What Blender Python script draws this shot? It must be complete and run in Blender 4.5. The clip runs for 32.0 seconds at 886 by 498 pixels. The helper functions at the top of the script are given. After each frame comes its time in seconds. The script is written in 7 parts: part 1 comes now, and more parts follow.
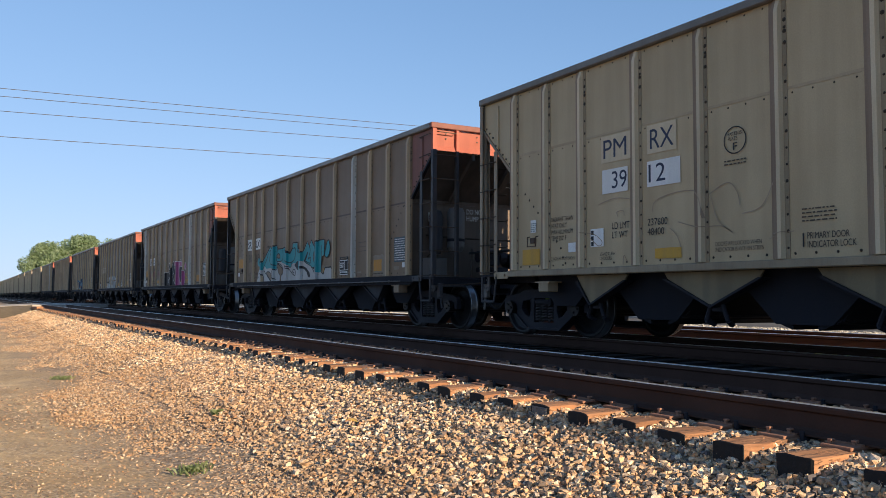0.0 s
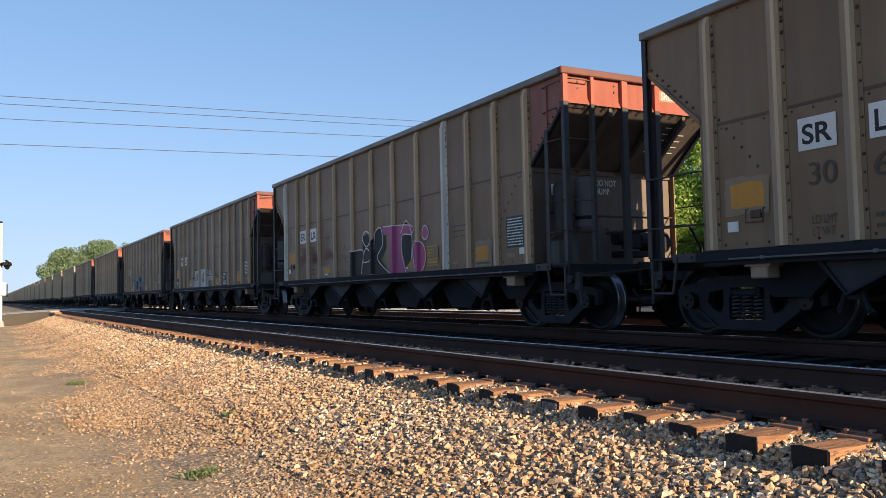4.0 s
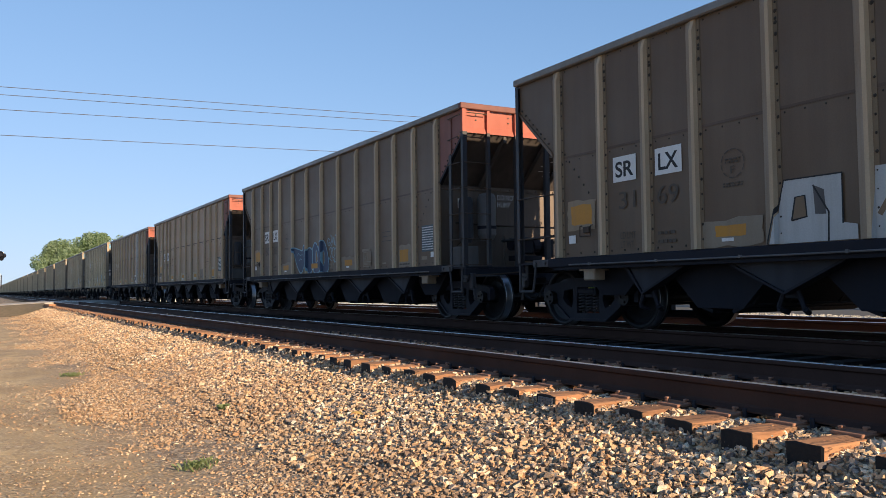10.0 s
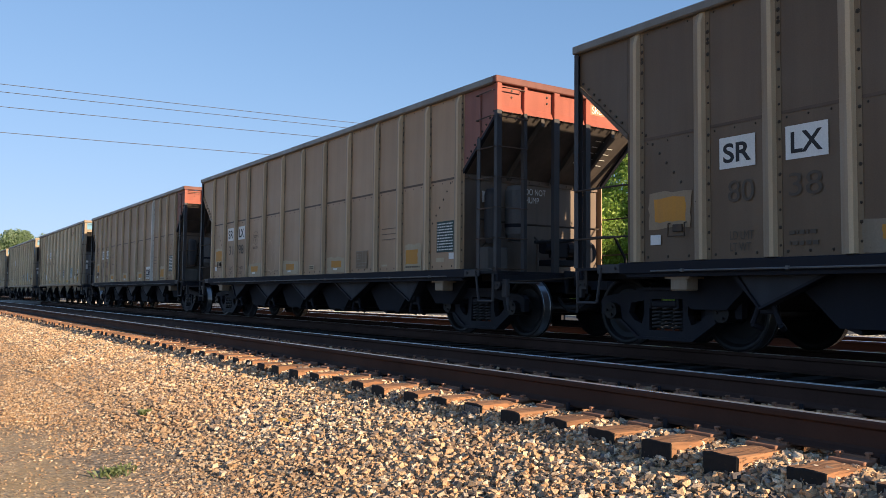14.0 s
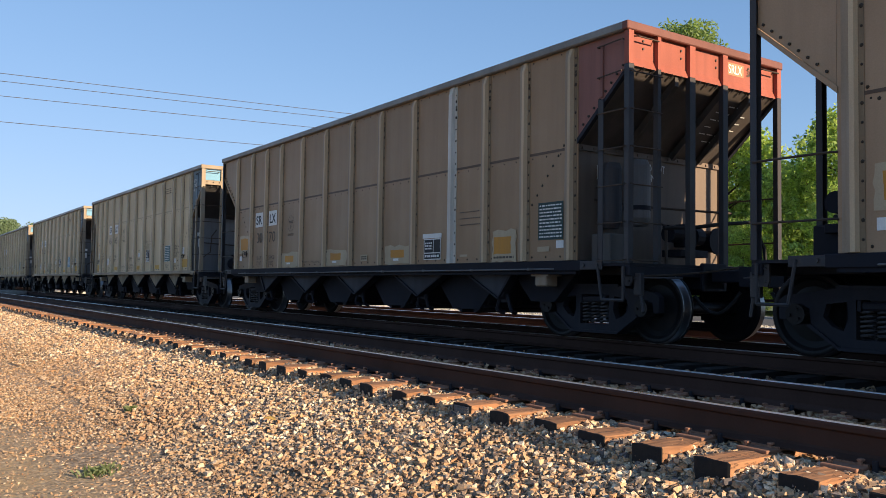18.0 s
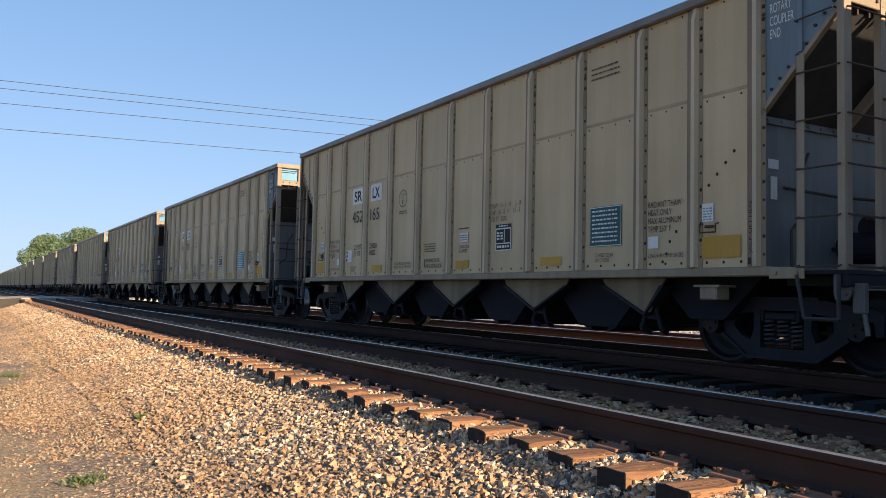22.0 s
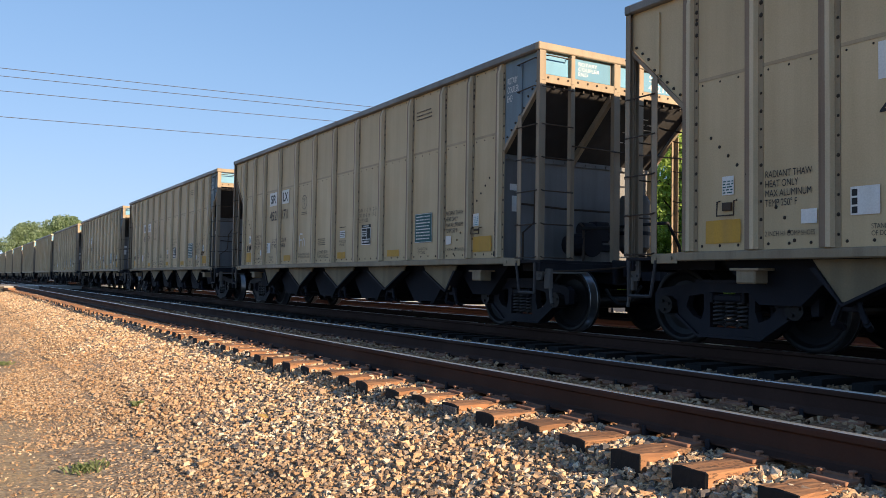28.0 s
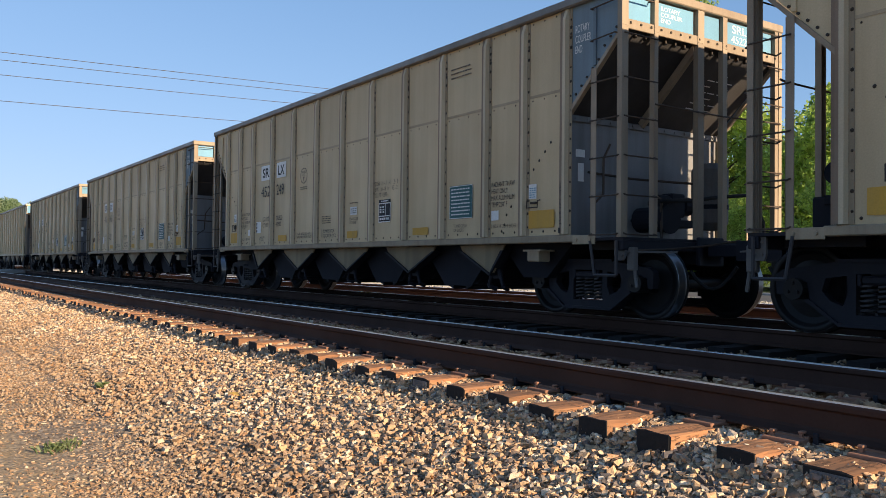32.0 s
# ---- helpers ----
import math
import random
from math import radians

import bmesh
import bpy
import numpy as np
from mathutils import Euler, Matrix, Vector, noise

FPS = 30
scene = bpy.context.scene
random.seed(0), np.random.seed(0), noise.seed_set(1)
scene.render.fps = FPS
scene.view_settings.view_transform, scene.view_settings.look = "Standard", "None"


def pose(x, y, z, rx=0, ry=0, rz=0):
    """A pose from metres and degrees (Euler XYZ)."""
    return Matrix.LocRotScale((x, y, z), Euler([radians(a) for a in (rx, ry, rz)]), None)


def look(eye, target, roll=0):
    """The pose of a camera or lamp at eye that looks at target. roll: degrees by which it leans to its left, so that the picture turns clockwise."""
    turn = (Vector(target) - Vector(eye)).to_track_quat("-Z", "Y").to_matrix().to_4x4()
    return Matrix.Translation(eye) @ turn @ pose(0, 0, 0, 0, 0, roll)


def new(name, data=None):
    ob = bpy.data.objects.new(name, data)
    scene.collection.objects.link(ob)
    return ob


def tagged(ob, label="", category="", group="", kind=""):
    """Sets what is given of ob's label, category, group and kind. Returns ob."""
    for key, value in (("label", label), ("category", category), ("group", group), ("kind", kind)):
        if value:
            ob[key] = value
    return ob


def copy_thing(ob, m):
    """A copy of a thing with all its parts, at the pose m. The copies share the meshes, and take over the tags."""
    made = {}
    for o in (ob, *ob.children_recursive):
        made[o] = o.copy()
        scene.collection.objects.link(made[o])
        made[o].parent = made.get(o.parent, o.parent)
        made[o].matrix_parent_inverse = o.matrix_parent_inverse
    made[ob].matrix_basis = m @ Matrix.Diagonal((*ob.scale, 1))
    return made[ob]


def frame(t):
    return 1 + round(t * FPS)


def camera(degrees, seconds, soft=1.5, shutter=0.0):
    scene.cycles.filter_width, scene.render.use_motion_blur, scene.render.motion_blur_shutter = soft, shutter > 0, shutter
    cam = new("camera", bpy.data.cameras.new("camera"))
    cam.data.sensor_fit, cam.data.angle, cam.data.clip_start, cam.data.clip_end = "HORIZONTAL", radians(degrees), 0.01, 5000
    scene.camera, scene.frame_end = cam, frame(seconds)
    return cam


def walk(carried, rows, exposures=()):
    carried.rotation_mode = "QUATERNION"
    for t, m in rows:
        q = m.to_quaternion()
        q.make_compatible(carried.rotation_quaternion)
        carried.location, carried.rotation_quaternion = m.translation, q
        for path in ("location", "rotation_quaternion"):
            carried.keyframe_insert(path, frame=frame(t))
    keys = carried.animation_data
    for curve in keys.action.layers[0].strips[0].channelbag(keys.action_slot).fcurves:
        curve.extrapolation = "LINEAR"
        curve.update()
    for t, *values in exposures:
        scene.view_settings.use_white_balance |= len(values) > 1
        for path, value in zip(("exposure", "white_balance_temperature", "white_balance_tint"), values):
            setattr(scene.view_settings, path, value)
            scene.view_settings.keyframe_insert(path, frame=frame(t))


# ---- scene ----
cam = camera(56.63, 32.0, soft=0.55, shutter=0.0)
# seconds, x, y, z, heading, tilt, lean: a person with a phone who takes one step towards the rails
PATH = [
    (0.0, 0.000, 0.000, 0.640, 59.933, 3.314, -0.253), (0.5, 0.019, 0.046, 0.645, 60.571, 2.967, 0.009),
    (1.0, -0.000, 0.059, 0.631, 60.819, 2.979, 0.037), (1.5, -0.063, 0.062, 0.632, 60.796, 2.972, 0.397),
    (2.0, -0.087, 0.067, 0.627, 60.658, 3.179, 0.442), (2.5, -0.069, 0.098, 0.632, 60.769, 3.188, 0.684),
    (3.0, -0.059, 0.100, 0.636, 60.971, 3.121, 0.895), (3.5, -0.052, 0.116, 0.642, 61.047, 3.010, 1.146),
    (4.0, -0.052, 0.136, 0.644, 60.997, 2.997, 1.273), (4.5, -0.054, 0.111, 0.639, 60.724, 3.049, 1.095),
    (6.5, -0.041, 0.111, 0.647, 60.789, 2.946, 1.022), (7.0, -0.042, 0.113, 0.649, 60.780, 2.905, 1.092),
    (7.5, -0.041, 0.104, 0.651, 60.629, 2.876, 1.218), (8.0, -0.038, 0.111, 0.646, 60.451, 2.921, 1.184),
    (8.5, -0.035, 0.114, 0.638, 60.344, 3.010, 1.048), (9.0, -0.038, 0.117, 0.632, 60.423, 3.028, 0.918),
    (9.5, -0.034, 0.101, 0.632, 60.539, 2.929, 0.729), (10.0, -0.043, 0.100, 0.632, 60.662, 2.719, 0.667),
    (10.5, -0.063, 0.090, 0.637, 60.395, 2.553, 0.610), (11.0, -0.079, 0.093, 0.633, 59.696, 2.667, 0.570),
    (11.5, -0.084, 0.111, 0.636, 58.713, 2.990, 0.464), (12.0, -0.070, 0.116, 0.638, 57.738, 3.482, 0.190),
    (12.5, -0.054, 0.120, 0.640, 57.051, 3.726, -0.012), (13.0, -0.040, 0.134, 0.638, 56.693, 3.763, -0.242),
    (13.5, -0.038, 0.113, 0.637, 56.248, 3.555, -0.397), (14.0, -0.036, 0.136, 0.626, 56.182, 3.288, -0.594),
    (14.5, -0.033, 0.129, 0.634, 56.030, 2.879, -0.759), (16.5, -0.069, 0.149, 0.680, 55.794, 2.233, -0.781),
    (17.0, -0.090, 0.162, 0.675, 55.427, 2.264, -0.855), (17.5, -0.107, 0.187, 0.681, 55.224, 2.400, -0.816),
    (18.0, -0.096, 0.175, 0.692, 55.440, 2.636, -0.831), (18.5, -0.074, 0.200, 0.686, 56.254, 2.722, -0.932),
    (19.0, -0.032, 0.228, 0.656, 57.044, 2.701, -1.103), (19.5, -0.016, 0.283, 0.669, 57.589, 2.147, -0.674),
    (20.0, -0.066, 0.405, 0.658, 58.030, 1.927, -0.788), (20.5, -0.100, 0.560, 0.683, 58.527, 2.016, -1.020),
    (21.0, -0.036, 0.700, 0.693, 59.309, 2.377, -1.259), (21.5, 0.025, 0.808, 0.714, 59.901, 2.747, -1.320),
    (22.0, 0.055, 0.847, 0.714, 60.165, 3.201, -1.170), (22.5, 0.019, 0.834, 0.707, 59.956, 3.546, -0.902),
    (23.0, -0.028, 0.765, 0.706, 59.238, 3.693, -0.654), (23.5, -0.067, 0.757, 0.701, 58.839, 3.651, -0.754),
    (24.0, -0.074, 0.725, 0.692, 58.323, 3.652, -1.103), (24.5, -0.053, 0.712, 0.683, 58.168, 3.689, -1.646),
    (25.0, -0.038, 0.698, 0.681, 58.237, 3.606, -1.886), (25.5, -0.035, 0.696, 0.674, 58.413, 3.439, -1.960),
    (27.5, -0.039, 0.710, 0.683, 59.043, 2.539, -1.378), (28.0, -0.050, 0.727, 0.694, 59.069, 2.277, -0.886),
    (28.5, -0.064, 0.737, 0.681, 59.183, 2.248, -0.926), (29.0, -0.067, 0.738, 0.679, 59.399, 2.109, -0.908),
    (29.5, -0.067, 0.729, 0.670, 59.591, 2.004, -0.952), (30.0, -0.090, 0.727, 0.670, 59.778, 1.762, -1.004),
    (30.5, -0.133, 0.691, 0.651, 59.566, 1.674, -1.255), (31.0, -0.155, 0.602, 0.648, 58.394, 1.632, -1.195),
    (31.5, -0.112, 0.558, 0.651, 56.906, 1.497, -1.073), (32.0, 0.037, 0.501, 0.664, 55.622, 1.106, -0.616)]
walk(cam, [(t, pose(x, y, z, 90 + p, 0, h) @ pose(0, 0, 0, 0, 0, -r)) for t, x, y, z, h, p, r in PATH],
     exposures=[(0, 0.95, 6250, 20), (32, 0.95, 6250, 20)])
# seconds and metres: where the rear end of the first hopper car is along the track
TRAIN = [
    (0.0, -12.071), (0.5, -9.566), (1.0, -7.066), (1.5, -4.569), (2.0, -2.067), (2.5, 0.444),
    (3.0, 2.959), (3.5, 5.474), (4.0, 7.982), (4.5, 10.477), (6.5, 20.398), (7.0, 22.854),
    (7.5, 25.284), (8.0, 27.701), (8.5, 30.123), (9.0, 32.548), (9.5, 34.971), (10.0, 37.391),
    (10.5, 39.804), (11.0, 42.208), (11.5, 44.602), (12.0, 46.987), (12.5, 49.364), (13.0, 51.737),
    (13.5, 54.116), (14.0, 56.500), (14.5, 58.881), (16.5, 68.400), (17.0, 70.778), (17.5, 73.155),
    (18.0, 75.528), (18.5, 77.893), (19.0, 80.244), (19.5, 82.572), (20.0, 84.895), (20.5, 87.221),
    (21.0, 89.551), (21.5, 91.878), (22.0, 94.202), (22.5, 96.520), (23.0, 98.828), (23.5, 101.138),
    (24.0, 103.451), (24.5, 105.761), (25.0, 108.071), (25.5, 110.384), (27.5, 119.664), (28.0, 121.982),
    (28.5, 124.299), (29.0, 126.622), (29.5, 128.948), (30.0, 131.271), (30.5, 133.593), (31.0, 135.914),
    (31.5, 138.224), (32.0, 140.528)]
PITCH = 16.18      # from one car to the next over the couplers
HALF = 7.224       # half of a car's body
TRACK_A, TRACK_B, TRACK_C = 5.21, 9.343, 13.45    # centre lines of the three tracks
CAR_Y = TRACK_B

# ---- light ----
SUN_UP, SUN_SIDE = 18.5, 14.8    # above the horizon; from the track's direction
world = bpy.data.worlds.new("sky")
scene.world = world
world.use_nodes = True
wn = world.node_tree
sky = wn.nodes.new("ShaderNodeTexSky")
sky.sky_type = "NISHITA"
sky.sun_disc = False
sky.sun_elevation = radians(SUN_UP)
sky.sun_rotation = radians(90 - SUN_SIDE)
sky.altitude = 50
sky.air_density, sky.dust_density, sky.ozone_density = 0.90, 0.04, 1.6
wn.nodes["Background"].inputs[1].default_value = 0.142


def sky_math(how, a, b):
    v = wn.nodes.new("ShaderNodeVectorMath")
    v.operation = how
    for s, q in zip(v.inputs, (a, b)):
        if isinstance(q, tuple):
            s.default_value = q
        else:
            wn.links.new(q, s)
    return v.outputs[0]


# morning haze: the brightest part of the sky is softened
HAZE = (4.2, 4.0, 4.9)
soft_sky = sky_math("DIVIDE", sky_math("MULTIPLY", sky.outputs[0], HAZE), sky_math("ADD", sky.outputs[0], HAZE))
wn.links.new(sky_math("MULTIPLY", soft_sky, (0.742, 1.005, 1.115)), wn.nodes["Background"].inputs[0])
sun = new("sun", bpy.data.lights.new("sun", "SUN"))
sun.data.energy = 5.0
sun.data.angle = radians(0.6)
sun.data.color = (1.0, 0.80, 0.49)
su, sa = radians(SUN_UP), radians(SUN_SIDE)
sun.matrix_basis = look((0, 0, 30), (-math.cos(su) * math.cos(sa), -math.cos(su) * math.sin(sa), 30 - math.sin(su)))

# ---- materials ----


def nodes_of(name):
    m = bpy.data.materials.new(name)
    m.use_nodes = True
    t = m.node_tree
    return m, t, t.nodes["Principled BSDF"], t.nodes.new, t.links.new


def ramp(t, source, stops):
    r = t.nodes.new("ShaderNodeValToRGB")
    while len(r.color_ramp.elements) < len(stops):
        r.color_ramp.elements.new(0.5)
    for e, (p, c) in zip(r.color_ramp.elements, stops):
        e.position, e.color = p, (*c, 1) if len(c) == 3 else c
    t.links.new(source, r.inputs[0])
    return r.outputs[0]


def grey(v):
    return (v, v, v)


def noise_at(t, coord, scale, detail=4.0, stretch=(1, 1, 1), rough=0.55):
    mp = t.nodes.new("ShaderNodeMapping")
    mp.inputs["Scale"].default_value = stretch
    t.links.new(coord, mp.inputs[0])
    n = t.nodes.new("ShaderNodeTexNoise")
    n.inputs["Scale"].default_value, n.inputs["Detail"].default_value, n.inputs["Roughness"].default_value = scale, detail, rough
    t.links.new(mp.outputs[0], n.inputs["Vector"])
    return n.outputs[0]


def mix(t, fac, a, b, how="MIX"):
    m = t.nodes.new("ShaderNodeMix")
    m.data_type, m.blend_type = "RGBA", how
    for s, v in ((m.inputs[0], fac), (m.inputs[6], a), (m.inputs[7], b)):
        if isinstance(v, (int, float)):
            s.default_value = v
        elif isinstance(v, tuple):
            s.default_value = (*v, 1)
        else:
            t.links.new(v, s)
    return m.outputs[2]


def bump(t, b, height, strength, distance):
    n = t.nodes.new("ShaderNodeBump")
    n.inputs["Strength"].default_value, n.inputs["Distance"].default_value = strength, distance
    t.links.new(height, n.inputs["Height"])
    t.links.new(n.outputs[0], b.inputs["Normal"])


def paint(name, base, dirt, rough=0.55, metal=0.0, amount=0.5, streak=5.0, relief=0.15, tone=0.12, grain=60.0, gloss=0.28):
    """Weathered paint or metal: blotches, streaks that run down, fine grain, and a tone of its own for each piece."""
    m, t, b, n, link = nodes_of(name)
    co = n("ShaderNodeTexCoord").outputs["Object"]
    info = n("ShaderNodeObjectInfo")
    run = noise_at(t, co, streak, 5, (1, 1, 0.08))
    blot = noise_at(t, co, 0.9, 5)
    fine = noise_at(t, co, grain, 3)
    f1 = ramp(t, run, [(0.42, grey(0)), (0.75, grey(amount))])
    f2 = ramp(t, blot, [(0.35, grey(0)), (0.75, grey(amount * 0.8))])
    c = mix(t, f1, base, dirt)
    c = mix(t, f2, c, dirt)
    tn = ramp(t, info.outputs["Random"], [(0, grey(1 - tone)), (1, grey(1 + tone))])
    c = mix(t, 1.0, c, tn, "MULTIPLY")
    c = mix(t, 1.0, c, ramp(t, fine, [(0.3, grey(0.93)), (0.7, grey(1.05))]), "MULTIPLY")
    link(c, b.inputs["Base Color"])
    link(ramp(t, blot, [(0.3, grey(rough - 0.08)), (0.7, grey(min(1, rough + 0.12)))]), b.inputs["Roughness"])
    b.inputs["Metallic"].default_value = metal
    b.inputs["Specular IOR Level"].default_value = gloss
    if relief:
        bump(t, b, fine, relief, 0.004)
    return m


M = {
    "brown": paint("brown_paint", (0.216, 0.140, 0.079), (0.149, 0.093, 0.053), 0.48, 0.0, 0.6, tone=0.07, gloss=0.35),
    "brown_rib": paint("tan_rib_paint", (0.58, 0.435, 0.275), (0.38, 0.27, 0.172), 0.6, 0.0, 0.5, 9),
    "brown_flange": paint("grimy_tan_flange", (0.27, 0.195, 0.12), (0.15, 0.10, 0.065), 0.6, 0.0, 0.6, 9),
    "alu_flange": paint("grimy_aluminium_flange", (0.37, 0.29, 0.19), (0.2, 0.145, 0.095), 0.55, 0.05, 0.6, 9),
    # darker -x side of the ribs: shade painted in, with pale scuffs
    "brown_web": paint("shade_side_brown", (0.29, 0.205, 0.13), (0.36, 0.30, 0.24), 0.6, 0.0, 0.6, 12),
    # the same painted shade for the aluminium ribs
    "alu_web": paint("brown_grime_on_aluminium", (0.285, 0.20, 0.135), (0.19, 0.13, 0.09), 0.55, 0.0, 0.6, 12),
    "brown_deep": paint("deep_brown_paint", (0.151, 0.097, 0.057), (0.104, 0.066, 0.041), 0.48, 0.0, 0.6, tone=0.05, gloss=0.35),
    "seam_alu": paint("grimy_aluminium_seam", (0.43, 0.33, 0.205), (0.30, 0.22, 0.135), 0.55, 0.0, 0.6, tone=0.05),
    "seam_brown": paint("grimy_brown_seam", (0.120, 0.078, 0.052), (0.085, 0.055, 0.038), 0.55, 0.0, 0.6, tone=0.05),
    # the end panel's salmon, duller: the gusset's shade is put into the colour
    "orange_shade": paint("dull_salmon_paint", (0.27, 0.115, 0.092), (0.17, 0.08, 0.065), 0.6, 0.0, 0.6, 7),
    "slope_dark": paint("coal_black_slope", (0.055, 0.052, 0.053), (0.03, 0.027, 0.026), 0.65, 0.0, 0.6),
    "brown_light": paint("faded_brown_paint", (0.425, 0.276, 0.162), (0.305, 0.193, 0.114), 0.48, 0.0, 0.6, tone=0.06, gloss=0.35),
    "brown_mid": paint("mid_brown_paint", (0.345, 0.220, 0.120), (0.245, 0.152, 0.084), 0.48, 0.0, 0.6, tone=0.06, gloss=0.35),
    "post_black": paint("blue_black_post_paint", (0.036, 0.038, 0.046), (0.075, 0.058, 0.046), 0.5, 0.0, 0.5, 9, gloss=0.25),
    "white_rib": paint("white_rib_paint", (0.62, 0.60, 0.54), (0.36, 0.31, 0.24), 0.55, 0.0, 0.6, 9),
    "alu": paint("weathered_aluminium", (0.61, 0.466, 0.278), (0.45, 0.335, 0.194), 0.5, 0.08, 0.6, tone=0.06),
    "alu_dull": paint("dull_weathered_aluminium", (0.50, 0.385, 0.232), (0.368, 0.275, 0.162), 0.5, 0.08, 0.6, tone=0.06),
    "alu_rib": paint("weathered_aluminium_rib", (0.63, 0.51, 0.34), (0.44, 0.34, 0.215), 0.5, 0.05, 0.5, 9),
    "chord": paint("top_chord_metal", (0.235, 0.205, 0.175), (0.13, 0.108, 0.09), 0.42, 0.3, 0.6, 3),
    "gold": paint("tan_hopper_paint", (0.26, 0.20, 0.115), (0.13, 0.10, 0.065), 0.6, 0.0, 0.7),
    "orange": paint("salmon_orange_paint", (0.37, 0.105, 0.068), (0.22, 0.066, 0.045), 0.6, 0.0, 0.6, 7),
    "red_chord": paint("dull_red_chord_paint", (0.19, 0.072, 0.055), (0.11, 0.05, 0.04), 0.6, 0.0, 0.6, 7),
    "blue": paint("pale_blue_paint", (0.18, 0.245, 0.285), (0.13, 0.155, 0.175), 0.6, 0.0, 0.6, 7),
    "blue_bright": paint("light_blue_panel_paint", (0.15, 0.33, 0.47), (0.12, 0.23, 0.33), 0.6, 0.0, 0.4, 7),
    "frame_tan": paint("pale_tan_frame_paint", (0.36, 0.285, 0.20), (0.20, 0.145, 0.10), 0.6, 0.0, 0.6, 7),
    "under": paint("black_underframe", (0.018, 0.019, 0.026), (0.025, 0.024, 0.027), 0.7, 0.0, 0.6, gloss=0.10),
    "dark": paint("dark_steel", (0.016, 0.017, 0.025), (0.028, 0.026, 0.029), 0.58, 0.0, 0.6, gloss=0.15),
    "end_brown": paint("sooty_tan_end_paint", (0.155, 0.115, 0.088), (0.09, 0.072, 0.060), 0.6, 0.0, 0.7),
    "endgrey": paint("sooty_grey_end_paint", (0.150, 0.138, 0.128), (0.085, 0.076, 0.070), 0.6, 0.0, 0.7),
    "slope_brown": paint("sooty_brown_slope", (0.098, 0.080, 0.070), (0.05, 0.042, 0.038), 0.6, 0.0, 0.7),
    "alu_end": paint("grey_aluminium_end", (0.20, 0.20, 0.205), (0.11, 0.105, 0.10), 0.5, 0.05, 0.6),
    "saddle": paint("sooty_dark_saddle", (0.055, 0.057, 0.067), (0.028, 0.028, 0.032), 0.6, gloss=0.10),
    "rivet": paint("dark_rivet", (0.040, 0.030, 0.022), (0.06, 0.045, 0.03), 0.6, 0.0, 0.3, 8, 0.0),
    "tank": paint("grey_tank_paint", (0.155, 0.152, 0.152), (0.085, 0.075, 0.066), 0.5, 0.0, 0.5),
    "wheel": paint("oily_wheel_steel", (0.010, 0.010, 0.012), (0.018, 0.016, 0.015), 0.42, 0.0, 0.6, gloss=0.2),
    "tread": paint("bright_wheel_tread", (0.30, 0.30, 0.31), (0.2, 0.19, 0.18), 0.3, 1.0, 0.3),
    "rust_rail": paint("rusty_rail_steel", (0.070, 0.038, 0.029), (0.040, 0.024, 0.019), 0.75, 0.0, 0.6, 3, gloss=0.1),
    "rust_red": paint("red_rusty_rail_steel", (0.135, 0.066, 0.050), (0.085, 0.045, 0.036), 0.75, 0.0, 0.5, 3, gloss=0.1),
    "rail_top": paint("worn_rail_head", (0.80, 0.80, 0.79), (0.66, 0.64, 0.62), 0.30, 0.8, 0.4, 3),
    "plate": paint("rusty_tie_plate", (0.31, 0.155, 0.095), (0.18, 0.09, 0.058), 0.8, 0.0, 0.5, 6),
    "white": paint("white_marking", (0.78, 0.77, 0.74), (0.55, 0.52, 0.46), 0.6, 0.0, 0.35, 8, 0.0, 0.03),
    "silver": paint("silver_spray_paint", (0.50, 0.50, 0.48), (0.34, 0.32, 0.29), 0.5, 0.05, 0.6, 8, 0.0, 0.03),
    "black": paint("black_marking", (0.022, 0.022, 0.024), (0.045, 0.042, 0.04), 0.6, 0.0, 0.4, 8, 0.0, 0.03),
    "navy": paint("navy_marking", (0.035, 0.045, 0.085), (0.07, 0.07, 0.09), 0.6, 0.0, 0.3, 8, 0.0, 0.03),
    "faint": paint("faded_dark_stencil", (0.075, 0.058, 0.045), (0.11, 0.085, 0.06), 0.6, 0.0, 0.7, 8, 0.0, 0.03),
    "yellow": paint("faded_yellow_patch", (0.62, 0.34, 0.045), (0.42, 0.25, 0.08), 0.6, 0.0, 0.5, 8, 0.0, 0.06),
    "plate_tan": paint("pale_orange_plate_paint", (0.46, 0.22, 0.12), (0.33, 0.15, 0.08), 0.6, 0.0, 0.5, 8, 0.0, 0.06),
    "orange_patch": paint("faded_orange_patch", (0.55, 0.25, 0.035), (0.40, 0.20, 0.07), 0.6, 0.0, 0.5, 8, 0.0, 0.06),
    "grey_patch": paint("grey_overpaint", (0.27, 0.215, 0.155), (0.20, 0.15, 0.10), 0.6, 0.0, 0.6, 8, 0.0, 0.05),
    "halo_patch": paint("soft_grey_overpaint", (0.30, 0.22, 0.14), (0.24, 0.17, 0.11), 0.6, 0.0, 0.6, 8, 0.0, 0.05),
    "chalk": paint("faint_chalk_line", (0.50, 0.37, 0.25), (0.44, 0.30, 0.19), 0.7, 0.0, 0.7, 8, 0.0, 0.03),
    "pale_overpaint": paint("pale_tan_overpaint", (0.46, 0.37, 0.245), (0.37, 0.28, 0.18), 0.6, 0.0, 0.6, 8, 0.0, 0.05),
    "teal": paint("teal_spray_paint", (0.016, 0.31, 0.33), (0.016, 0.22, 0.24), 0.5, 0.0, 0.5, 6, 0.0, 0.03),
    "pink": paint("pink_spray_paint", (0.42, 0.085, 0.22), (0.28, 0.07, 0.15), 0.5, 0.0, 0.5, 6, 0.0, 0.03),
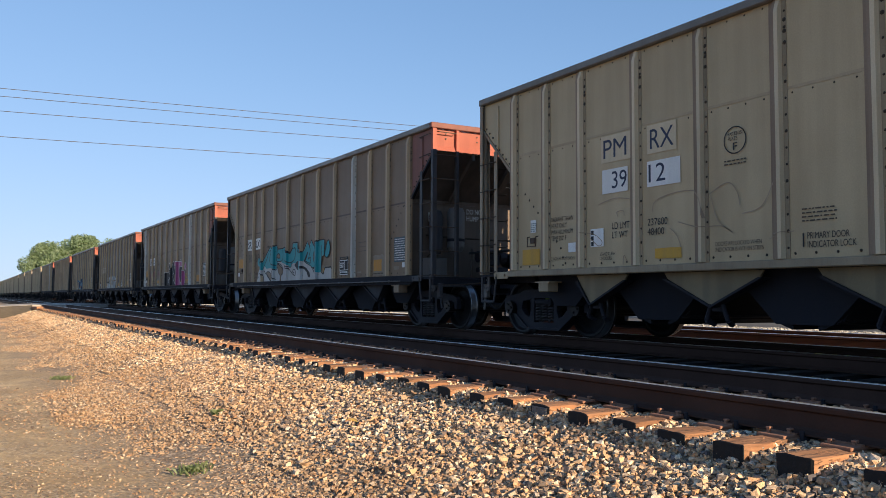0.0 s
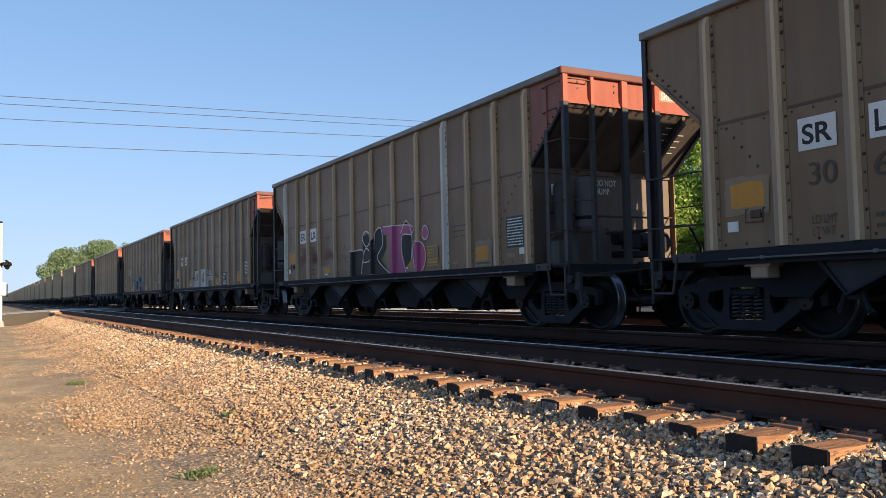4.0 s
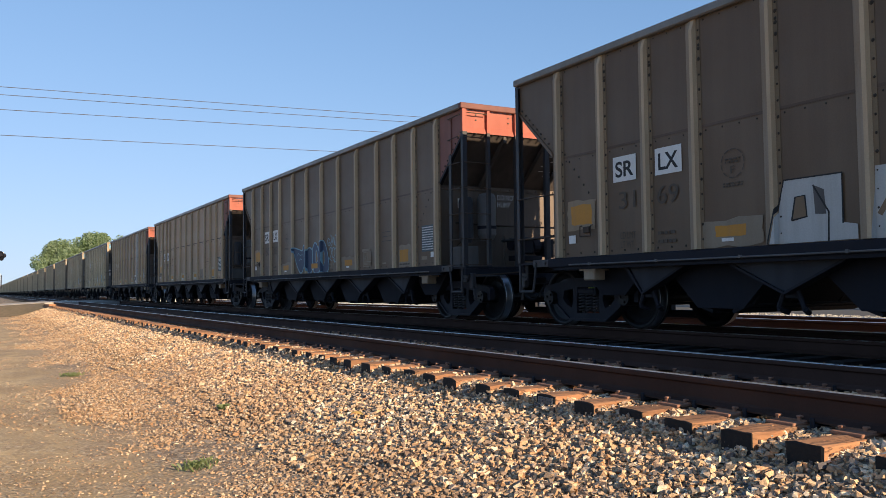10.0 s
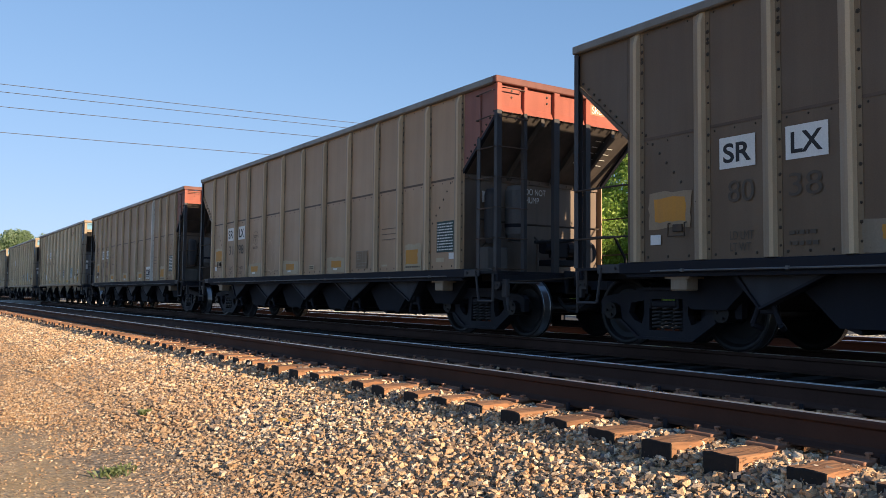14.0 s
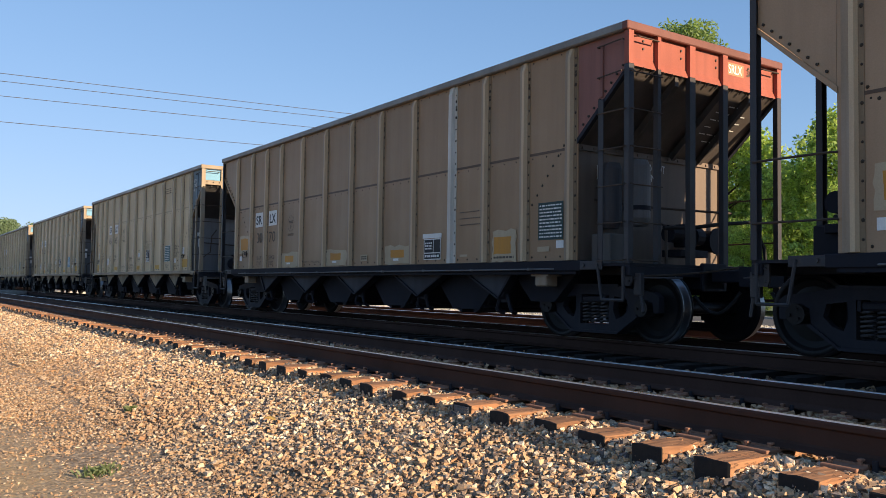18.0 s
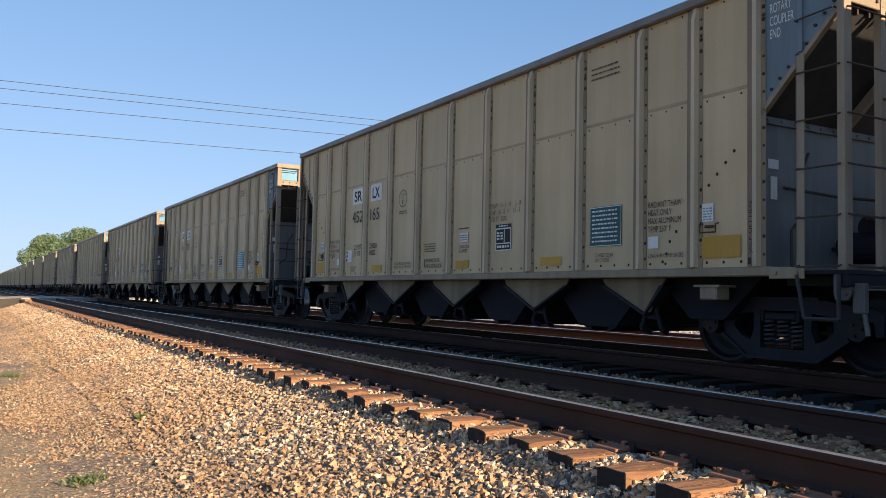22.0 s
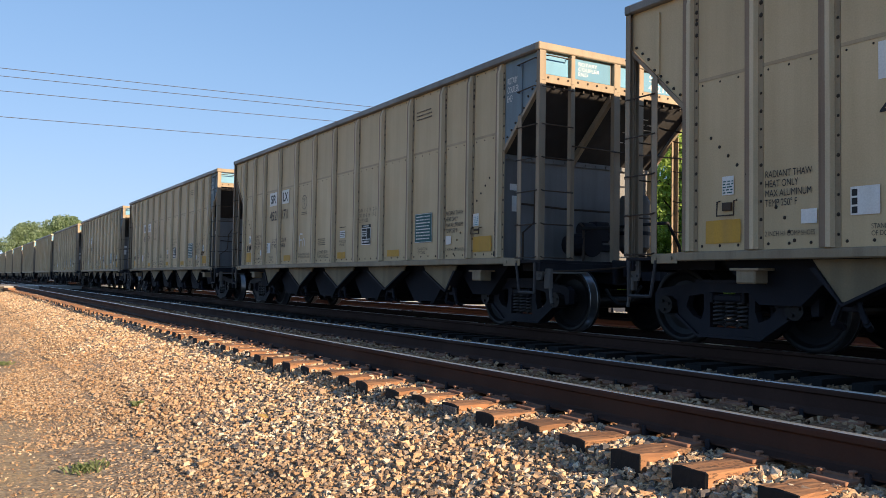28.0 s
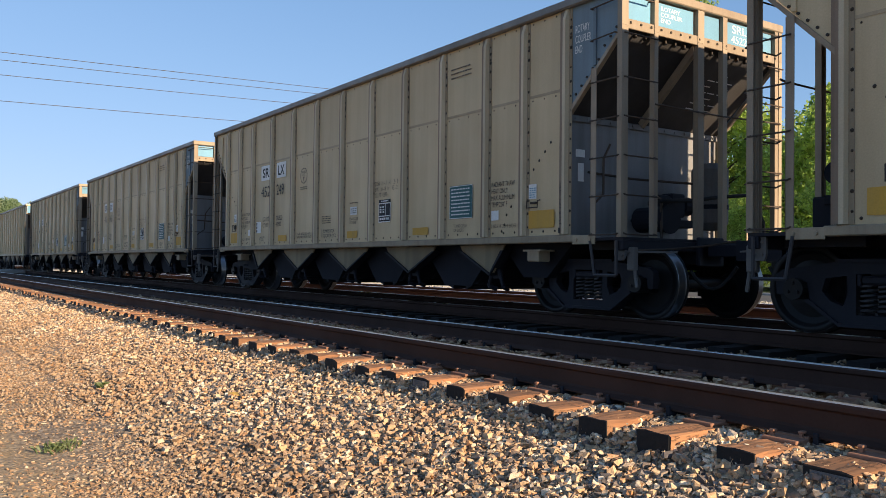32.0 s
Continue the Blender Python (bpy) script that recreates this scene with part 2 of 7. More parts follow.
    "red_faint": paint("faint_red_tag", (0.235, 0.095, 0.085), (0.2, 0.10, 0.075), 0.6, 0.0, 0.6, 6, 0.0, 0.03),
    "deep_blue": paint("deep_blue_spray_paint", (0.045, 0.075, 0.135), (0.05, 0.065, 0.10), 0.5, 0.0, 0.5, 6, 0.0, 0.03),
    "sky_blue": paint("light_blue_spray_paint", (0.22, 0.42, 0.50), (0.17, 0.28, 0.33), 0.5, 0.0, 0.5, 6, 0.0, 0.03),
    "label_teal": paint("teal_notice", (0.020, 0.105, 0.110), (0.03, 0.085, 0.09), 0.5, 0.0, 0.3, 8, 0.0, 0.05),
    "label_dark": paint("dark_green_notice", (0.020, 0.050, 0.050), (0.03, 0.05, 0.045), 0.5, 0.0, 0.3, 8, 0.0, 0.05),
    "label_faded": paint("faded_blue_grey_notice", (0.075, 0.105, 0.12), (0.07, 0.085, 0.09), 0.6, 0.0, 0.4, 8, 0.0, 0.05),
    "label_blue": paint("blue_notice", (0.06, 0.27, 0.40), (0.06, 0.2, 0.28), 0.5, 0.0, 0.3, 8, 0.0, 0.05),
    "pipe": paint("dark_iron_pipe", (0.055, 0.045, 0.038), (0.13, 0.075, 0.045), 0.65, 0.2, 0.5),
    "hose": paint("black_rubber_hose", (0.016, 0.016, 0.017), (0.03, 0.028, 0.026), 0.7),
    "concrete": paint("pale_concrete", (0.42, 0.40, 0.36), (0.25, 0.22, 0.18), 0.85, 0.0, 0.6),
    "dust": paint("worn_pale_road_surface", (0.44, 0.40, 0.35), (0.32, 0.28, 0.24), 0.9, 0.0, 0.6),
    "soil": paint("dark_soil_shoulder", (0.15, 0.115, 0.078), (0.10, 0.085, 0.05), 0.95, 0.0, 0.7, relief=0.6),
    "wire": paint("black_cable", (0.05, 0.05, 0.055), (0.07, 0.07, 0.07), 0.6, 0.0, 0.2),
    "pole": paint("weathered_pole_wood", (0.15, 0.105, 0.07), (0.08, 0.06, 0.045), 0.85, 0.0, 0.6),
    "post_white": paint("white_post_paint", (0.70, 0.69, 0.66), (0.4, 0.36, 0.3), 0.5, 0.0, 0.4),
}


def tie_material():
    m, t, b, n, link = nodes_of("weathered_tie_wood")
    co = n("ShaderNodeTexCoord").outputs["Object"]
    info = n("ShaderNodeObjectInfo")
    grain = noise_at(t, co, 26, 6, (1, 0.07, 1))
    blot = noise_at(t, co, 3.5, 5)
    c = ramp(t, grain, [(0.28, (0.12, 0.060, 0.032)), (0.45, (0.235, 0.122, 0.062)), (0.72, (0.34, 0.19, 0.10))])
    c = mix(t, ramp(t, blot, [(0.42, grey(0)), (0.7, grey(0.75))]), c, (0.30, 0.135, 0.060))
    crack = noise_at(t, co, 8, 8, (1, 0.16, 1), 0.65)
    c = mix(t, ramp(t, crack, [(0.475, grey(0)), (0.488, grey(0.75)), (0.494, grey(0.75)), (0.507, grey(0))]), c, (0.030, 0.017, 0.011))
    c = mix(t, 1.0, c, ramp(t, info.outputs["Random"], [(0, (0.72, 0.70, 0.70)), (1, (1.25, 1.2, 1.15))]), "MULTIPLY")
    # sawn ends near-black: the shade on the side away from the sun, painted in
    geo = n("ShaderNodeSeparateXYZ")
    link(co, geo.inputs[0])
    ab = n("ShaderNodeMath")
    ab.operation = "ABSOLUTE"
    link(geo.outputs["Y"], ab.inputs[0])
    gt = n("ShaderNodeMath")
    gt.operation = "GREATER_THAN"
    gt.inputs[1].default_value = 1.289
    link(ab.outputs[0], gt.inputs[0])
    c = mix(t, gt.outputs[0], c, (0.006, 0.006, 0.0065))
    link(c, b.inputs["Base Color"])
    b.inputs["Roughness"].default_value = 0.88
    bump(t, b, grain, 0.7, 0.012)
    return m


def stone_material(name, dark, rust):
    m, t, b, n, link = nodes_of(name)
    geo = n("ShaderNodeNewGeometry")
    pos = geo.outputs["Position"]
    isl = geo.outputs["Random Per Island"]
    k = dark
    c = ramp(t, isl, [(0.0, (0.055 * k, 0.053 * k, 0.06 * k)), (0.20, (0.20 * k, 0.160 * k, 0.13 * k)), (0.32, (0.56 * k, 0.385 * k, 0.23 * k)),
                      (0.48, (0.34 * k, 0.22 * k, 0.125 * k)), (0.62, (0.64 * k, 0.485 * k, 0.32 * k)), (0.76, (0.42 * k, 0.21 * k, 0.09 * k)), (0.88, (0.78 * k, 0.66 * k, 0.49 * k)), (1.0, (0.12 * k, 0.118 * k, 0.125 * k))])
    fine = noise_at(t, pos, 90, 4)
    big = noise_at(t, pos, 0.55, 4)
    c = mix(t, 1.0, c, ramp(t, fine, [(0.3, grey(0.6)), (0.7, grey(1.25))]), "MULTIPLY")
    c = mix(t, ramp(t, big, [(0.42 - rust * 0.3, grey(rust)), (0.68, grey(max(0.4, rust)))]), c, (0.38 * k, 0.215 * k, 0.10 * k))
    link(c, b.inputs["Base Color"])
    b.inputs["Roughness"].default_value = 0.82
    bump(t, b, fine, 0.35, 0.004)
    return m


def ground_material():
    """Earth beside the line, gravel that thins out into it, dark oily ballast under the tracks, then grass."""
    m, t, b, n, link = nodes_of("earth_and_gravel")
    pos = n("ShaderNodeNewGeometry").outputs["Position"]
    xyz = n("ShaderNodeSeparateXYZ")
    link(pos, xyz.inputs[0])
    big = noise_at(t, pos, 0.32, 5)
    mid = noise_at(t, pos, 1.3, 6, (0.6, 1, 1))
    fine = noise_at(t, pos, 22, 6)
    grit = n("ShaderNodeTexVoronoi")
    grit.inputs["Scale"].default_value = 26
    link(pos, grit.inputs["Vector"])
    grit2 = n("ShaderNodeTexVoronoi")
    grit2.inputs["Scale"].default_value = 9
    link(pos, grit2.inputs["Vector"])
    dirt = ramp(t, mid, [(0.28, (0.24, 0.16, 0.074)), (0.42, (0.43, 0.30, 0.145)), (0.56, (0.64, 0.47, 0.245)), (0.8, (0.74, 0.56, 0.32))])
    dirt = mix(t, ramp(t, fine, [(0.35, grey(0)), (0.75, grey(0.45))]), dirt, (0.235, 0.152, 0.080))
    dirt = mix(t, ramp(t, big, [(0.45, grey(0)), (0.62, grey(0.50))]), dirt, (0.245, 0.165, 0.082))
    peb = n("ShaderNodeTexVoronoi")
    peb.inputs["Scale"].default_value = 42
    link(pos, peb.inputs["Vector"])
    shade = ramp(t, peb.outputs["Color"], [(0.0, (0.10, 0.070, 0.045)), (0.35, (0.26, 0.185, 0.105)), (0.7, (0.37, 0.275, 0.165)), (1.0, (0.60, 0.50, 0.36))])
    stony = ramp(t, noise_at(t, pos, 2.2, 5), [(0.36, grey(0.15)), (0.62, grey(0.8))])
    dirt = mix(t, stony, dirt, shade)
    gravel = mix(t, 1.0, ramp(t, grit.outputs["Color"], [(0.0, (0.15, 0.11, 0.075)), (0.5, (0.33, 0.24, 0.15)), (1.0, (0.56, 0.44, 0.30))]),
                 ramp(t, grit.outputs["Distance"], [(0.0, grey(1.15)), (0.75, grey(0.55))]), "MULTIPLY")
    # gravel takes over from the earth towards the line, with a ragged edge
    add = n("ShaderNodeMath")
    add.operation = "MULTIPLY_ADD"
    link(mid, add.inputs[0])
    add.inputs[1].default_value = 2.6
    link(xyz.outputs["Y"], add.inputs[2])
    gf = n("ShaderNodeMapRange")
    gf.inputs[1].default_value, gf.inputs[2].default_value = 2.2, 3.2
    link(add.outputs[0], gf.inputs[0])
    c = mix(t, gf.outputs[0], dirt, gravel)
    # ballast under the tracks, stained by oil and brake dust
    bed = mix(t, 1.0, ramp(t, grit.outputs["Color"], [(0.0, (0.045, 0.034, 0.028)), (0.6, (0.13, 0.095, 0.075)), (1.0, (0.24, 0.185, 0.145))]),
              ramp(t, grit.outputs["Distance"], [(0.0, grey(1.1)), (0.75, grey(0.5))]), "MULTIPLY")
    bf = n("ShaderNodeMapRange")
    bf.inputs[1].default_value, bf.inputs[2].default_value = 4.5, 5.0
    link(xyz.outputs["Y"], bf.inputs[0])
    c = mix(t, bf.outputs[0], c, bed)
    # a bank of pale limestone past the third track
    pale = mix(t, 1.0, ramp(t, grit2.outputs["Color"], [(0.0, (0.35, 0.34, 0.32)), (1.0, (0.72, 0.70, 0.66))]),
               ramp(t, fine, [(0.3, grey(0.55)), (0.6, grey(1.1))]), "MULTIPLY")
    pf = n("ShaderNodeMapRange")
    pf.inputs[1].default_value, pf.inputs[2].default_value = 14.45, 14.7
    link(xyz.outputs["Y"], pf.inputs[0])
    c = mix(t, pf.outputs[0], c, pale)
    grass = ramp(t, mid, [(0.3, (0.045, 0.075, 0.022)), (0.55, (0.085, 0.13, 0.036)), (0.8, (0.20, 0.19, 0.085))])
    ff = n("ShaderNodeMapRange")
    ff.inputs[1].default_value, ff.inputs[2].default_value = 27.0, 27.8
    link(xyz.outputs["Y"], ff.inputs[0])
    c = mix(t, ff.outputs[0], c, grass)
    # fields far behind and far ahead on the near side
    fg = n("ShaderNodeMapRange")
    fg.inputs[1].default_value, fg.inputs[2].default_value = -14.0, -17.0
    link(xyz.outputs["Y"], fg.inputs[0])
    c = mix(t, fg.outputs[0], c, grass)
    link(c, b.inputs["Base Color"])
    b.inputs["Roughness"].default_value = 0.92
    hs = n("ShaderNodeMath")
    hs.operation = "MULTIPLY_ADD"
    link(grit.outputs["Distance"], hs.inputs[0])
    hs.inputs[1].default_value = -0.6
    link(fine, hs.inputs[2])
    bump(t, b, hs.outputs[0], 0.6, 0.03)
    return m


def asphalt_material():
    m, t, b, n, link = nodes_of("worn_asphalt")
    pos = n("ShaderNodeNewGeometry").outputs["Position"]
    f = noise_at(t, pos, 40, 5)
    g = noise_at(t, pos, 0.4, 5, (0.2, 1, 1))
    c = ramp(t, f, [(0.3, (0.035, 0.034, 0.035)), (0.7, (0.075, 0.073, 0.072))])
    c = mix(t, ramp(t, g, [(0.4, grey(0)), (0.7, grey(0.6))]), c, (0.10, 0.095, 0.09))
    link(c, b.inputs["Base Color"])
    b.inputs["Roughness"].default_value = 0.85
    bump(t, b, f, 0.3, 0.006)
    return m


def leaf_material(name, dark, light):
    m, t, b, n, link = nodes_of(name)
    geo = n("ShaderNodeNewGeometry")
    c = ramp(t, geo.outputs["Random Per Island"], [(0.0, dark), (0.6, light), (1.0, tuple(v * 1.25 for v in light))])
    c = mix(t, ramp(t, noise_at(t, geo.outputs["Position"], 0.5, 3), [(0.45, grey(0)), (0.7, grey(0.5))]), c, tuple(v * 0.9 for v in dark))
    link(c, b.inputs["Base Color"])
    b.inputs["Roughness"].default_value = 0.55
    tr = n("ShaderNodeBsdfTranslucent")
    link(mix(t, 0.45, c, (0.42, 0.56, 0.09)), tr.inputs[0])
    ms = n("ShaderNodeMixShader")
    ms.inputs[0].default_value = 0.55
    link(b.outputs[0], ms.inputs[1])
    link(tr.outputs[0], ms.inputs[2])
    link(ms.outputs[0], t.nodes["Material Output"].inputs[0])
    return m


M["tie"] = tie_material()
M["stone"] = stone_material("ballast_stone", 1.14, 0.0)
M["stone_low"] = stone_material("dusty_ballast_stone", 0.90, 0.12)
M["stone_dark"] = stone_material("oily_ballast_stone", 1.05, 0.55)
M["ground"] = ground_material()
M["asphalt"] = asphalt_material()
M["leaf"] = leaf_material("sunny_leaves", (0.12, 0.21, 0.045), (0.46, 0.58, 0.13))
M["leaf_deep"] = leaf_material("deep_green_leaves", (0.07, 0.14, 0.035), (0.22, 0.32, 0.08))
# distance haze is put into these leaf colours: paler and bluer
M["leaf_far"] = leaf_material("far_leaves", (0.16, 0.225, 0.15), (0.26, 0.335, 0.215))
M["needle"] = leaf_material("conifer_needles", (0.09, 0.15, 0.06), (0.21, 0.29, 0.10))
M["bark"] = paint("rough_bark", (0.10, 0.075, 0.055), (0.05, 0.038, 0.03), 0.9, 0.0, 0.6, 8, 0.6)
M["grass"] = leaf_material("small_weed_leaves", (0.15, 0.18, 0.085), (0.27, 0.30, 0.15))
M["dead_leaf"] = paint("dry_yellow_leaf", (0.62, 0.40, 0.10), (0.42, 0.22, 0.06), 0.7)

# ---- tools for shapes ----


def mesh_of(name, bm, material, smooth=False):
    me = bpy.data.meshes.new(name)
    bmesh.ops.recalc_face_normals(bm, faces=bm.faces)
    bm.to_mesh(me)
    bm.free()
    for mt in material if isinstance(material, list) else [material]:
        me.materials.append(mt)
    if smooth:
        me.polygons.foreach_set("use_smooth", [True] * len(me.polygons))
    return me


def part(name, bm, material, parent, label="", smooth=False, m=None):
    me = bm if isinstance(bm, bpy.types.Mesh) else mesh_of(name, bm, material, smooth)
    ob = new(name, me)
    ob.parent = parent
    if m is not None:
        ob.matrix_basis = m
    if label:
        ob["label"] = label
    return ob


def thing(name, label, category, m=None, group="", kind=""):
    ob = new(name)
    ob.empty_display_size = 0.2
    if m is not None:
        ob.matrix_basis = m
    return tagged(ob, label, category, group, kind)


def box(bm, x0, x1, y0, y1, z0, z1, bevel=0.0):
    made = bmesh.ops.create_cube(bm, size=1)["verts"]
    for v in made:
        v.co = Vector(((x0 + x1) / 2 + v.co.x * (x1 - x0), (y0 + y1) / 2 + v.co.y * (y1 - y0), (z0 + z1) / 2 + v.co.z * (z1 - z0)))
    if bevel:
        es = list({e for v in made for e in v.link_edges})
        bmesh.ops.bevel(bm, geom=es, offset=bevel, segments=1, affect="EDGES")
    return bm


def a_box(*a, bevel=0.0):
    return box(bmesh.new(), *a, bevel=bevel)


def rod(bm, a, b, r, n=8, r2=None):
    a, b = Vector(a), Vector(b)
    d = b - a
    q = Vector((0, 0, 1)).rotation_difference(d).to_matrix().to_4x4()
    bmesh.ops.create_cone(bm, cap_ends=True, segments=n, radius1=r, radius2=r if r2 is None else r2, depth=d.length, matrix=Matrix.Translation((a + b) / 2) @ q)
    return bm


def tube(bm, pts, r, n=6):
    """One bent bar through the points."""
    P = [Vector(p) for p in pts]
    rings = []
    side = None
    for i, p in enumerate(P):
        d = (P[min(i + 1, len(P) - 1)] - P[max(i - 1, 0)]).normalized()
        if side is None:
            side = d.orthogonal().normalized()
        side = (side - d * side.dot(d)).normalized()
        up = d.cross(side)
        rings.append([bm.verts.new(p + (side * math.cos(2 * math.pi * j / n) + up * math.sin(2 * math.pi * j / n)) * r) for j in range(n)])
    for a, b in zip(rings, rings[1:]):
        for j in range(n):
            bm.faces.new((a[j], a[(j + 1) % n], b[(j + 1) % n], b[j]))
    bm.faces.new(rings[0])
    bm.faces.new(rings[-1])
    return bm


def plate(bm, pts, axis, lo, hi, holes=()):
    """A sheet of the outline pts, cut by holes, that reaches from lo to hi along the axis."""
    def at(p, d):
        return {"x": (d, p[0], p[1]), "y": (p[0], d, p[1]), "z": (p[0], p[1], d)}[axis]
    edges = []
    for loop in (pts, *holes):
        vs = [bm.verts.new(at(p, lo)) for p in loop]
        edges += [bm.edges.new((vs[i], vs[(i + 1) % len(vs)])) for i in range(len(vs))]
    faces = [f for f in bmesh.ops.triangle_fill(bm, edges=edges, use_beauty=True, use_dissolve=False)["geom"] if isinstance(f, bmesh.types.BMFace)]
    ex = bmesh.ops.extrude_face_region(bm, geom=faces)["geom"]
    d = Vector(at((0, 0), hi - lo))
    for v in ex:
        if isinstance(v, bmesh.types.BMVert):
            v.co += d
    return bm


def lathe(bm, profile, n=32, centre=(0, 0)):
    """Turns (radius, y) points round the y axis."""
    rings = [[bm.verts.new((r * math.cos(2 * math.pi * i / n), y, r * math.sin(2 * math.pi * i / n))) for i in range(n)] for r, y in profile]
    for a, b in zip(rings, rings[1:]):
        for i in range(n):
            bm.faces.new((a[i], a[(i + 1) % n], b[(i + 1) % n], b[i]))
    for ring in (rings[0], rings[-1]):
        bm.faces.new(ring)
    return bm


def circle_pts(cx, cz, r, n=24, squash=1.0):
    return [(cx + r * math.cos(2 * math.pi * i / n), cz + squash * r * math.sin(2 * math.pi * i / n)) for i in range(n)]


# lettering: the built-in font, turned into meshes once
WORDS = {}


def letters(words):
    made = []
    for w in words:
        cu = bpy.data.curves.new("lettering", "FONT")
        cu.body, cu.align_x, cu.align_y, cu.size = w, "LEFT", "BOTTOM_BASELINE", 1.0
        cu.space_line = 0.95
        cu.offset = 0.022 if w in ("SR", "LX") else 0.0
        ob = new("lettering", cu)
        made.append((w, ob, cu))
    bpy.context.view_layer.update()
    dg = bpy.context.evaluated_depsgraph_get()
    for w, ob, cu in made:
        me = bpy.data.meshes.new_from_object(ob.evaluated_get(dg))
        me.name = "lettering"
        me.materials.clear()
        co = np.empty(len(me.vertices) * 3)
        me.vertices.foreach_get("co", co)
        co = co.reshape(-1, 3)
        WORDS[w] = (me, co.min(0), co.max(0))
        bpy.data.objects.remove(ob)
        bpy.data.curves.remove(cu)


LETTER_CACHE = {}


def lettering(word, parent, x0, x1, z0, z1, y, material, name="lettering", side=-1, m=None, bold=0.0):
    """The word, scaled to fill x0..x1 and z0..z1 on a plane that faces the near side."""
    key = (word, material.name)
    if key not in LETTER_CACHE:
        me = WORDS[word][0].copy()
        me.materials.append(material)
        LETTER_CACHE[key] = me
    me, lo, hi = LETTER_CACHE[key], WORDS[word][1], WORDS[word][2]
    sx, sz = (x1 - x0) / (hi[0] - lo[0]), (z1 - z0) / (hi[1] - lo[1])
    base = pose(x0, y, z0, 90, 0, 0) if m is None else m
    ob = part(name, me, None, parent)
    ob.matrix_basis = base @ Matrix.Diagonal((sx, sz, 1, 1)) @ Matrix.Translation((-lo[0], -lo[1], 0))
    return ob


def bars(bm, x0, x1, z0, z1, lines, y, rng, fill=0.62):
    """Lines of writing that cannot be read."""
    h = (z1 - z0) / lines
    for i in range(lines):
        z = z1 - (i + 0.5) * h
        x = x0
        while x < x1 - 0.012:
            w = min(rng.uniform(0.016, 0.065), x1 - x)
            box(bm, x, x + w, y - 0.002, y + 0.001, z - h * fill / 2, z + h * fill / 2)
            x += w + 0.02
    return bm

# ---- the hopper cars ----
RIBS = {"brown": [-6.14, -5.15, -4.25, -3.39, -2.26, -1.125, 0.01, 1.145, 2.28, 3.42, 4.30, 5.22, 6.17],
        "alu": [-6.25, -5.40, -4.55, -3.40, -2.265, -1.13, 0.0, 1.14, 2.275, 3.40, 4.53, 5.39, 6.22]}
SHEET, RIB_OUT, RIB_W = 1.55, 1.62, 0.055      # side sheet, face of a rib, half a rib's width
SILL, EAVE = 1.07, 3.93
TALLER = {"brown": 0.0, "alu": 0.06}      # how much higher the top of a car is


def rib_bm(side):
    bm = bmesh.new()
    y0, y1 = sorted((side * SHEET, side * RIB_OUT))
    # a pressed hat section with flanges, tapered where it meets the top chord
    out, inn = side * RIB_OUT, side * (SHEET + 0.001)
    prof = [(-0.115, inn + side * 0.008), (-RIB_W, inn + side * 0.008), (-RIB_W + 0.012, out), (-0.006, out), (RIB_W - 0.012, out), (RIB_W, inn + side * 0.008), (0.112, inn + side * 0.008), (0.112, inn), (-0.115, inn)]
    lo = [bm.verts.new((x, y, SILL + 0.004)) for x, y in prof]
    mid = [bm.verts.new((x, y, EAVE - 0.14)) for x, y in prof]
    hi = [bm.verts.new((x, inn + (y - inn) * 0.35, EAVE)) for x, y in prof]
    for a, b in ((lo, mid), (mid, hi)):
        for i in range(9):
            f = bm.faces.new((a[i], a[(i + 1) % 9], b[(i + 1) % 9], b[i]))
            # +x web and half-face painted lighter, as if lit from the sunward sky
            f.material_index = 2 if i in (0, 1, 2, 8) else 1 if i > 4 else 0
    bm.faces.new(lo)
    bm.faces.new(hi)
    return bm


def rivets_bm(side, seam, ribs):
    bm = bmesh.new()
    y = side * SHEET

    def rivet(x, z, r=0.015, yy=None):
        yy = y if yy is None else yy
        vs = [bm.verts.new((x + r * math.cos(a), yy + side * 0.0015, z + r * math.sin(a))) for a in (0.3, 1.35, 2.4, 3.44, 4.5, 5.53)]
        tip = bm.verts.new((x, yy + side * 0.013, z))
        for i in range(6):
            bm.faces.new((vs[i], vs[(i + 1) % 6], tip))
    for a, b in zip(ribs, ribs[1:]):
        n = max(3, round((b - a - 0.3) / 0.2))
        for i in range(n):
            x = a + 0.17 + (b - a - 0.37) * i / (n - 1)
            rivet(x, SILL + 0.055, 0.018)
            rivet(x, seam - 0.035, 0.013)
            rivet(x, EAVE - 0.04, 0.013)
    for x in ribs:
        for i in range(15):
            rivet(x + 0.090, SILL + 0.12 + i * 0.185, 0.021 if i % 3 == 1 else 0.016, y + side * 0.009)
    for x, d in ((ribs[0], 1), (ribs[-1], -1)):
        spots = [(0.14 + 0.108 * i, 2.63 - 0.127 * i) for i in range(8)] if seam < 2.7 else [(0.29 + 0.115 * i, 2.30 - 0.11 * i) for i in range(5)] + [(1.11, 1.49), (1.21, 1.38), (1.26, 1.24), (1.32, 1.15)]
        for dx, z in spots:
            rivet(x + d * dx, z, 0.021)
    for x in ribs:
        for i in range(3):
            rivet(x + 0.090, 3.42 + 0.13 * i, 0.026, y + side * 0.009)
    return bm


def seam_bm(side, seam, ribs):
    bm = bmesh.new()
    y0, y1 = sorted((side * SHEET, side * (SHEET + 0.006)))
    for a, b in zip(ribs, ribs[1:]):
        box(bm, a + 0.113, b - 0.116, y0, y1, seam + 0.004, seam + 0.04)
    return bm


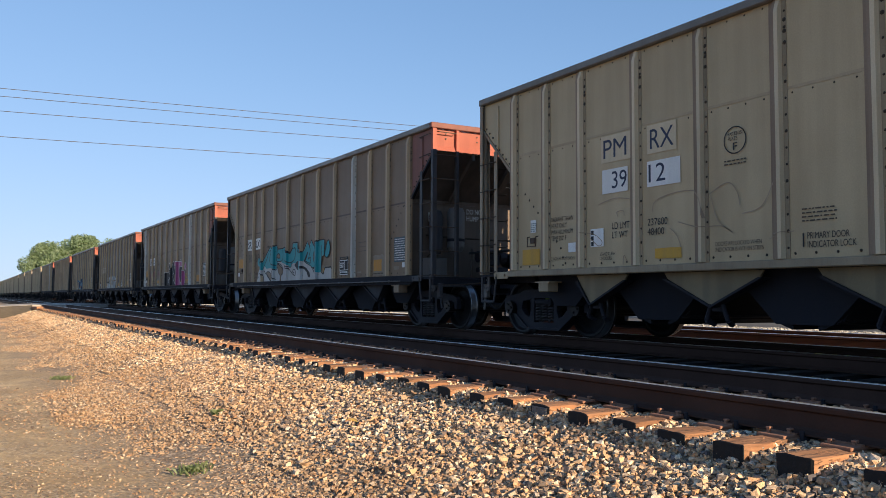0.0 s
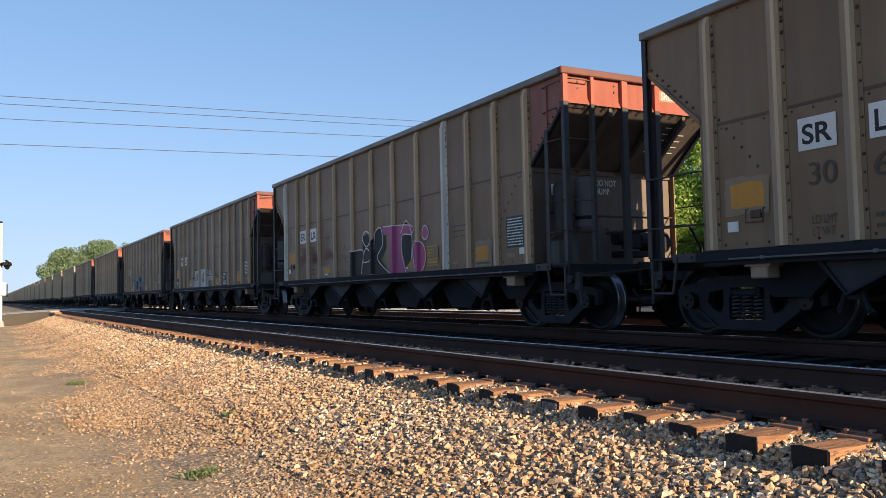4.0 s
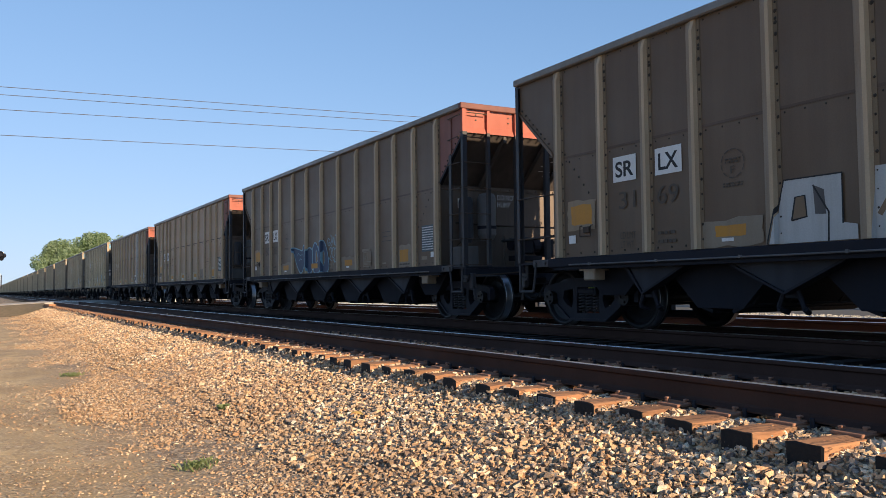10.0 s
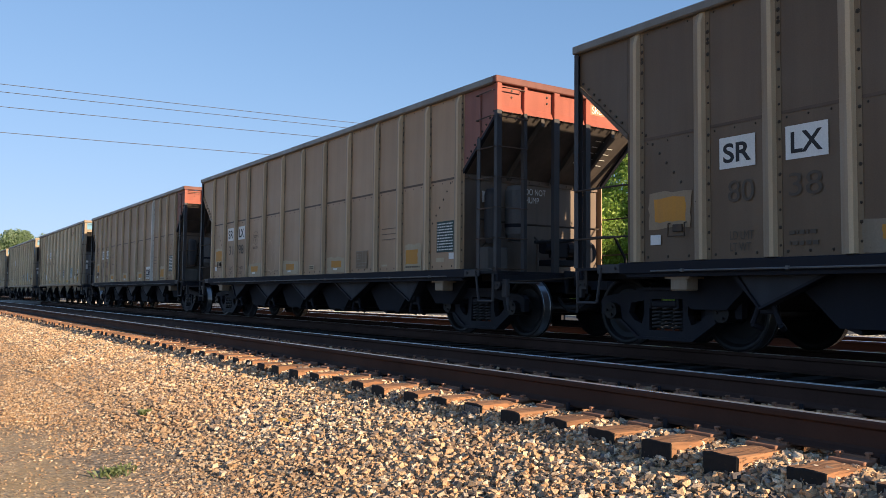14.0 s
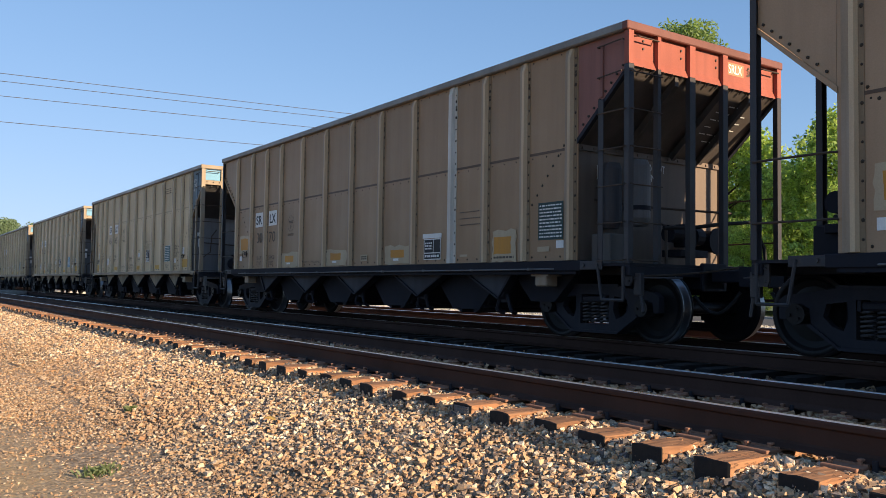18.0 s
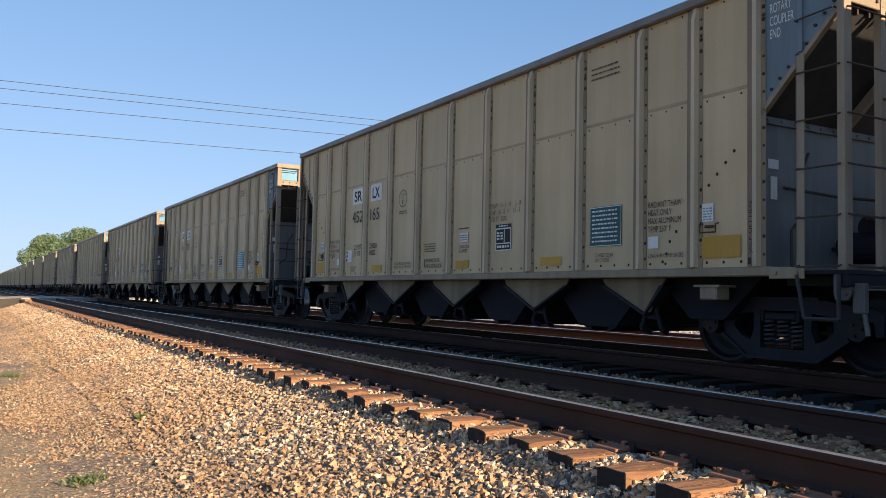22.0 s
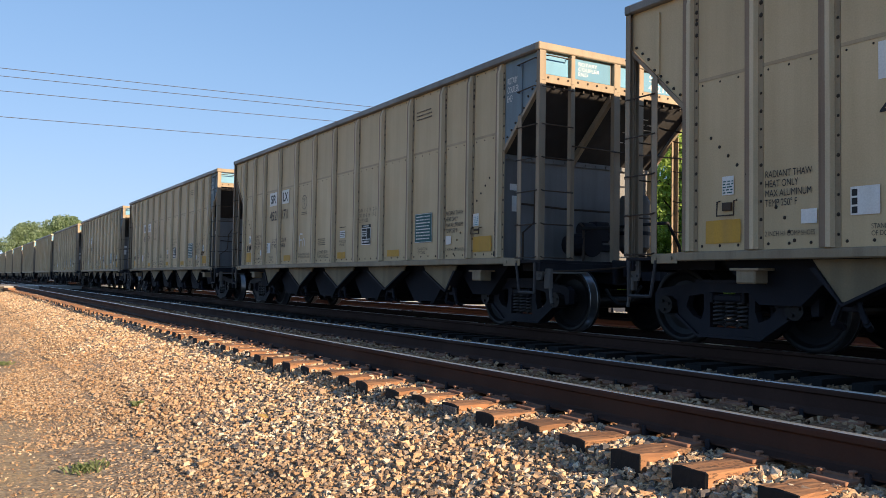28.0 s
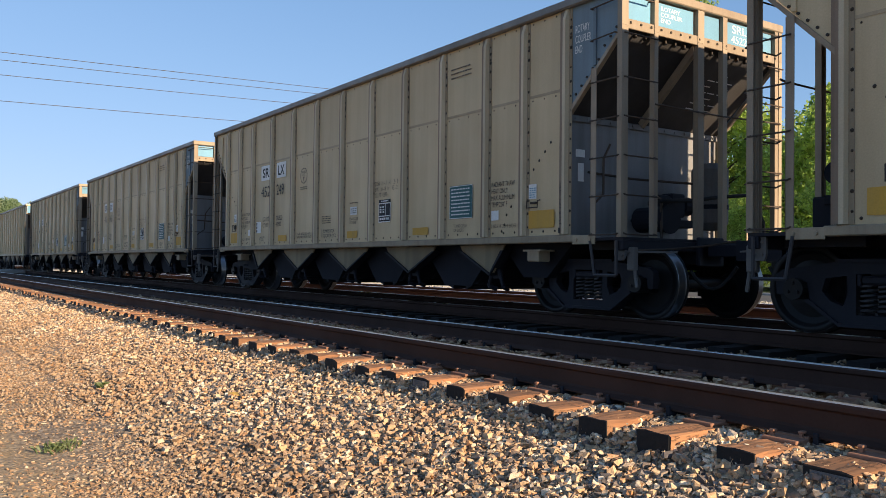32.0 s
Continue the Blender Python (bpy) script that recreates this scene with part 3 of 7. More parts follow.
def side_sheet_bm(side):
    y0, y1 = sorted((side * (SHEET - 0.02), side * SHEET))
    return plate(bmesh.new(), [(-6.3, SILL), (6.3, SILL), (6.3, EAVE), (-6.3, EAVE)], "y", y0, y1)


def gusset_bm(side, end):
    y0, y1 = sorted((side * (SHEET - 0.02), side * (SHEET - 0.002)))
    pts = [(6.305, 2.70), (7.17, 3.50), (7.17, EAVE), (6.305, EAVE)]
    return plate(bmesh.new(), [(end * x, z) for x, z in pts], "y", y0, y1)


def gusset_rib_bm(side, end):
    """The head of the ladder post on the gusset, with a row of bolts along the slanting edge."""
    bm = bmesh.new()
    y0, y1 = sorted((side * (SHEET - 0.002), side * (SHEET + 0.022)))
    box(bm, *sorted((end * 6.715, end * 6.765)), y0, y1, 3.16, 3.84, 0.004)
    return bm


def gusset_bolts_bm(side, end):
    bm = bmesh.new()
    for i in range(8):
        x, z = 6.40 + 0.10 * i, 2.86 + 0.092 * i
        rod(bm, (end * x, side * (SHEET - 0.002), z), (end * x, side * (SHEET + 0.014), z), 0.017, 6)
    return bm


def gusset_flange_bm(side, end):
    bm = bmesh.new()
    y0, y1 = sorted((side * (SHEET - 0.05), side * (SHEET + 0.015)))
    plate(bm, [(end * 6.29, 2.62), (end * 7.2, 3.455), (end * 7.2, 3.51), (end * 6.29, 2.69)], "y", y0, y1)
    return bm


def slope_bm(end):
    bm = bmesh.new()
    plate(bm, [(end * 6.22, 2.64), (end * 7.19, 3.50), (end * 7.19, 3.53), (end * 6.22, 2.67)], "y", -1.5, 1.5)
    return bm


def slope_beam_bm(end, y):
    return plate(bmesh.new(), [(end * 6.3, 2.58), (end * 7.17, 3.36), (end * 7.17, 3.485), (end * 6.25, 2.66)], "y", y - 0.035, y + 0.035)


def bulkhead_bm(end):
    bm = bmesh.new()
    x0, x1 = sorted((end * 6.2, end * 6.16))
    box(bm, x0, x1, -1.5, 1.5, 1.0, 2.66)
    a, b = sorted((end * 6.2, end * 6.235))
    box(bm, a, b, -1.5, 1.5, 2.56, 2.63)
    for i in range(14):
        yy = -1.4 + i * 2.8 / 13
        box(bm, *sorted((end * 6.234, end * 6.25)), yy - 0.015, yy + 0.015, 2.58, 2.61)
    return bm


def end_panel_bm(end):
    """The end sheet: upright above, then bent out a little to its lower edge."""
    pts = [(7.168, 3.92), (7.168, 3.60), (7.206, 3.505), (7.206, 3.49), (7.17, 3.49), (7.14, 3.60), (7.14, 3.92)]
    return plate(bmesh.new(), [(end * x, z) for x, z in pts], "y", -1.53, 1.53)


def end_chord_bm(end, flange):
    bm = bmesh.new()
    a, b = sorted((end * 7.14, end * 7.245))
    box(bm, a, b, -1.63, 1.63, 3.925, 4.035, 0.012)
    if flange:
        a, b = sorted((end * 7.195, end * 7.225))
        box(bm, a, b, -1.53, 1.53, 3.47, 3.59, 0.006)
    return bm


def post_bm(end, y, w, z0=1.02, z1=3.92, depth=0.075):
    """A rolled channel with its two flanges."""
    xo, xi, xm = end * 7.235, end * (7.235 - depth), end * 7.223
    return plate(bmesh.new(), [(xo, y - w), (xo, y + w), (xi, y + w), (xi, y + w - 0.012), (xm, y + w - 0.012), (xm, y - w + 0.012), (xi, y - w + 0.012), (xi, y - w)], "z", z0, z1)


def side_post_bm(end, side):
    bm = bmesh.new()
    x = end * 6.76
    y0, y1 = sorted((side * 1.53, side * 1.60))
    box(bm, x - 0.045, x + 0.045, *sorted((side * 1.588, side * 1.60)), 1.02, 3.12)
    box(bm, x - 0.045, x - 0.033, y0, y1, 1.02, 3.12)
    return bm


def end_rung_bm(end, side, z):
    ys = side * 1.56, side * 1.03
    bm = bmesh.new()
    return tube(bm, [(end * 7.225, ys[0], z + 0.02), (end * 7.285, ys[0], z), (end * 7.285, ys[1], z), (end * 7.225, ys[1], z + 0.02)], 0.0095)


def side_rung_bm(end, side, z):
    bm = bmesh.new()
    return tube(bm, [(end * 7.19, side * 1.585, z + 0.02), (end * 7.19, side * 1.65, z), (end * 6.75, side * 1.65, z), (end * 6.75, side * 1.585, z + 0.02)], 0.0095)


def stirrup_bm(end, side):
    bm = bmesh.new()
    x0, x1 = end * 6.72, end * 7.16
    y = side * 1.6
    for a, b in (((x0, y, 0.98), (x0 + end * 0.08, y, 0.56)), ((x1, y, 0.98), (x1, y, 0.56)), ((x0 + end * 0.08, y, 0.56), (x1, y, 0.56))):
        rod(bm, a, b, 0.021, 6)
    return bm


def end_bracket_bm(end, side):
    """The bolted hanger plates under the corner of the end deck, with the lever that they carry."""
    bm = bmesh.new()
    y = side * 1.50
    plate(bm, [(end * 7.06, 0.98), (end * 7.235, 0.98), (end * 7.235, 0.80), (end * 7.20, 0.74), (end * 7.08, 0.74), (end * 7.06, 0.80)], "y", *sorted((y, y + side * 0.03)))
    for x, z in ((7.10, 0.93), (7.19, 0.93), (7.10, 0.80), (7.19, 0.80)):
        rod(bm, (end * x, y + side * 0.03, z), (end * x, y + side * 0.048, z), 0.016, 6)
    box(bm, *sorted((end * 7.21, end * 7.33)), *sorted((y - side * 0.10, y - side * 0.02)), 0.62, 0.90, 0.012)
    rod(bm, (end * 7.30, y - side * 0.06, 0.66), (end * 7.34, y - side * 0.06, 0.42), 0.022, 6)
    rod(bm, (end * 7.24, y, 0.84), (end * 7.66, y - side * 0.4, 0.84), 0.012, 6)
    return bm


def deck_bm(end):
    bm = bmesh.new()
    box(bm, *sorted((end * 6.25, end * 7.24)), -1.57, 1.57, 0.985, 1.02)
    box(bm, *sorted((end * 7.12, end * 7.24)), -1.58, 1.58, 0.86, 0.984, 0.01)
    for y in (-1.1, -0.55, 0.55, 1.1):
        box(bm, *sorted((end * 6.26, end * 7.11)), y - 0.04, y + 0.04, 0.88, 0.984)
    return bm


def sill_bm(side, kind):
    bm = bmesh.new()
    a, b = sorted((side * 1.47, side * 1.60))
    box(bm, -6.42, 6.42, a, b, 0.925 if kind == "brown" else 0.968, SILL - 0.003, 0.012)
    if kind == "brown":
        a, b = sorted((side * 1.50, side * 1.575))
        box(bm, -6.30, 6.30, a, b, 0.885, 0.924)
    return bm


def sill_pipe_bm(side):
    bm = bmesh.new()
    y = side * 1.618
    tube(bm, [(-5.9, side * 1.59, 0.955), (-5.85, y, 0.955), (-2.0, y, 0.95), (0.6, y, 0.958), (3.9, y, 0.952), (5.85, y, 0.955), (5.9, side * 1.59, 0.955)], 0.011)
    for i in range(9):
        x = -5.4 + i * 1.35
        box(bm, x - 0.02, x + 0.02, *sorted((side * 1.595, side * 1.634)), 0.935, 0.975, 0.004)
    return bm


def grab_bm(a, b, off):
    """A bent grab iron between two feet."""
    a, b, off = Vector(a), Vector(b), Vector(off)
    return tube(bmesh.new(), [a, a + off, b + off, b], 0.010)


def panel_bolts_bm(end, shadow_teeth):
    """A row of bolts on the lower flange, or of added dark teeth shaped like bolt shadows under the sheet's lower edge;
    a few bolts on the sheet itself.
    """
    bm = bmesh.new()
    for i in range(17):
        y = -1.45 + i * 2.9 / 16
        if shadow_teeth:
            # dark wedge that stands for a bolt's cast shadow
            plate(bm, [(end * 7.205, 3.495), (end * 7.235, 3.475), (end * 7.16, 3.435)], "y", y - 0.035, y - 0.012)
            if i % 4 == 1:
                for z in (3.74, 3.84):
                    rod(bm, (end * 7.167, y, z), (end * 7.182, y, z), 0.016, 6)
        else:
            box(bm, *sorted((end * 7.224, end * 7.24)), y - 0.014, y + 0.014, 3.53, 3.558, 0.004)
            box(bm, *sorted((end * 7.12, end * 7.165)), y - 0.03, y - 0.005, 3.40, 3.47)
    return bm


def corner_plate_bm(end, side):
    """The bracket that ties the end of the sill to the deck, with two bolts."""
    bm = bmesh.new()
    x = end * 6.60
    box(bm, x - 0.20, x + 0.20, *sorted((side * 1.585, side * 1.603)), 0.94, 1.055, 0.006)
    for d in (-0.12, 0.12):
        rod(bm, (x + d, side * 1.60, 1.0), (x + d, side * 1.622, 1.0), 0.022, 6)
    return bm


def hopper_panel_bm(side, x, w=0.70, v=0.70):
    bm = bmesh.new()
    a, b = sorted((side * 1.40, side * 1.43))
    plate(bm, [(x - w - 0.06, 0.965), (x - w, 0.883), (x - 0.06, 0.56), (x + 0.06, 0.56), (x + v, 0.883), (x + v + 0.06, 0.965)], "y", a, b)
    return bm


def hopper_flange_bm(side, x, d, w=0.70):
    bm = bmesh.new()
    a, b = sorted((side * 1.30, side * 1.465))
    plate(bm, [(x + d * w, 0.882), (x, 0.545), (x, 0.515), (x + d * (w + 0.07), 0.882)], "y", a, b)
    return bm


def pocket_bm(x):
    """A discharge pocket between two saddles: sloping sheets down to the doors."""
    bm = bmesh.new()
    top, low = 1.05, 0.34
    prof = [(x - 1.08, top), (x - 0.36, low), (x + 0.36, low), (x + 1.08, top)]
    plate(bm, prof, "y", -1.22, 1.22)
    return bm


def door_bm(x, d):
    bm = bmesh.new()
    plate(bm, [(x + d * 0.15, 0.32), (x + d * 0.42, 0.42), (x + d * 0.44, 0.38), (x + d * 0.17, 0.28)], "y", -1.18, 1.18)
    for y in (-1.12, -0.5, 0.5, 1.12):
        rod(bm, (x + d * 0.42, y, 0.40), (x + d * 0.58, y, 0.62), 0.028, 6)
    return bm


def lever_bm(x, side):
    bm = bmesh.new()
    y = side * 1.33
    for d in (-1, 1):
        rod(bm, (x + d * 0.06, y, 0.62), (x + d * 0.17, y, 0.36), 0.030, 6)
        rod(bm, (x + d * 0.17, y, 0.36), (x + d * 0.13, y - side * 0.12, 0.31), 0.036, 6)
    box(bm, x - 0.09, x + 0.09, min(y, y - side * 0.06), max(y, y - side * 0.06), 0.47, 0.60, 0.01)
    return bm


def spine_bm():
    bm = bmesh.new()
    box(bm, -7.3, 7.3, -0.19, 0.19, 0.70, 0.98, 0.01)
    box(bm, -6.15, 6.15, -1.46, 1.46, 1.0, 1.04)
    return bm


def floor_bm():
    """The inside: five pairs of slopes, seen only from above."""
    bm = bmesh.new()
    xs = [-6.1, -5.55, -4.5, -3.4, -2.25, -1.1, 0, 1.1, 2.25, 3.4, 4.5, 5.55, 6.1]
    zs = [2.6] + [1.08 if i % 2 == 0 else 1.45 for i in range(11)] + [2.6]
    lo = [bm.verts.new((x, -1.5, z)) for x, z in zip(xs, zs)]
    hi = [bm.verts.new((x, 1.5, z)) for x, z in zip(xs, zs)]
    for i in range(12):
        bm.faces.new((lo[i], lo[i + 1], hi[i + 1], hi[i]))
    return bm


def coupler_bm(end):
    bm = bmesh.new()
    e = end
    box(bm, *sorted((e * 7.25, e * 7.80)), -0.075, 0.075, 0.80, 0.95, 0.015)
    plate(bm, [(e * 7.78, -0.16), (e * 8.0, -0.17), (e * 8.12, -0.11), (e * 8.02, -0.03), (e * 7.96, 0.02), (e * 8.06, 0.08), (e * 8.03, 0.16), (e * 7.80, 0.15)], "z", 0.75, 1.0)
    box(bm, *sorted((e * 7.24, e * 7.30)), -0.25, 0.25, 0.68, 1.05, 0.015)
    return bm


def hose_bm(end):
    bm = bmesh.new()
    pts = [(end * (7.25 + 0.62 * i / 8), -0.36 + 0.10 * i / 8, 0.80 - 0.40 * math.sin(math.pi * (0.15 + 0.75 * i / 8))) for i in range(9)]
    return tube(bm, pts, 0.024)


def uncoupling_bm(end, side):
    bm = bmesh.new()
    e, s = end, side
    return tube(bm, [(e * 7.27, s * 1.45, 0.62), (e * 7.29, s * 1.45, 0.86), (e * 7.29, s * 0.9, 0.88), (e * 7.40, s * 0.3, 0.93), (e * 7.8, s * 0.1, 1.0)], 0.014)


def tank_bm(x, y, r, z0, z1):
    bm = bmesh.new()
    rod(bm, (x, y, z0 + 0.1), (x, y, z1 - 0.1), r, 24)
    rod(bm, (x, y, z1 - 0.1), (x, y, z1 - 0.02), r, 24, r * 0.8)
    rod(bm, (x, y, z1 - 0.02), (x, y, z1), r * 0.8, 24, r * 0.3)
    rod(bm, (x, y, z0), (x, y, z0 + 0.1), r * 0.7, 24, r)
    return bm


def tank_strap_bm(x, y, r, z):
    return rod(bmesh.new(), (x, y, z - 0.03), (x, y, z + 0.03), r + 0.008, 24)


def valve_bm(x, y, z):
    """The brake valve on its pipe bracket: a block with two rounded portions."""
    bm = bmesh.new()
    box(bm, x - 0.10, x + 0.10, y - 0.14, y + 0.14, z - 0.16, z + 0.16, 0.02)
    rod(bm, (x, y - 0.14, z + 0.02), (x, y - 0.36, z + 0.02), 0.12, 12)
    rod(bm, (x, y + 0.14, z), (x, y + 0.30, z), 0.13, 12)
    box(bm, x - 0.16, x + 0.16, y - 0.3, y + 0.3, z - 0.3, z - 0.2, 0.01)
    return bm


def cylinder_bm(x0, x1, y, z, r):
    bm = bmesh.new()
    rod(bm, (x0, y, z), (x1, y, z), r, 16)
    rod(bm, (x0, y, z), (x0 - 0.03 * (1 if x1 > x0 else -1), y, z), r + 0.03, 16)
    rod(bm, (x1, y, z), (x1 + 0.45 * (1 if x1 > x0 else -1), y, z), 0.025, 8)
    return bm


def brake_pipes(e):
    """The air pipes of one end, each by its path and radius."""
    return [
        ([(e * 6.9, -0.55, 1.52), (e * 6.95, 0.0, 1.55), (e * 7.05, 0.5, 1.62), (e * 7.2, 0.95, 1.66), (e * 7.25, 1.15, 1.3), (e * 7.25, 1.2, 1.0)], 0.028),
        ([(e * 6.27, -1.2, 1.9), (e * 6.32, -0.4, 1.86), (e * 6.5, 0.2, 1.84), (e * 6.9, 0.9, 1.80)], 0.018),
        ([(e * 6.4, -1.25, 1.04), (e * 6.4, -1.25, 1.45), (e * 6.35, -1.0, 1.62), (e * 6.3, -0.95, 2.1), (e * 6.27, -0.8, 2.3)], 0.016),
        ([(e * 6.9, -0.5, 1.04), (e * 6.85, -0.45, 1.55), (e * 6.6, -0.3, 1.62)], 0.02)]


def brake_wheel_bm(end):
    bm = bmesh.new()
    c, r = Vector((end * 7.12, 0.0, 2.0)), 0.28
    pts = [c + Vector((0, 0.85 + r * math.cos(a), r * math.sin(a))) for a in [2 * math.pi * i / 20 for i in range(21)]]
    tube(bm, pts, 0.014)
    for i in range(5):
        a = 2 * math.pi * i / 5
        rod(bm, c + Vector((0, 0.85, 0)), c + Vector((0, 0.85 + r * math.cos(a), r * math.sin(a))), 0.012, 6)
    rod(bm, c + Vector((0, 0.85, 0)), c + Vector((-end * 0.4, 0.85, 0)), 0.03, 8)
    rod(bm, c + Vector((-end * 0.4, 0.85, 0.15)), c + Vector((-end * 0.4, 0.85, -0.95)), 0.03, 8)
    return bm


def jack_pad_bm(end, side):
    bm = bmesh.new()
    box(bm, *sorted((end * 5.42, end * 5.66)), *sorted((side * 1.30, side * 1.52)), 0.72, 0.884, 0.015)
    box(bm, *sorted((end * 5.36, end * 5.72)), *sorted((side * 1.28, side * 1.54)), 0.86, 0.884)
    return bm


def chord_bm(side):
    bm = bmesh.new()
    a, b = sorted((side * 1.50, side * 1.625))
    box(bm, -HALF, HALF, a, b, 3.925, 4.04, 0.018)
    return bm


# trucks
def wheelset_bm():
    bm = bmesh.new()
    for s in (-1, 1):
        prof = [(0.10, 0.90), (0.12, 0.86), (0.13, 0.80), (0.30, 0.775), (0.365, 0.80), (0.40, 0.845), (0.452, 0.848), (0.457, 0.84), (0.459, 0.735), (0.470, 0.722), (0.484, 0.705), (0.480, 0.69), (0.40, 0.69), (0.33, 0.73), (0.13, 0.71), (0.10, 0.66)]
        lathe(bm, [(r, s * y) for r, y in prof], 40)
        rod(bm, (0, s * 0.66, 0), (0, s * 1.10, 0), 0.085, 14)
        rod(bm, (0, s * 0.94, 0), (0, s * 1.135, 0), 0.112, 14)
        for i in range(3):
            a = 2 * math.pi * i / 3
            rod(bm, (0.06 * math.cos(a), s * 1.13, 0.06 * math.sin(a)), (0.06 * math.cos(a), s * 1.155, 0.06 * math.sin(a)), 0.02, 6)
    rod(bm, (0, -0.7, 0), (0, 0.7, 0), 0.08, 14)
    bm.faces.ensure_lookup_table()
    for f in bm.faces:
        c = f.calc_center_median()
        r = math.hypot(c.x, c.z)
        if 0.447 < r < 0.47 and 0.72 < abs(c.y) < 0.85:
            f.material_index = 1
        if r > 0.4:
            f.smooth = True
    return bm


def side_frame_bm(side):
    bm = bmesh.new()
    a, b = sorted((side * 0.96, side * 1.06))
    outer = [(-1.13, 0.60), (-1.05, 0.655), (-0.70, 0.70), (-0.40, 0.745), (0.40, 0.745), (0.70, 0.70), (1.05, 0.655), (1.13, 0.60), (1.12, 0.40), (1.04, 0.395),
             (1.02, 0.53), (0.78, 0.53), (0.75, 0.36), (0.46, 0.145), (0.36, 0.115), (-0.36, 0.115), (-0.46, 0.145), (-0.75, 0.36), (-0.78, 0.53), (-1.02, 0.53), (-1.04, 0.395), (-1.12, 0.40)]
    holes = []
    for s in (-1, 1):
        holes.append([(s * 0.36, 0.60), (s * 0.58, 0.57), (s * 0.62, 0.44), (s * 0.52, 0.34), (s * 0.40, 0.30), (s * 0.35, 0.42)])
    holes.append([(-0.27, 0.62), (0.27, 0.62), (0.27, 0.22), (-0.27, 0.22)])
    plate(bm, outer, "y", a, b, holes)
    # flanges that stiffen the bottom and the top
    a2, b2 = sorted((side * 0.90, side * 1.09))
    for s in (-1, 1):
        plate(bm, [(s * 0.75, 0.36), (s * 0.44, 0.135), (s * 0.44, 0.105), (s * 0.80, 0.345)], "y", a2, b2)
    box(bm, -0.44, 0.44, a2, b2, 0.10, 0.135)
    box(bm, -0.46, 0.46, a2, b2, 0.73, 0.765)
    return bm


def spring_bm(side):
    n = 10
    return tube(bmesh.new(), [(0.068 * math.cos(2 * math.pi * j / n), side * 1.0 + 0.068 * math.sin(2 * math.pi * j / n), 0.235 + 0.28 * j / 60) for j in range(61)], 0.015, 5)


def bolster_bm():
    bm = bmesh.new()
    box(bm, -0.20, 0.20, -1.10, 1.10, 0.515, 0.60, 0.02)
    box(bm, -0.24, 0.24, -0.55, 0.55, 0.50, 0.69, 0.03)
    for s in (-1, 1):
        box(bm, -0.24, -0.20, *sorted((s * 0.9, s * 1.1)), 0.50, 0.62, 0.01)
        box(bm, 0.20, 0.24, *sorted((s * 0.9, s * 1.1)), 0.50, 0.62, 0.01)
    return bm


def brake_beam_bm(x):
    bm = bmesh.new()
    rod(bm, (x, -0.75, 0.36), (x, 0.75, 0.36), 0.04, 8)
    for s in (-1, 1):
        box(bm, *sorted((x, x + (0.07 if x > 0 else -0.07))), s * 0.78 - 0.05, s * 0.78 + 0.05, 0.26, 0.48, 0.01)
    return bm


SHARED = {}


def share(key, builder, material, smooth=False, lift=0.0):
    if key not in SHARED:
        bm = builder()
        for v in bm.verts:
            if v.co.z > 3.3:
                v.co.z += lift
        SHARED[key] = mesh_of(key.split(":")[0], bm, material, smooth)
    return SHARED[key]


def add_truck(car, x, springs=True):
    tr = part("truck", share("truck", bolster_bm, M["dark"]), None, car, "black cast steel truck", m=pose(x, 0, 0))
    for s in (-1, 1):
        part("side_frame", share("side_frame:%d" % s, lambda: side_frame_bm(s), M["dark"]), None, tr)
        for x in (-0.17, 0.0, 0.17) if s < 0 and springs else ():
            part("spring", share("spring", lambda: spring_bm(-1), M["post_black"]), None, tr, m=pose(x, 0, 0))
    for d in (-1, 1):
        part("wheelset", share("wheelset", wheelset_bm, [M["wheel"], M["tread"]]), None, tr, m=pose(d * 0.89, 0, 0.4575))
        part("brake_beam", share("brake_beam:%d" % d, lambda: brake_beam_bm(d * 0.36), M["dark"]), None, tr)
    return tr


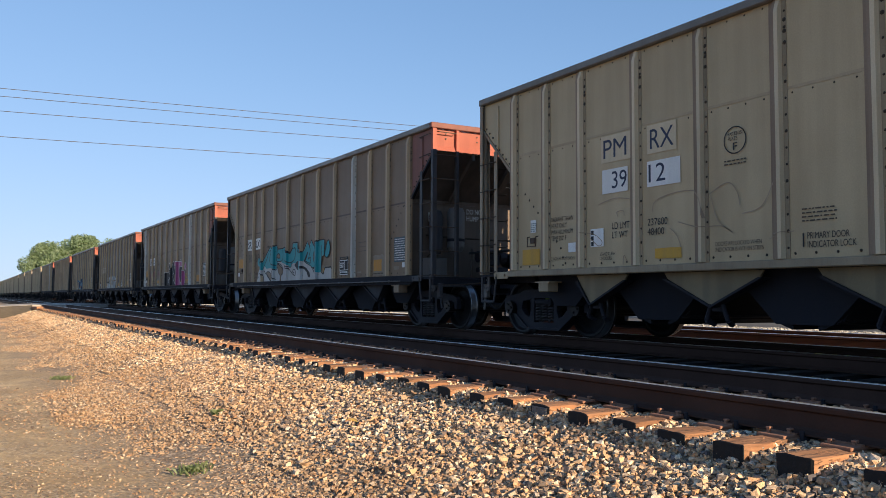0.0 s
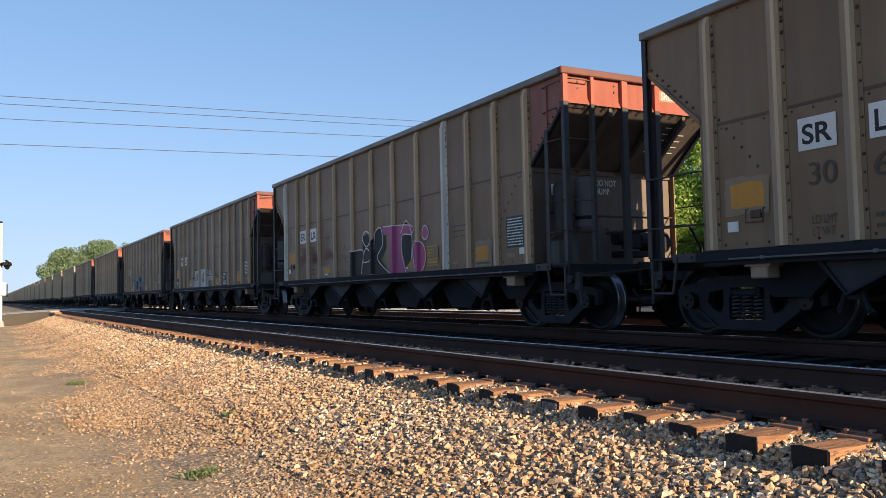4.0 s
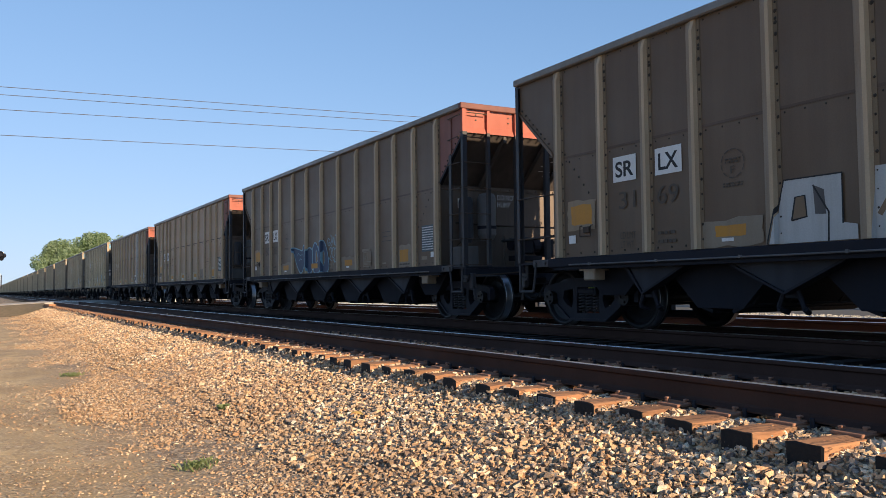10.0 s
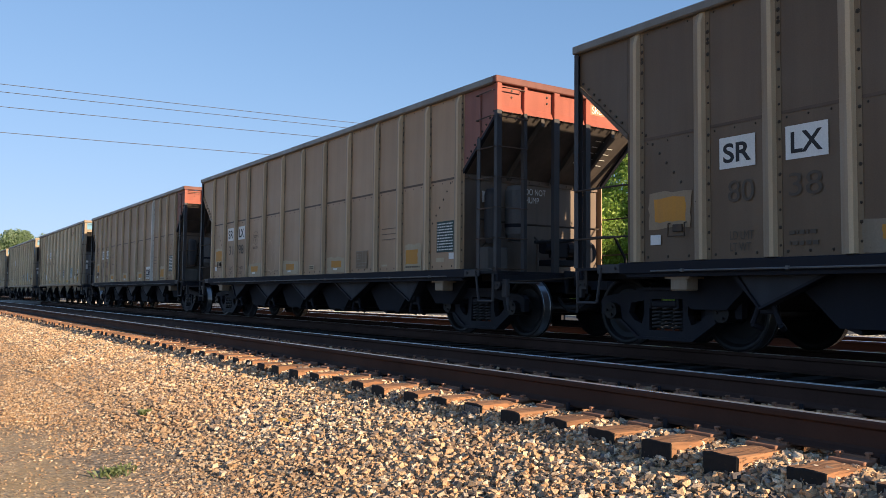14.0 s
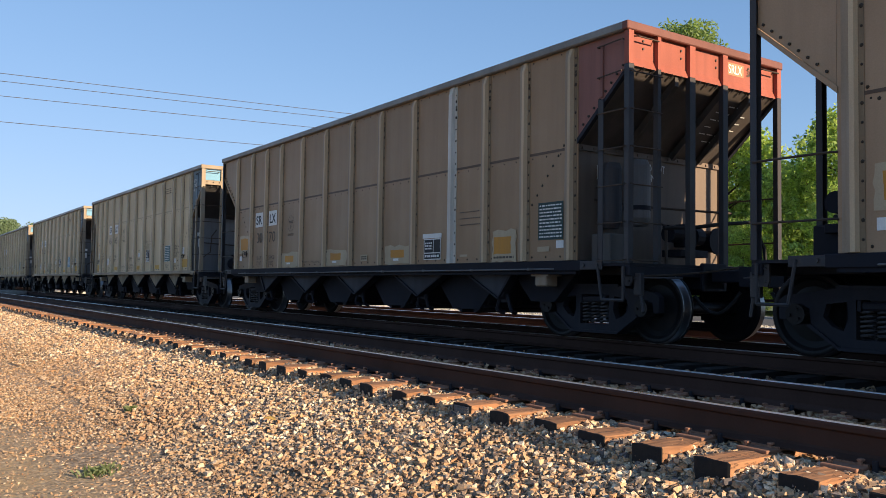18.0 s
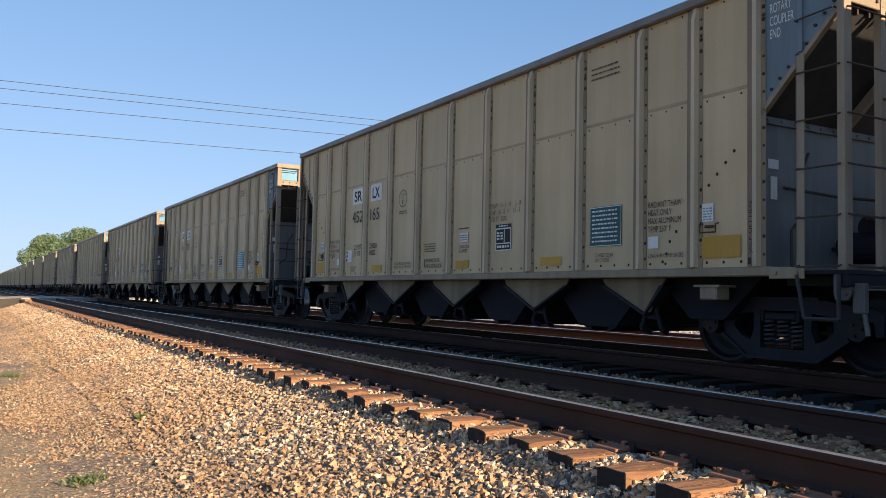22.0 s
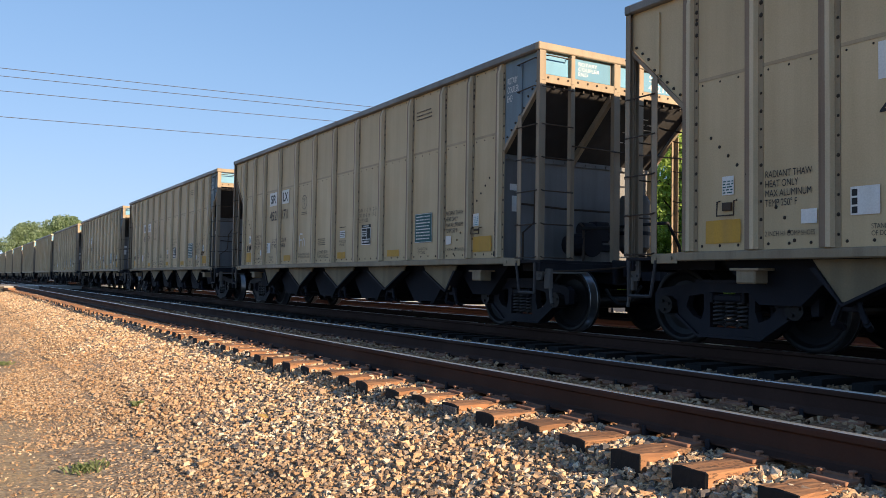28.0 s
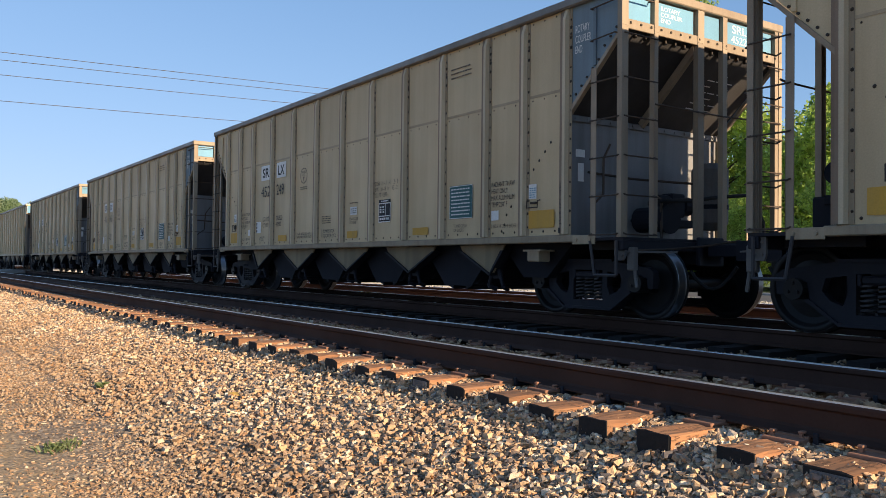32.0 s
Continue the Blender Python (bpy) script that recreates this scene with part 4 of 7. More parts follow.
def hopper_car(kind):
    """kind: brown (with salmon-painted front end) or alu (with blue panels at the front end)."""
    brown = kind == "brown"
    body, rib = (M["brown"], M["brown_rib"]) if brown else (M["alu"], M["alu_rib"])
    sill = M["under"] if brown else M["alu_flange"]
    postm = M["post_black"] if brown else M["frame_tan"]
    seam = 2.555 if brown else 2.935
    car = thing("hopper_car", "", "rail car")

    def p(name, key, builder, material, label="", smooth=False):
        return part(name, share("%s:%s:%s" % (name, kind, key), builder, material, smooth, TALLER[kind]), None, car, label)
    for s in (-1, 1):
        if s > 0:
            p("side_sheet", s, lambda: side_sheet_bm(s), body)
        else:
            edges = [-6.3, *RIBS[kind][1:-1], 6.3]
            for a, b in zip(edges, edges[1:]):
                for lo, hi in ((SILL, seam + 0.02), (seam + 0.021, EAVE)):
                    part("side_panel", share("side_panel:%s:%.2f:%.2f" % (kind, b - a, lo), lambda: a_box(0, b - a - 0.002, -SHEET, -SHEET + 0.02, lo, hi), body, False, TALLER[kind]), None, car, m=pose(a, 0, 0))
        p("top_chord", s, lambda: chord_bm(s), M["chord"])
        p("seam_strip", s, lambda: seam_bm(s, seam, RIBS[kind]), M["seam_brown"] if brown else M["seam_alu"])
        r = p("rivets", s, lambda: rivets_bm(s, seam, RIBS[kind]), M["rivet"])
        r["kind"] = "stuff"
        p("side_sill", s, lambda: sill_bm(s, kind), sill)
        if brown:
            p("sill_pipe", s, lambda: sill_pipe_bm(s), M["tank"], "thin grey pipe along the sill")
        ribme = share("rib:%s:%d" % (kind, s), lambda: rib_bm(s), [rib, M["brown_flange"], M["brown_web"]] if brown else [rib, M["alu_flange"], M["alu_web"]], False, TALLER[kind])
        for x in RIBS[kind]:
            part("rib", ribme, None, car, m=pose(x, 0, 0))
        for x in (-4.5, -2.25, 0.0, 2.25, 4.5):
            wl, wr = (0.26 if x < -4 else 0.72), (0.26 if x > 4 else 0.72)
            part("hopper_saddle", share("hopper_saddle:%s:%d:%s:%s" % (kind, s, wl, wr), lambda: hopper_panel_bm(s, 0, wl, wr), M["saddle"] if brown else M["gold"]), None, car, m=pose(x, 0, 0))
            for d, w in ((-1, wl), (1, wr)):
                part("saddle_flange", share("saddle_flange:%d:%d:%s" % (s, d, w), lambda: hopper_flange_bm(s, 0, d, w), M["dark"]), None, car, m=pose(x, 0, 0))
            part("door_lever", share("door_lever:%d" % s, lambda: lever_bm(0, s), M["dark"]), None, car, m=pose(x, 0, 0))
        for e in (-1, 1):
            front = e == 1
            gm = (M["orange_shade"] if brown else M["blue"]) if front else body
            p("end_gusset", (s, e), lambda: gusset_bm(s, e), gm, ("salmon-orange painted gusset" if brown else "pale blue painted gusset") if front else "")
            if front or not brown:
                p("gusset_rib", (s, e), lambda: gusset_rib_bm(s, e), gm)
            p("gusset_bolts", (s, e), lambda: gusset_bolts_bm(s, e), M["rivet"])["kind"] = "stuff"
            p("gusset_flange", (s, e), lambda: gusset_flange_bm(s, e), M["dark"] if brown and front else body if brown else M["frame_tan"])
            ladder = e * s < 0 or not brown
            if ladder:
                p("ladder_post", (s, e), lambda: side_post_bm(e, s), postm)
            else:
                for i, z in enumerate((1.40, 2.05)):
                    p("handrail", (s, e, i), lambda: tube(bmesh.new(), [(e * 7.22, s * 1.56, z), (e * 7.20, s * 1.605, z), (e * 6.34, s * 1.605, z), (e * 6.29, s * 1.56, z)], 0.014), M["pipe"])
            p("step", (s, e), lambda: stirrup_bm(e, s), M["post_black"])
            p("end_bracket", (s, e), lambda: end_bracket_bm(e, s), M["post_black"] if brown else M["endgrey"])
            p("jacking_pad", (s, e), lambda: jack_pad_bm(e, s), M["brown_web"] if brown else M["alu_flange"])
            p("sill_bracket", (s, e), lambda: corner_plate_bm(e, s), M["post_black"] if brown else M["alu_flange"])
            if front:
                p("grab_iron", (s, e), lambda: grab_bm((e * 6.72, s * 1.548, 3.80), (e * 7.14, s * 1.548, 3.82), (0, s * 0.07, 0)), M["pipe"])
                p("grab_iron", (s, e, 3), lambda: grab_bm((e * 6.72, s * 1.548, 3.40), (e * 7.14, s * 1.56, 3.42), (0, s * 0.07, 0)), M["pipe"])
            p("grab_iron", (s, e, 2), lambda: grab_bm((e * 7.17, s * 1.47, 3.87), (e * 7.17, s * 1.09, 3.87), (e * 0.105, 0, -0.025)), M["pipe"])
            p("uncoupling_rod", (s, e), lambda: uncoupling_bm(e, s), M["pipe"])
            for i in range(6 if ladder else 0):
                z = 1.05 + i * 0.468
                p("rung", (s, e, i), lambda: end_rung_bm(e, s, z), M["pipe"])
                if i < 5:
                    p("rung", (s, e, i, "side"), lambda: side_rung_bm(e, s, z), M["pipe"])
    for e in (-1, 1):
        front = e == 1
        p("slope_sheet", e, lambda: slope_bm(e), M["slope_brown"] if brown else M["slope_dark"])
        p("bulkhead", e, lambda: bulkhead_bm(e), M["end_brown"] if brown else M["alu_end"])
        pan = (M["orange"] if brown else M["frame_tan"]) if front else body
        p("end_panel", e, lambda: end_panel_bm(e), pan, ("salmon-orange painted end panel" if brown and front else ""))
        p("end_chord", e, lambda: end_chord_bm(e, not brown), M["chord"] if not front else M["red_chord"] if brown else M["frame_tan"])
        p("panel_bolts", e, lambda: panel_bolts_bm(e, brown), M["slope_brown"] if brown else M["rivet"])["kind"] = "stuff"
        for y in (-0.62, 0.35, 0.95) if brown else (-0.2,):
            p("slope_stiffener", (e, y), lambda: slope_beam_bm(e, y), M["slope_brown"] if brown else M["frame_tan"])
        ys = [(-1.55, 0.045), (-1.03, 0.03), (-0.38, 0.055), (0.31, 0.05), (1.55, 0.045)] if brown else [(-1.55, 0.055), (-1.0, 0.035), (-0.15, 0.06), (0.34, 0.045), (1.48, 0.035), (1.57, 0.035)]
        for y, w in ys:
            y = y if front else -y
            p("end_post", (e, y), lambda: post_bm(e, y, w, 1.02, 3.50), postm)
            p("end_post_head", (e, y), lambda: post_bm(e, y, w, 3.502, 3.92), M["orange"] if brown and front else postm)
        p("end_deck", e, lambda: deck_bm(e), M["dark"])
        p("coupler", e, lambda: coupler_bm(e), M["dark"])
        p("air_hose", e, lambda: hose_bm(e), M["hose"])
        for i, (way, radius) in enumerate(brake_pipes(e)):
            p("brake_pipe", (e, i), lambda: tube(bmesh.new(), way, radius), M["hose"] if i == 0 else M["pipe"])
        add_truck(car, e * 6.13)
    for x in (-3.375, -1.125, 1.125, 3.375):
        part("discharge_pocket", share("discharge_pocket", lambda: pocket_bm(0), M["under"]), None, car, m=pose(x, 0, 0))
        for d in (-1, 1):
            part("pocket_door", share("pocket_door:%d" % d, lambda: door_bm(0, d), M["dark"]), None, car, m=pose(x, 0, 0))
    for x in (-5.3, 5.3):
        part("end_pocket", share("end_pocket", lambda: plate(bmesh.new(), [(-0.86, 1.05), (-0.3, 0.5), (0.2, 0.5), (0.8, 1.05)], "y", -1.22, 1.22), M["under"]), None, car, m=pose(x, 0, 0))
    p("centre_sill", 0, spine_bm, M["under"])
    p("hopper_floor", 0, floor_bm, M["slope_brown"])
    # the brake gear stands on the front deck
    if brown:
        p("air_tank", 0, lambda: tank_bm(6.50, -0.63, 0.18, 1.56, 2.48), M["tank"], "grey upright air tank")
        p("brake_reservoir", 0, lambda: tank_bm(6.46, -1.08, 0.14, 1.50, 2.40), M["post_black"], "black upright reservoir")
        p("tank_strap", 0, lambda: tank_strap_bm(6.50, -0.63, 0.18, 1.80), M["dark"])
        p("brake_valve", 0, lambda: valve_bm(6.68, 0.15, 1.45), M["dark"])
        p("brake_cylinder", 0, lambda: cylinder_bm(6.75, 6.35, 0.75, 1.4, 0.16), M["dark"])
        p("tool_box", 0, lambda: a_box(6.35, 6.7, -1.35, -0.95, 1.02, 1.42, bevel=0.015), M["endgrey"])
    else:
        p("air_tank", 0, lambda: tank_bm(6.72, 0.70, 0.25, 1.18, 2.12), M["endgrey"], "grey upright air tank")
        p("tank_strap", 0, lambda: tank_strap_bm(6.72, 0.70, 0.25, 1.5), M["dark"])
        p("brake_valve", 0, lambda: valve_bm(6.62, 0.05, 1.5), M["dark"])
        p("brake_cylinder", 0, lambda: cylinder_bm(6.85, 6.35, -0.3, 1.3, 0.17), M["dark"])
    if not brown:
        for e in (-1, 1):
            p("cross_rod", e, lambda: tube(bmesh.new(), [(e * 7.24, -1.02, 2.665), (e * 7.262, -0.9, 2.66), (e * 7.262, 0.2, 2.65), (e * 7.262, 1.5, 2.69), (e * 7.24, 1.56, 2.69)], 0.0125), M["pipe"])
        for y, z, w, h in ((-1.32, 2.02, 0.10, 0.24), (-1.36, 2.20, 0.16, 0.10)):
            p("sticker", (y, z), lambda: a_box(6.201, 6.206, y, y + w, z - h, z), M["white"])
    p("tail_gear_box", 0, lambda: a_box(-7.05, -6.45, -0.75, 0.1, 1.02, 1.42, bevel=0.02), M["under"])
    p("tail_valve", 0, lambda: valve_bm(-6.7, -0.55, 1.62), M["under"])
    p("brake_wheel", 0, lambda: brake_wheel_bm(-1), M["dark"])
    return car


def far_car(kind):
    """The same car for the part of the train that stays far away, in fewer pieces."""
    brown = kind == "brown"
    body, rib = (M["brown"], M["brown_rib"]) if brown else (M["alu"], M["alu_rib"])
    car = thing("hopper_car", "", "rail car")

    def p(name, key, builder, material):
        return part(name, share("far_%s:%s:%s" % (name, kind, key), builder, material, False, TALLER[kind]), None, car)

    def all_ribs(s):
        bm = bmesh.new()
        for x in RIBS[kind]:
            box(bm, x - 0.05, x + 0.05, *sorted((s * SHEET, s * RIB_OUT)), SILL, EAVE)
        return bm
    for s in (-1, 1):
        p("side_sheet", s, lambda: side_sheet_bm(s), body)
        p("top_chord", s, lambda: chord_bm(s), M["chord"])
        p("ribs", s, lambda: all_ribs(s), rib)
        p("side_sill", s, lambda: sill_bm(s, kind), M["under"] if brown else M["alu_rib"])
        for e in (-1, 1):
            p("end_gusset", (s, e), lambda: gusset_bm(s, e), body)
        for x in (-4.5, -2.25, 0.0, 2.25, 4.5):
            part("hopper_saddle", share("hopper_saddle:%s:%d" % (kind, s), lambda: hopper_panel_bm(s, 0), M["gold"]), None, car, m=pose(x, 0, 0))
    for e in (-1, 1):
        p("slope_sheet", e, lambda: slope_bm(e), M["slope_brown"])
        p("bulkhead", e, lambda: bulkhead_bm(e), M["endgrey"])
        p("end_panel", e, lambda: end_panel_bm(e), M["orange"] if brown else M["blue_bright"])
        p("end_chord", e, lambda: end_chord_bm(e, False), M["alu_rib"])
        for y in (-1.55, -1.0, 1.55):
            p("end_post", (e, y), lambda: post_bm(e, y, 0.05, 1.02, 3.5), M["frame_tan"])
        p("end_deck", e, lambda: deck_bm(e), M["dark"])
        p("coupler", e, lambda: coupler_bm(e), M["dark"])
        add_truck(car, e * 6.13, False)
    for x in (-3.375, -1.125, 1.125, 3.375):
        part("discharge_pocket", share("discharge_pocket", lambda: pocket_bm(0), M["under"]), None, car, m=pose(x, 0, 0))
    p("centre_sill", 0, spine_bm, M["under"])
    p("hopper_floor", 0, floor_bm, M["slope_brown"])
    return car

# ---- markings and spray paint on the cars ----
SKIN = SHEET + 0.0115


def smooth_line(pts, steps=5, closed=False):
    """A soft curve through the points."""
    P = [Vector((*p, 0)) for p in pts]
    n = len(P)
    out = []
    for i in range(n if closed else n - 1):
        a = P[(i - 1) % n] if closed or i > 0 else P[0]
        b, c = P[i], P[(i + 1) % n]
        d = P[(i + 2) % n] if closed or i + 2 < n else P[-1]
        for j in range(steps):
            t = j / steps
            q = 0.5 * ((2 * b) + (c - a) * t + (2 * a - 5 * b + 4 * c - d) * t * t + (3 * b - a - 3 * c + d) * t ** 3)
            out.append((q.x, q.y))
    if not closed:
        out.append(tuple(pts[-1]))
    return out


def fill(bm, pts, y):
    vs = [bm.verts.new((x, y, z)) for x, z in pts]
    es = [bm.edges.new((vs[i], vs[(i + 1) % len(vs)])) for i in range(len(vs))]
    bmesh.ops.triangle_fill(bm, edges=es, use_beauty=True)


def stroke(bm, pts, w, y, closed=False):
    n = len(pts)
    left, right = [], []
    for i, (x, z) in enumerate(pts):
        a = pts[(i - 1) % n] if closed or i > 0 else pts[0]
        b = pts[(i + 1) % n] if closed or i < n - 1 else pts[-1]
        d = Vector((b[0] - a[0], b[1] - a[1]))
        d = d.normalized() if d.length > 1e-6 else Vector((1, 0))
        left.append(bm.verts.new((x - d.y * w / 2, y, z + d.x * w / 2)))
        right.append(bm.verts.new((x + d.y * w / 2, y, z - d.x * w / 2)))
    for i in range(n if closed else n - 1):
        j = (i + 1) % n
        bm.faces.new((left[i], left[j], right[j], right[i]))


def over_ribs(bm, ribs):
    """Spray paint runs over the ribs: cut it at their edges and fold it over them."""
    for v in bm.verts:
        v.co.z = max(v.co.z, SILL + 0.003)
    lo = min(v.co.x for v in bm.verts)
    hi = max(v.co.x for v in bm.verts)
    for r in ribs:
        if not lo - 0.1 < r < hi + 0.1:
            continue
        near, far = RIB_W - 0.008, RIB_W + 0.004
        for e in (-far, -near, near, far):
            bmesh.ops.bisect_plane(bm, geom=bm.verts[:] + bm.edges[:] + bm.faces[:], plane_co=(r + e, 0, 0), plane_no=(1, 0, 0))
    for v in bm.verts:
        d = min(abs(v.co.x - r) for r in ribs)
        v.co.y -= (RIB_OUT - SHEET - 0.006) * min(1, max(0, (RIB_W + 0.004 - d) / 0.012))
    return bm


def sprayed(car, name, shapes, material, layer, label="", soft=True, width=0.0, closed=True):
    y = -SKIN - layer * 0.0016
    for pts in shapes:
        bm = bmesh.new()
        line = smooth_line(pts, 4, closed) if soft else list(pts)
        if width:
            stroke(bm, line, width, y, closed)
        else:
            fill(bm, line, y)
        part(name, over_ribs(bm, RIBS["brown" if "brown" in car["label"] else "alu"]), material, car, label)


def patch(car, name, x0, x1, z0, z1, material, layer=0, label="", rough=0.0, seed=1):
    """A painted or stuck-on rectangle; rough gives it a brushed, uneven edge."""
    r = random.Random(seed)
    pts = []
    for (ax, az), (bx, bz) in zip([(x0, z0), (x1, z0), (x1, z1), (x0, z1)], [(x1, z0), (x1, z1), (x0, z1), (x0, z0)]):
        for i in range(5 if rough else 1):
            t = i / 5
            pts.append((ax + (bx - ax) * t + r.uniform(-rough, rough), az + (bz - az) * t + r.uniform(-rough, rough)))
    bm = bmesh.new()
    fill(bm, pts, -SKIN - layer * 0.0016)
    return part(name, bm, material, car, label)


def word(car, text, x0, x1, z0, z1, material, layer=2):
    return lettering(text, car, x0, x1, z0, z1, -SKIN - layer * 0.0016, material)


def small_print(car, x0, x1, z0, z1, lines, material, layer=2, seed=1, fillr=0.6):
    ob = part("small_print", bars(bmesh.new(), x0, x1, z0, z1, lines, -SKIN - layer * 0.0016, random.Random(seed), fillr), material, car)
    ob["kind"] = "stuff"
    return ob


def ring(car, x, z, r, w, material, layer=1, gaps=0):
    bm = bmesh.new()
    n = 40
    for i in range(n):
        if gaps and i % 4 == 3:
            continue
        a, b = 2 * math.pi * i / n, 2 * math.pi * (i + 1) / n
        vs = [bm.verts.new((x + q * math.cos(g), -SKIN - layer * 0.0016, z + q * math.sin(g))) for q, g in ((r, a), (r, b), (r - w, b), (r - w, a))]
        bm.faces.new(vs)
    return part("ring_mark", bm, material, car)


def notice_box(car, x0, x1, z0, z1, ground, frame_m, seed=1):
    """A black stencilled panel with a white frame, divided in three, with a heading bar."""
    patch(car, "notice_panel", x0, x1, z0, z1, ground, 0)
    bm = bmesh.new()
    y = -SKIN - 0.0016
    w = 0.016
    zm = z0 + (z1 - z0) * 0.3
    xm = x0 + (x1 - x0) * 0.55
    for a, b, c, d in ((x0, x1, z1 - w, z1), (x0, x1, z0, z0 + w), (x0, x0 + w, z0 + w, z1 - w), (x1 - w, x1, z0 + w, z1 - w), (x0 + w, x1 - w, zm, zm + w), (xm, xm + w, zm + w, z1 - w)):
        bm.faces.new([bm.verts.new((p, y, q)) for p, q in ((a, c), (b, c), (b, d), (a, d))])
    part("notice_frame", bm, frame_m, car)
    small_print(car, x0 + 0.04, xm - 0.03, zm + 0.06, z1 - 0.05, 3, frame_m, 1, seed)
    small_print(car, x0 + 0.04, x1 - 0.05, z0 + 0.03, zm - 0.01, 1, frame_m, 1, seed + 1)


def latch(car, x0, x1, z0, z1):
    bm = bmesh.new()
    y = -SHEET
    tube(bm, [(x0, y, z1), (x0, y - 0.045, z1 - 0.01), (x0, y - 0.05, z0), (x1, y - 0.05, z0), (x1, y - 0.045, z1 - 0.01), (x1, y, z1)], 0.009)
    box(bm, x0 + 0.05, x1 - 0.05, y - 0.035, y - 0.001, z0 + 0.05, z1 - 0.02, 0.006)
    return part("latch", bm, M["pipe"], car)


letters(["SR", "LX", "PM", "RX", "39", "12", "30", "69", "32", "35", "31", "80", "38", "98", "70", "452", "165", "201", "171", "249", "F", "LD LMT", "LT WT", "LD LMT\nLT WT", "237600\n48400", "236800\n49200", "236400\n49600", "236700\n49300", "234300\n51700", "234400\n51600",
         "RADIANT THAW\nHEAT ONLY\nMAX ALUMINUM\nTEMP 250° F", "2 INCH HF COMP SHOES", "PRIMARY DOOR\nINDICATOR LOCK", "STAND CLEAR\nOF DOORS", "EXW  11 - 1   H     2 - 8\nEW   10 - 8   H    13 - 3\nCU FT  4200", "DO NOT\nHUMP", "ROTARY\nCOUPLER\nEND",
         "JACK-LIFT HERE", "SRLX", "FOSIL\nVIZOR", "EXCEEDS\nPLATE", "DO NOT USE OPEN FLAME HEAT", "DOORS ARE LOCKED WHEN\nINDICATOR IS WITHIN STRIPS", "452201", "452171", "452249", "452165", "3069", "3235", "3169", "3070", "8038", "3198"])


def brown_marks(car):
    patch(car, "yellow_patch", -5.86, -5.39, 1.54, 1.83, M["orange_patch"], 1, "faded orange-yellow paint patch", 0.012, 2)
    patch(car, "overpaint", -5.94, -5.31, 1.47, 1.90, M["halo_patch"], 0, "", 0.02, 7)
    latch(car, -5.62, -5.38, 1.36, 1.52)
    patch(car, "sticker", -5.92, -5.76, 1.27, 1.39, M["white"], 1)
    for i, (a, b) in enumerate(((-3.29, -2.42), (-1.04, -0.16), (1.34, 2.18))):
        patch(car, "overpaint", a, b, 1.085, 1.41, M["grey_patch"], 0, "", 0.022, 10 + i)
        patch(car, "orange_patch", a + 0.19, a + 0.64, 1.20, 1.335, M["orange_patch"], 1, "faded orange paint patch", 0.006, 20 + i)
        patch(car, "sticker", a + 0.28, a + 0.46, 1.145, 1.185, M["white"], 1)
    patch(car, "overpaint", 4.50, 5.05, 1.08, 1.54, M["grey_patch"], 0, "", 0.022, 31)
    patch(car, "orange_patch", 4.53, 4.93, 1.19, 1.45, M["orange_patch"], 1, "faded orange paint patch", 0.008, 32)
    small_print(car, 4.53, 5.02, 1.115, 1.165, 1, M["faint"], 1, 5)
    patch(car, "plate_tag", 0.42, 0.68, 1.16, 1.28, M["grey_patch"], 1)
    small_print(car, 0.45, 0.65, 1.18, 1.26, 2, M["faint"], 2, 6)
    patch(car, "notice", 5.53, 6.04, 1.36, 1.88, M["label_dark"], 0, "dark green notice with white print")
    small_print(car, 5.56, 6.01, 1.38, 1.86, 10, M["white"], 1, 8, 0.40)
    patch(car, "sticker", 5.90, 6.05, 1.24, 1.345, M["white"], 1)
    patch(car, "plate_tag", 5.52, 5.76, 1.20, 1.27, M["grey_patch"], 1)
    patch(car, "plate_tag", 3.66, 3.86, 1.17, 1.205, M["grey_patch"], 1)
    small_print(car, 3.66, 4.2, 1.62, 1.92, 3, M["slope_brown"], 1, 9, 0.14)
    word(car, "LD LMT\nLT WT", -4.78, -4.48, 1.15, 1.37, M["faint"], 1)
    ring(car, -2.82, 2.06, 0.175, 0.012, M["faint"], 1, 1)
    word(car, "F", -2.85, -2.79, 1.94, 2.03, M["faint"], 1)
    small_print(car, -2.93, -2.71, 2.06, 2.13, 2, M["faint"], 1, 12)
    small_print(car, -2.97, -2.67, 1.78, 1.84, 2, M["faint"], 1, 13)
    word(car, "DO NOT USE OPEN FLAME HEAT", -2.16, -1.30, 1.16, 1.205, M["faint"], 1)
    # on the front end
    lettering("DO NOT\nHUMP", car, 0, 0.45, 0, 0.25, 0, M["white"], m=pose(6.243, -0.21, 2.24, 90, 0, 90))
    part("sticker", a_box(6.2355, 6.239, -1.13, -1.05, 2.19, 2.38), M["white"], car)
    bm = bmesh.new()
    for i in range(6):
        for a in (0.55, 0.72, 0.9, 1.08):
            if (i + int(a * 10)) % 5:
                z = 3.30 - i * 0.085
                x = 6.22 + (z - 2.64) / (3.50 - 2.64) * 0.97 + 0.018
                q = 0.013
                bm.faces.new([bm.verts.new(c) for c in ((x, a, z), (x, a + 0.13, z), (x + q, a + 0.13, z + q * 0.89), (x + q, a, z + q * 0.89))])
    part("small_print", bm, M["white"], car)["kind"] = "stuff"
    bm = bmesh.new()
    bm.faces.new([bm.verts.new((7.1725, y, z)) for y, z in ((0.42, 3.69), (0.80, 3.69), (0.80, 3.865), (0.42, 3.865))])
    part("name_plate", bm, M["plate_tan"], car, "pale orange name plate")
    lettering("SRLX", car, 0, 0.30, 0, 0.125, 0, M["white"], m=pose(7.1745, 0.46, 3.715, 90, 0, 90))


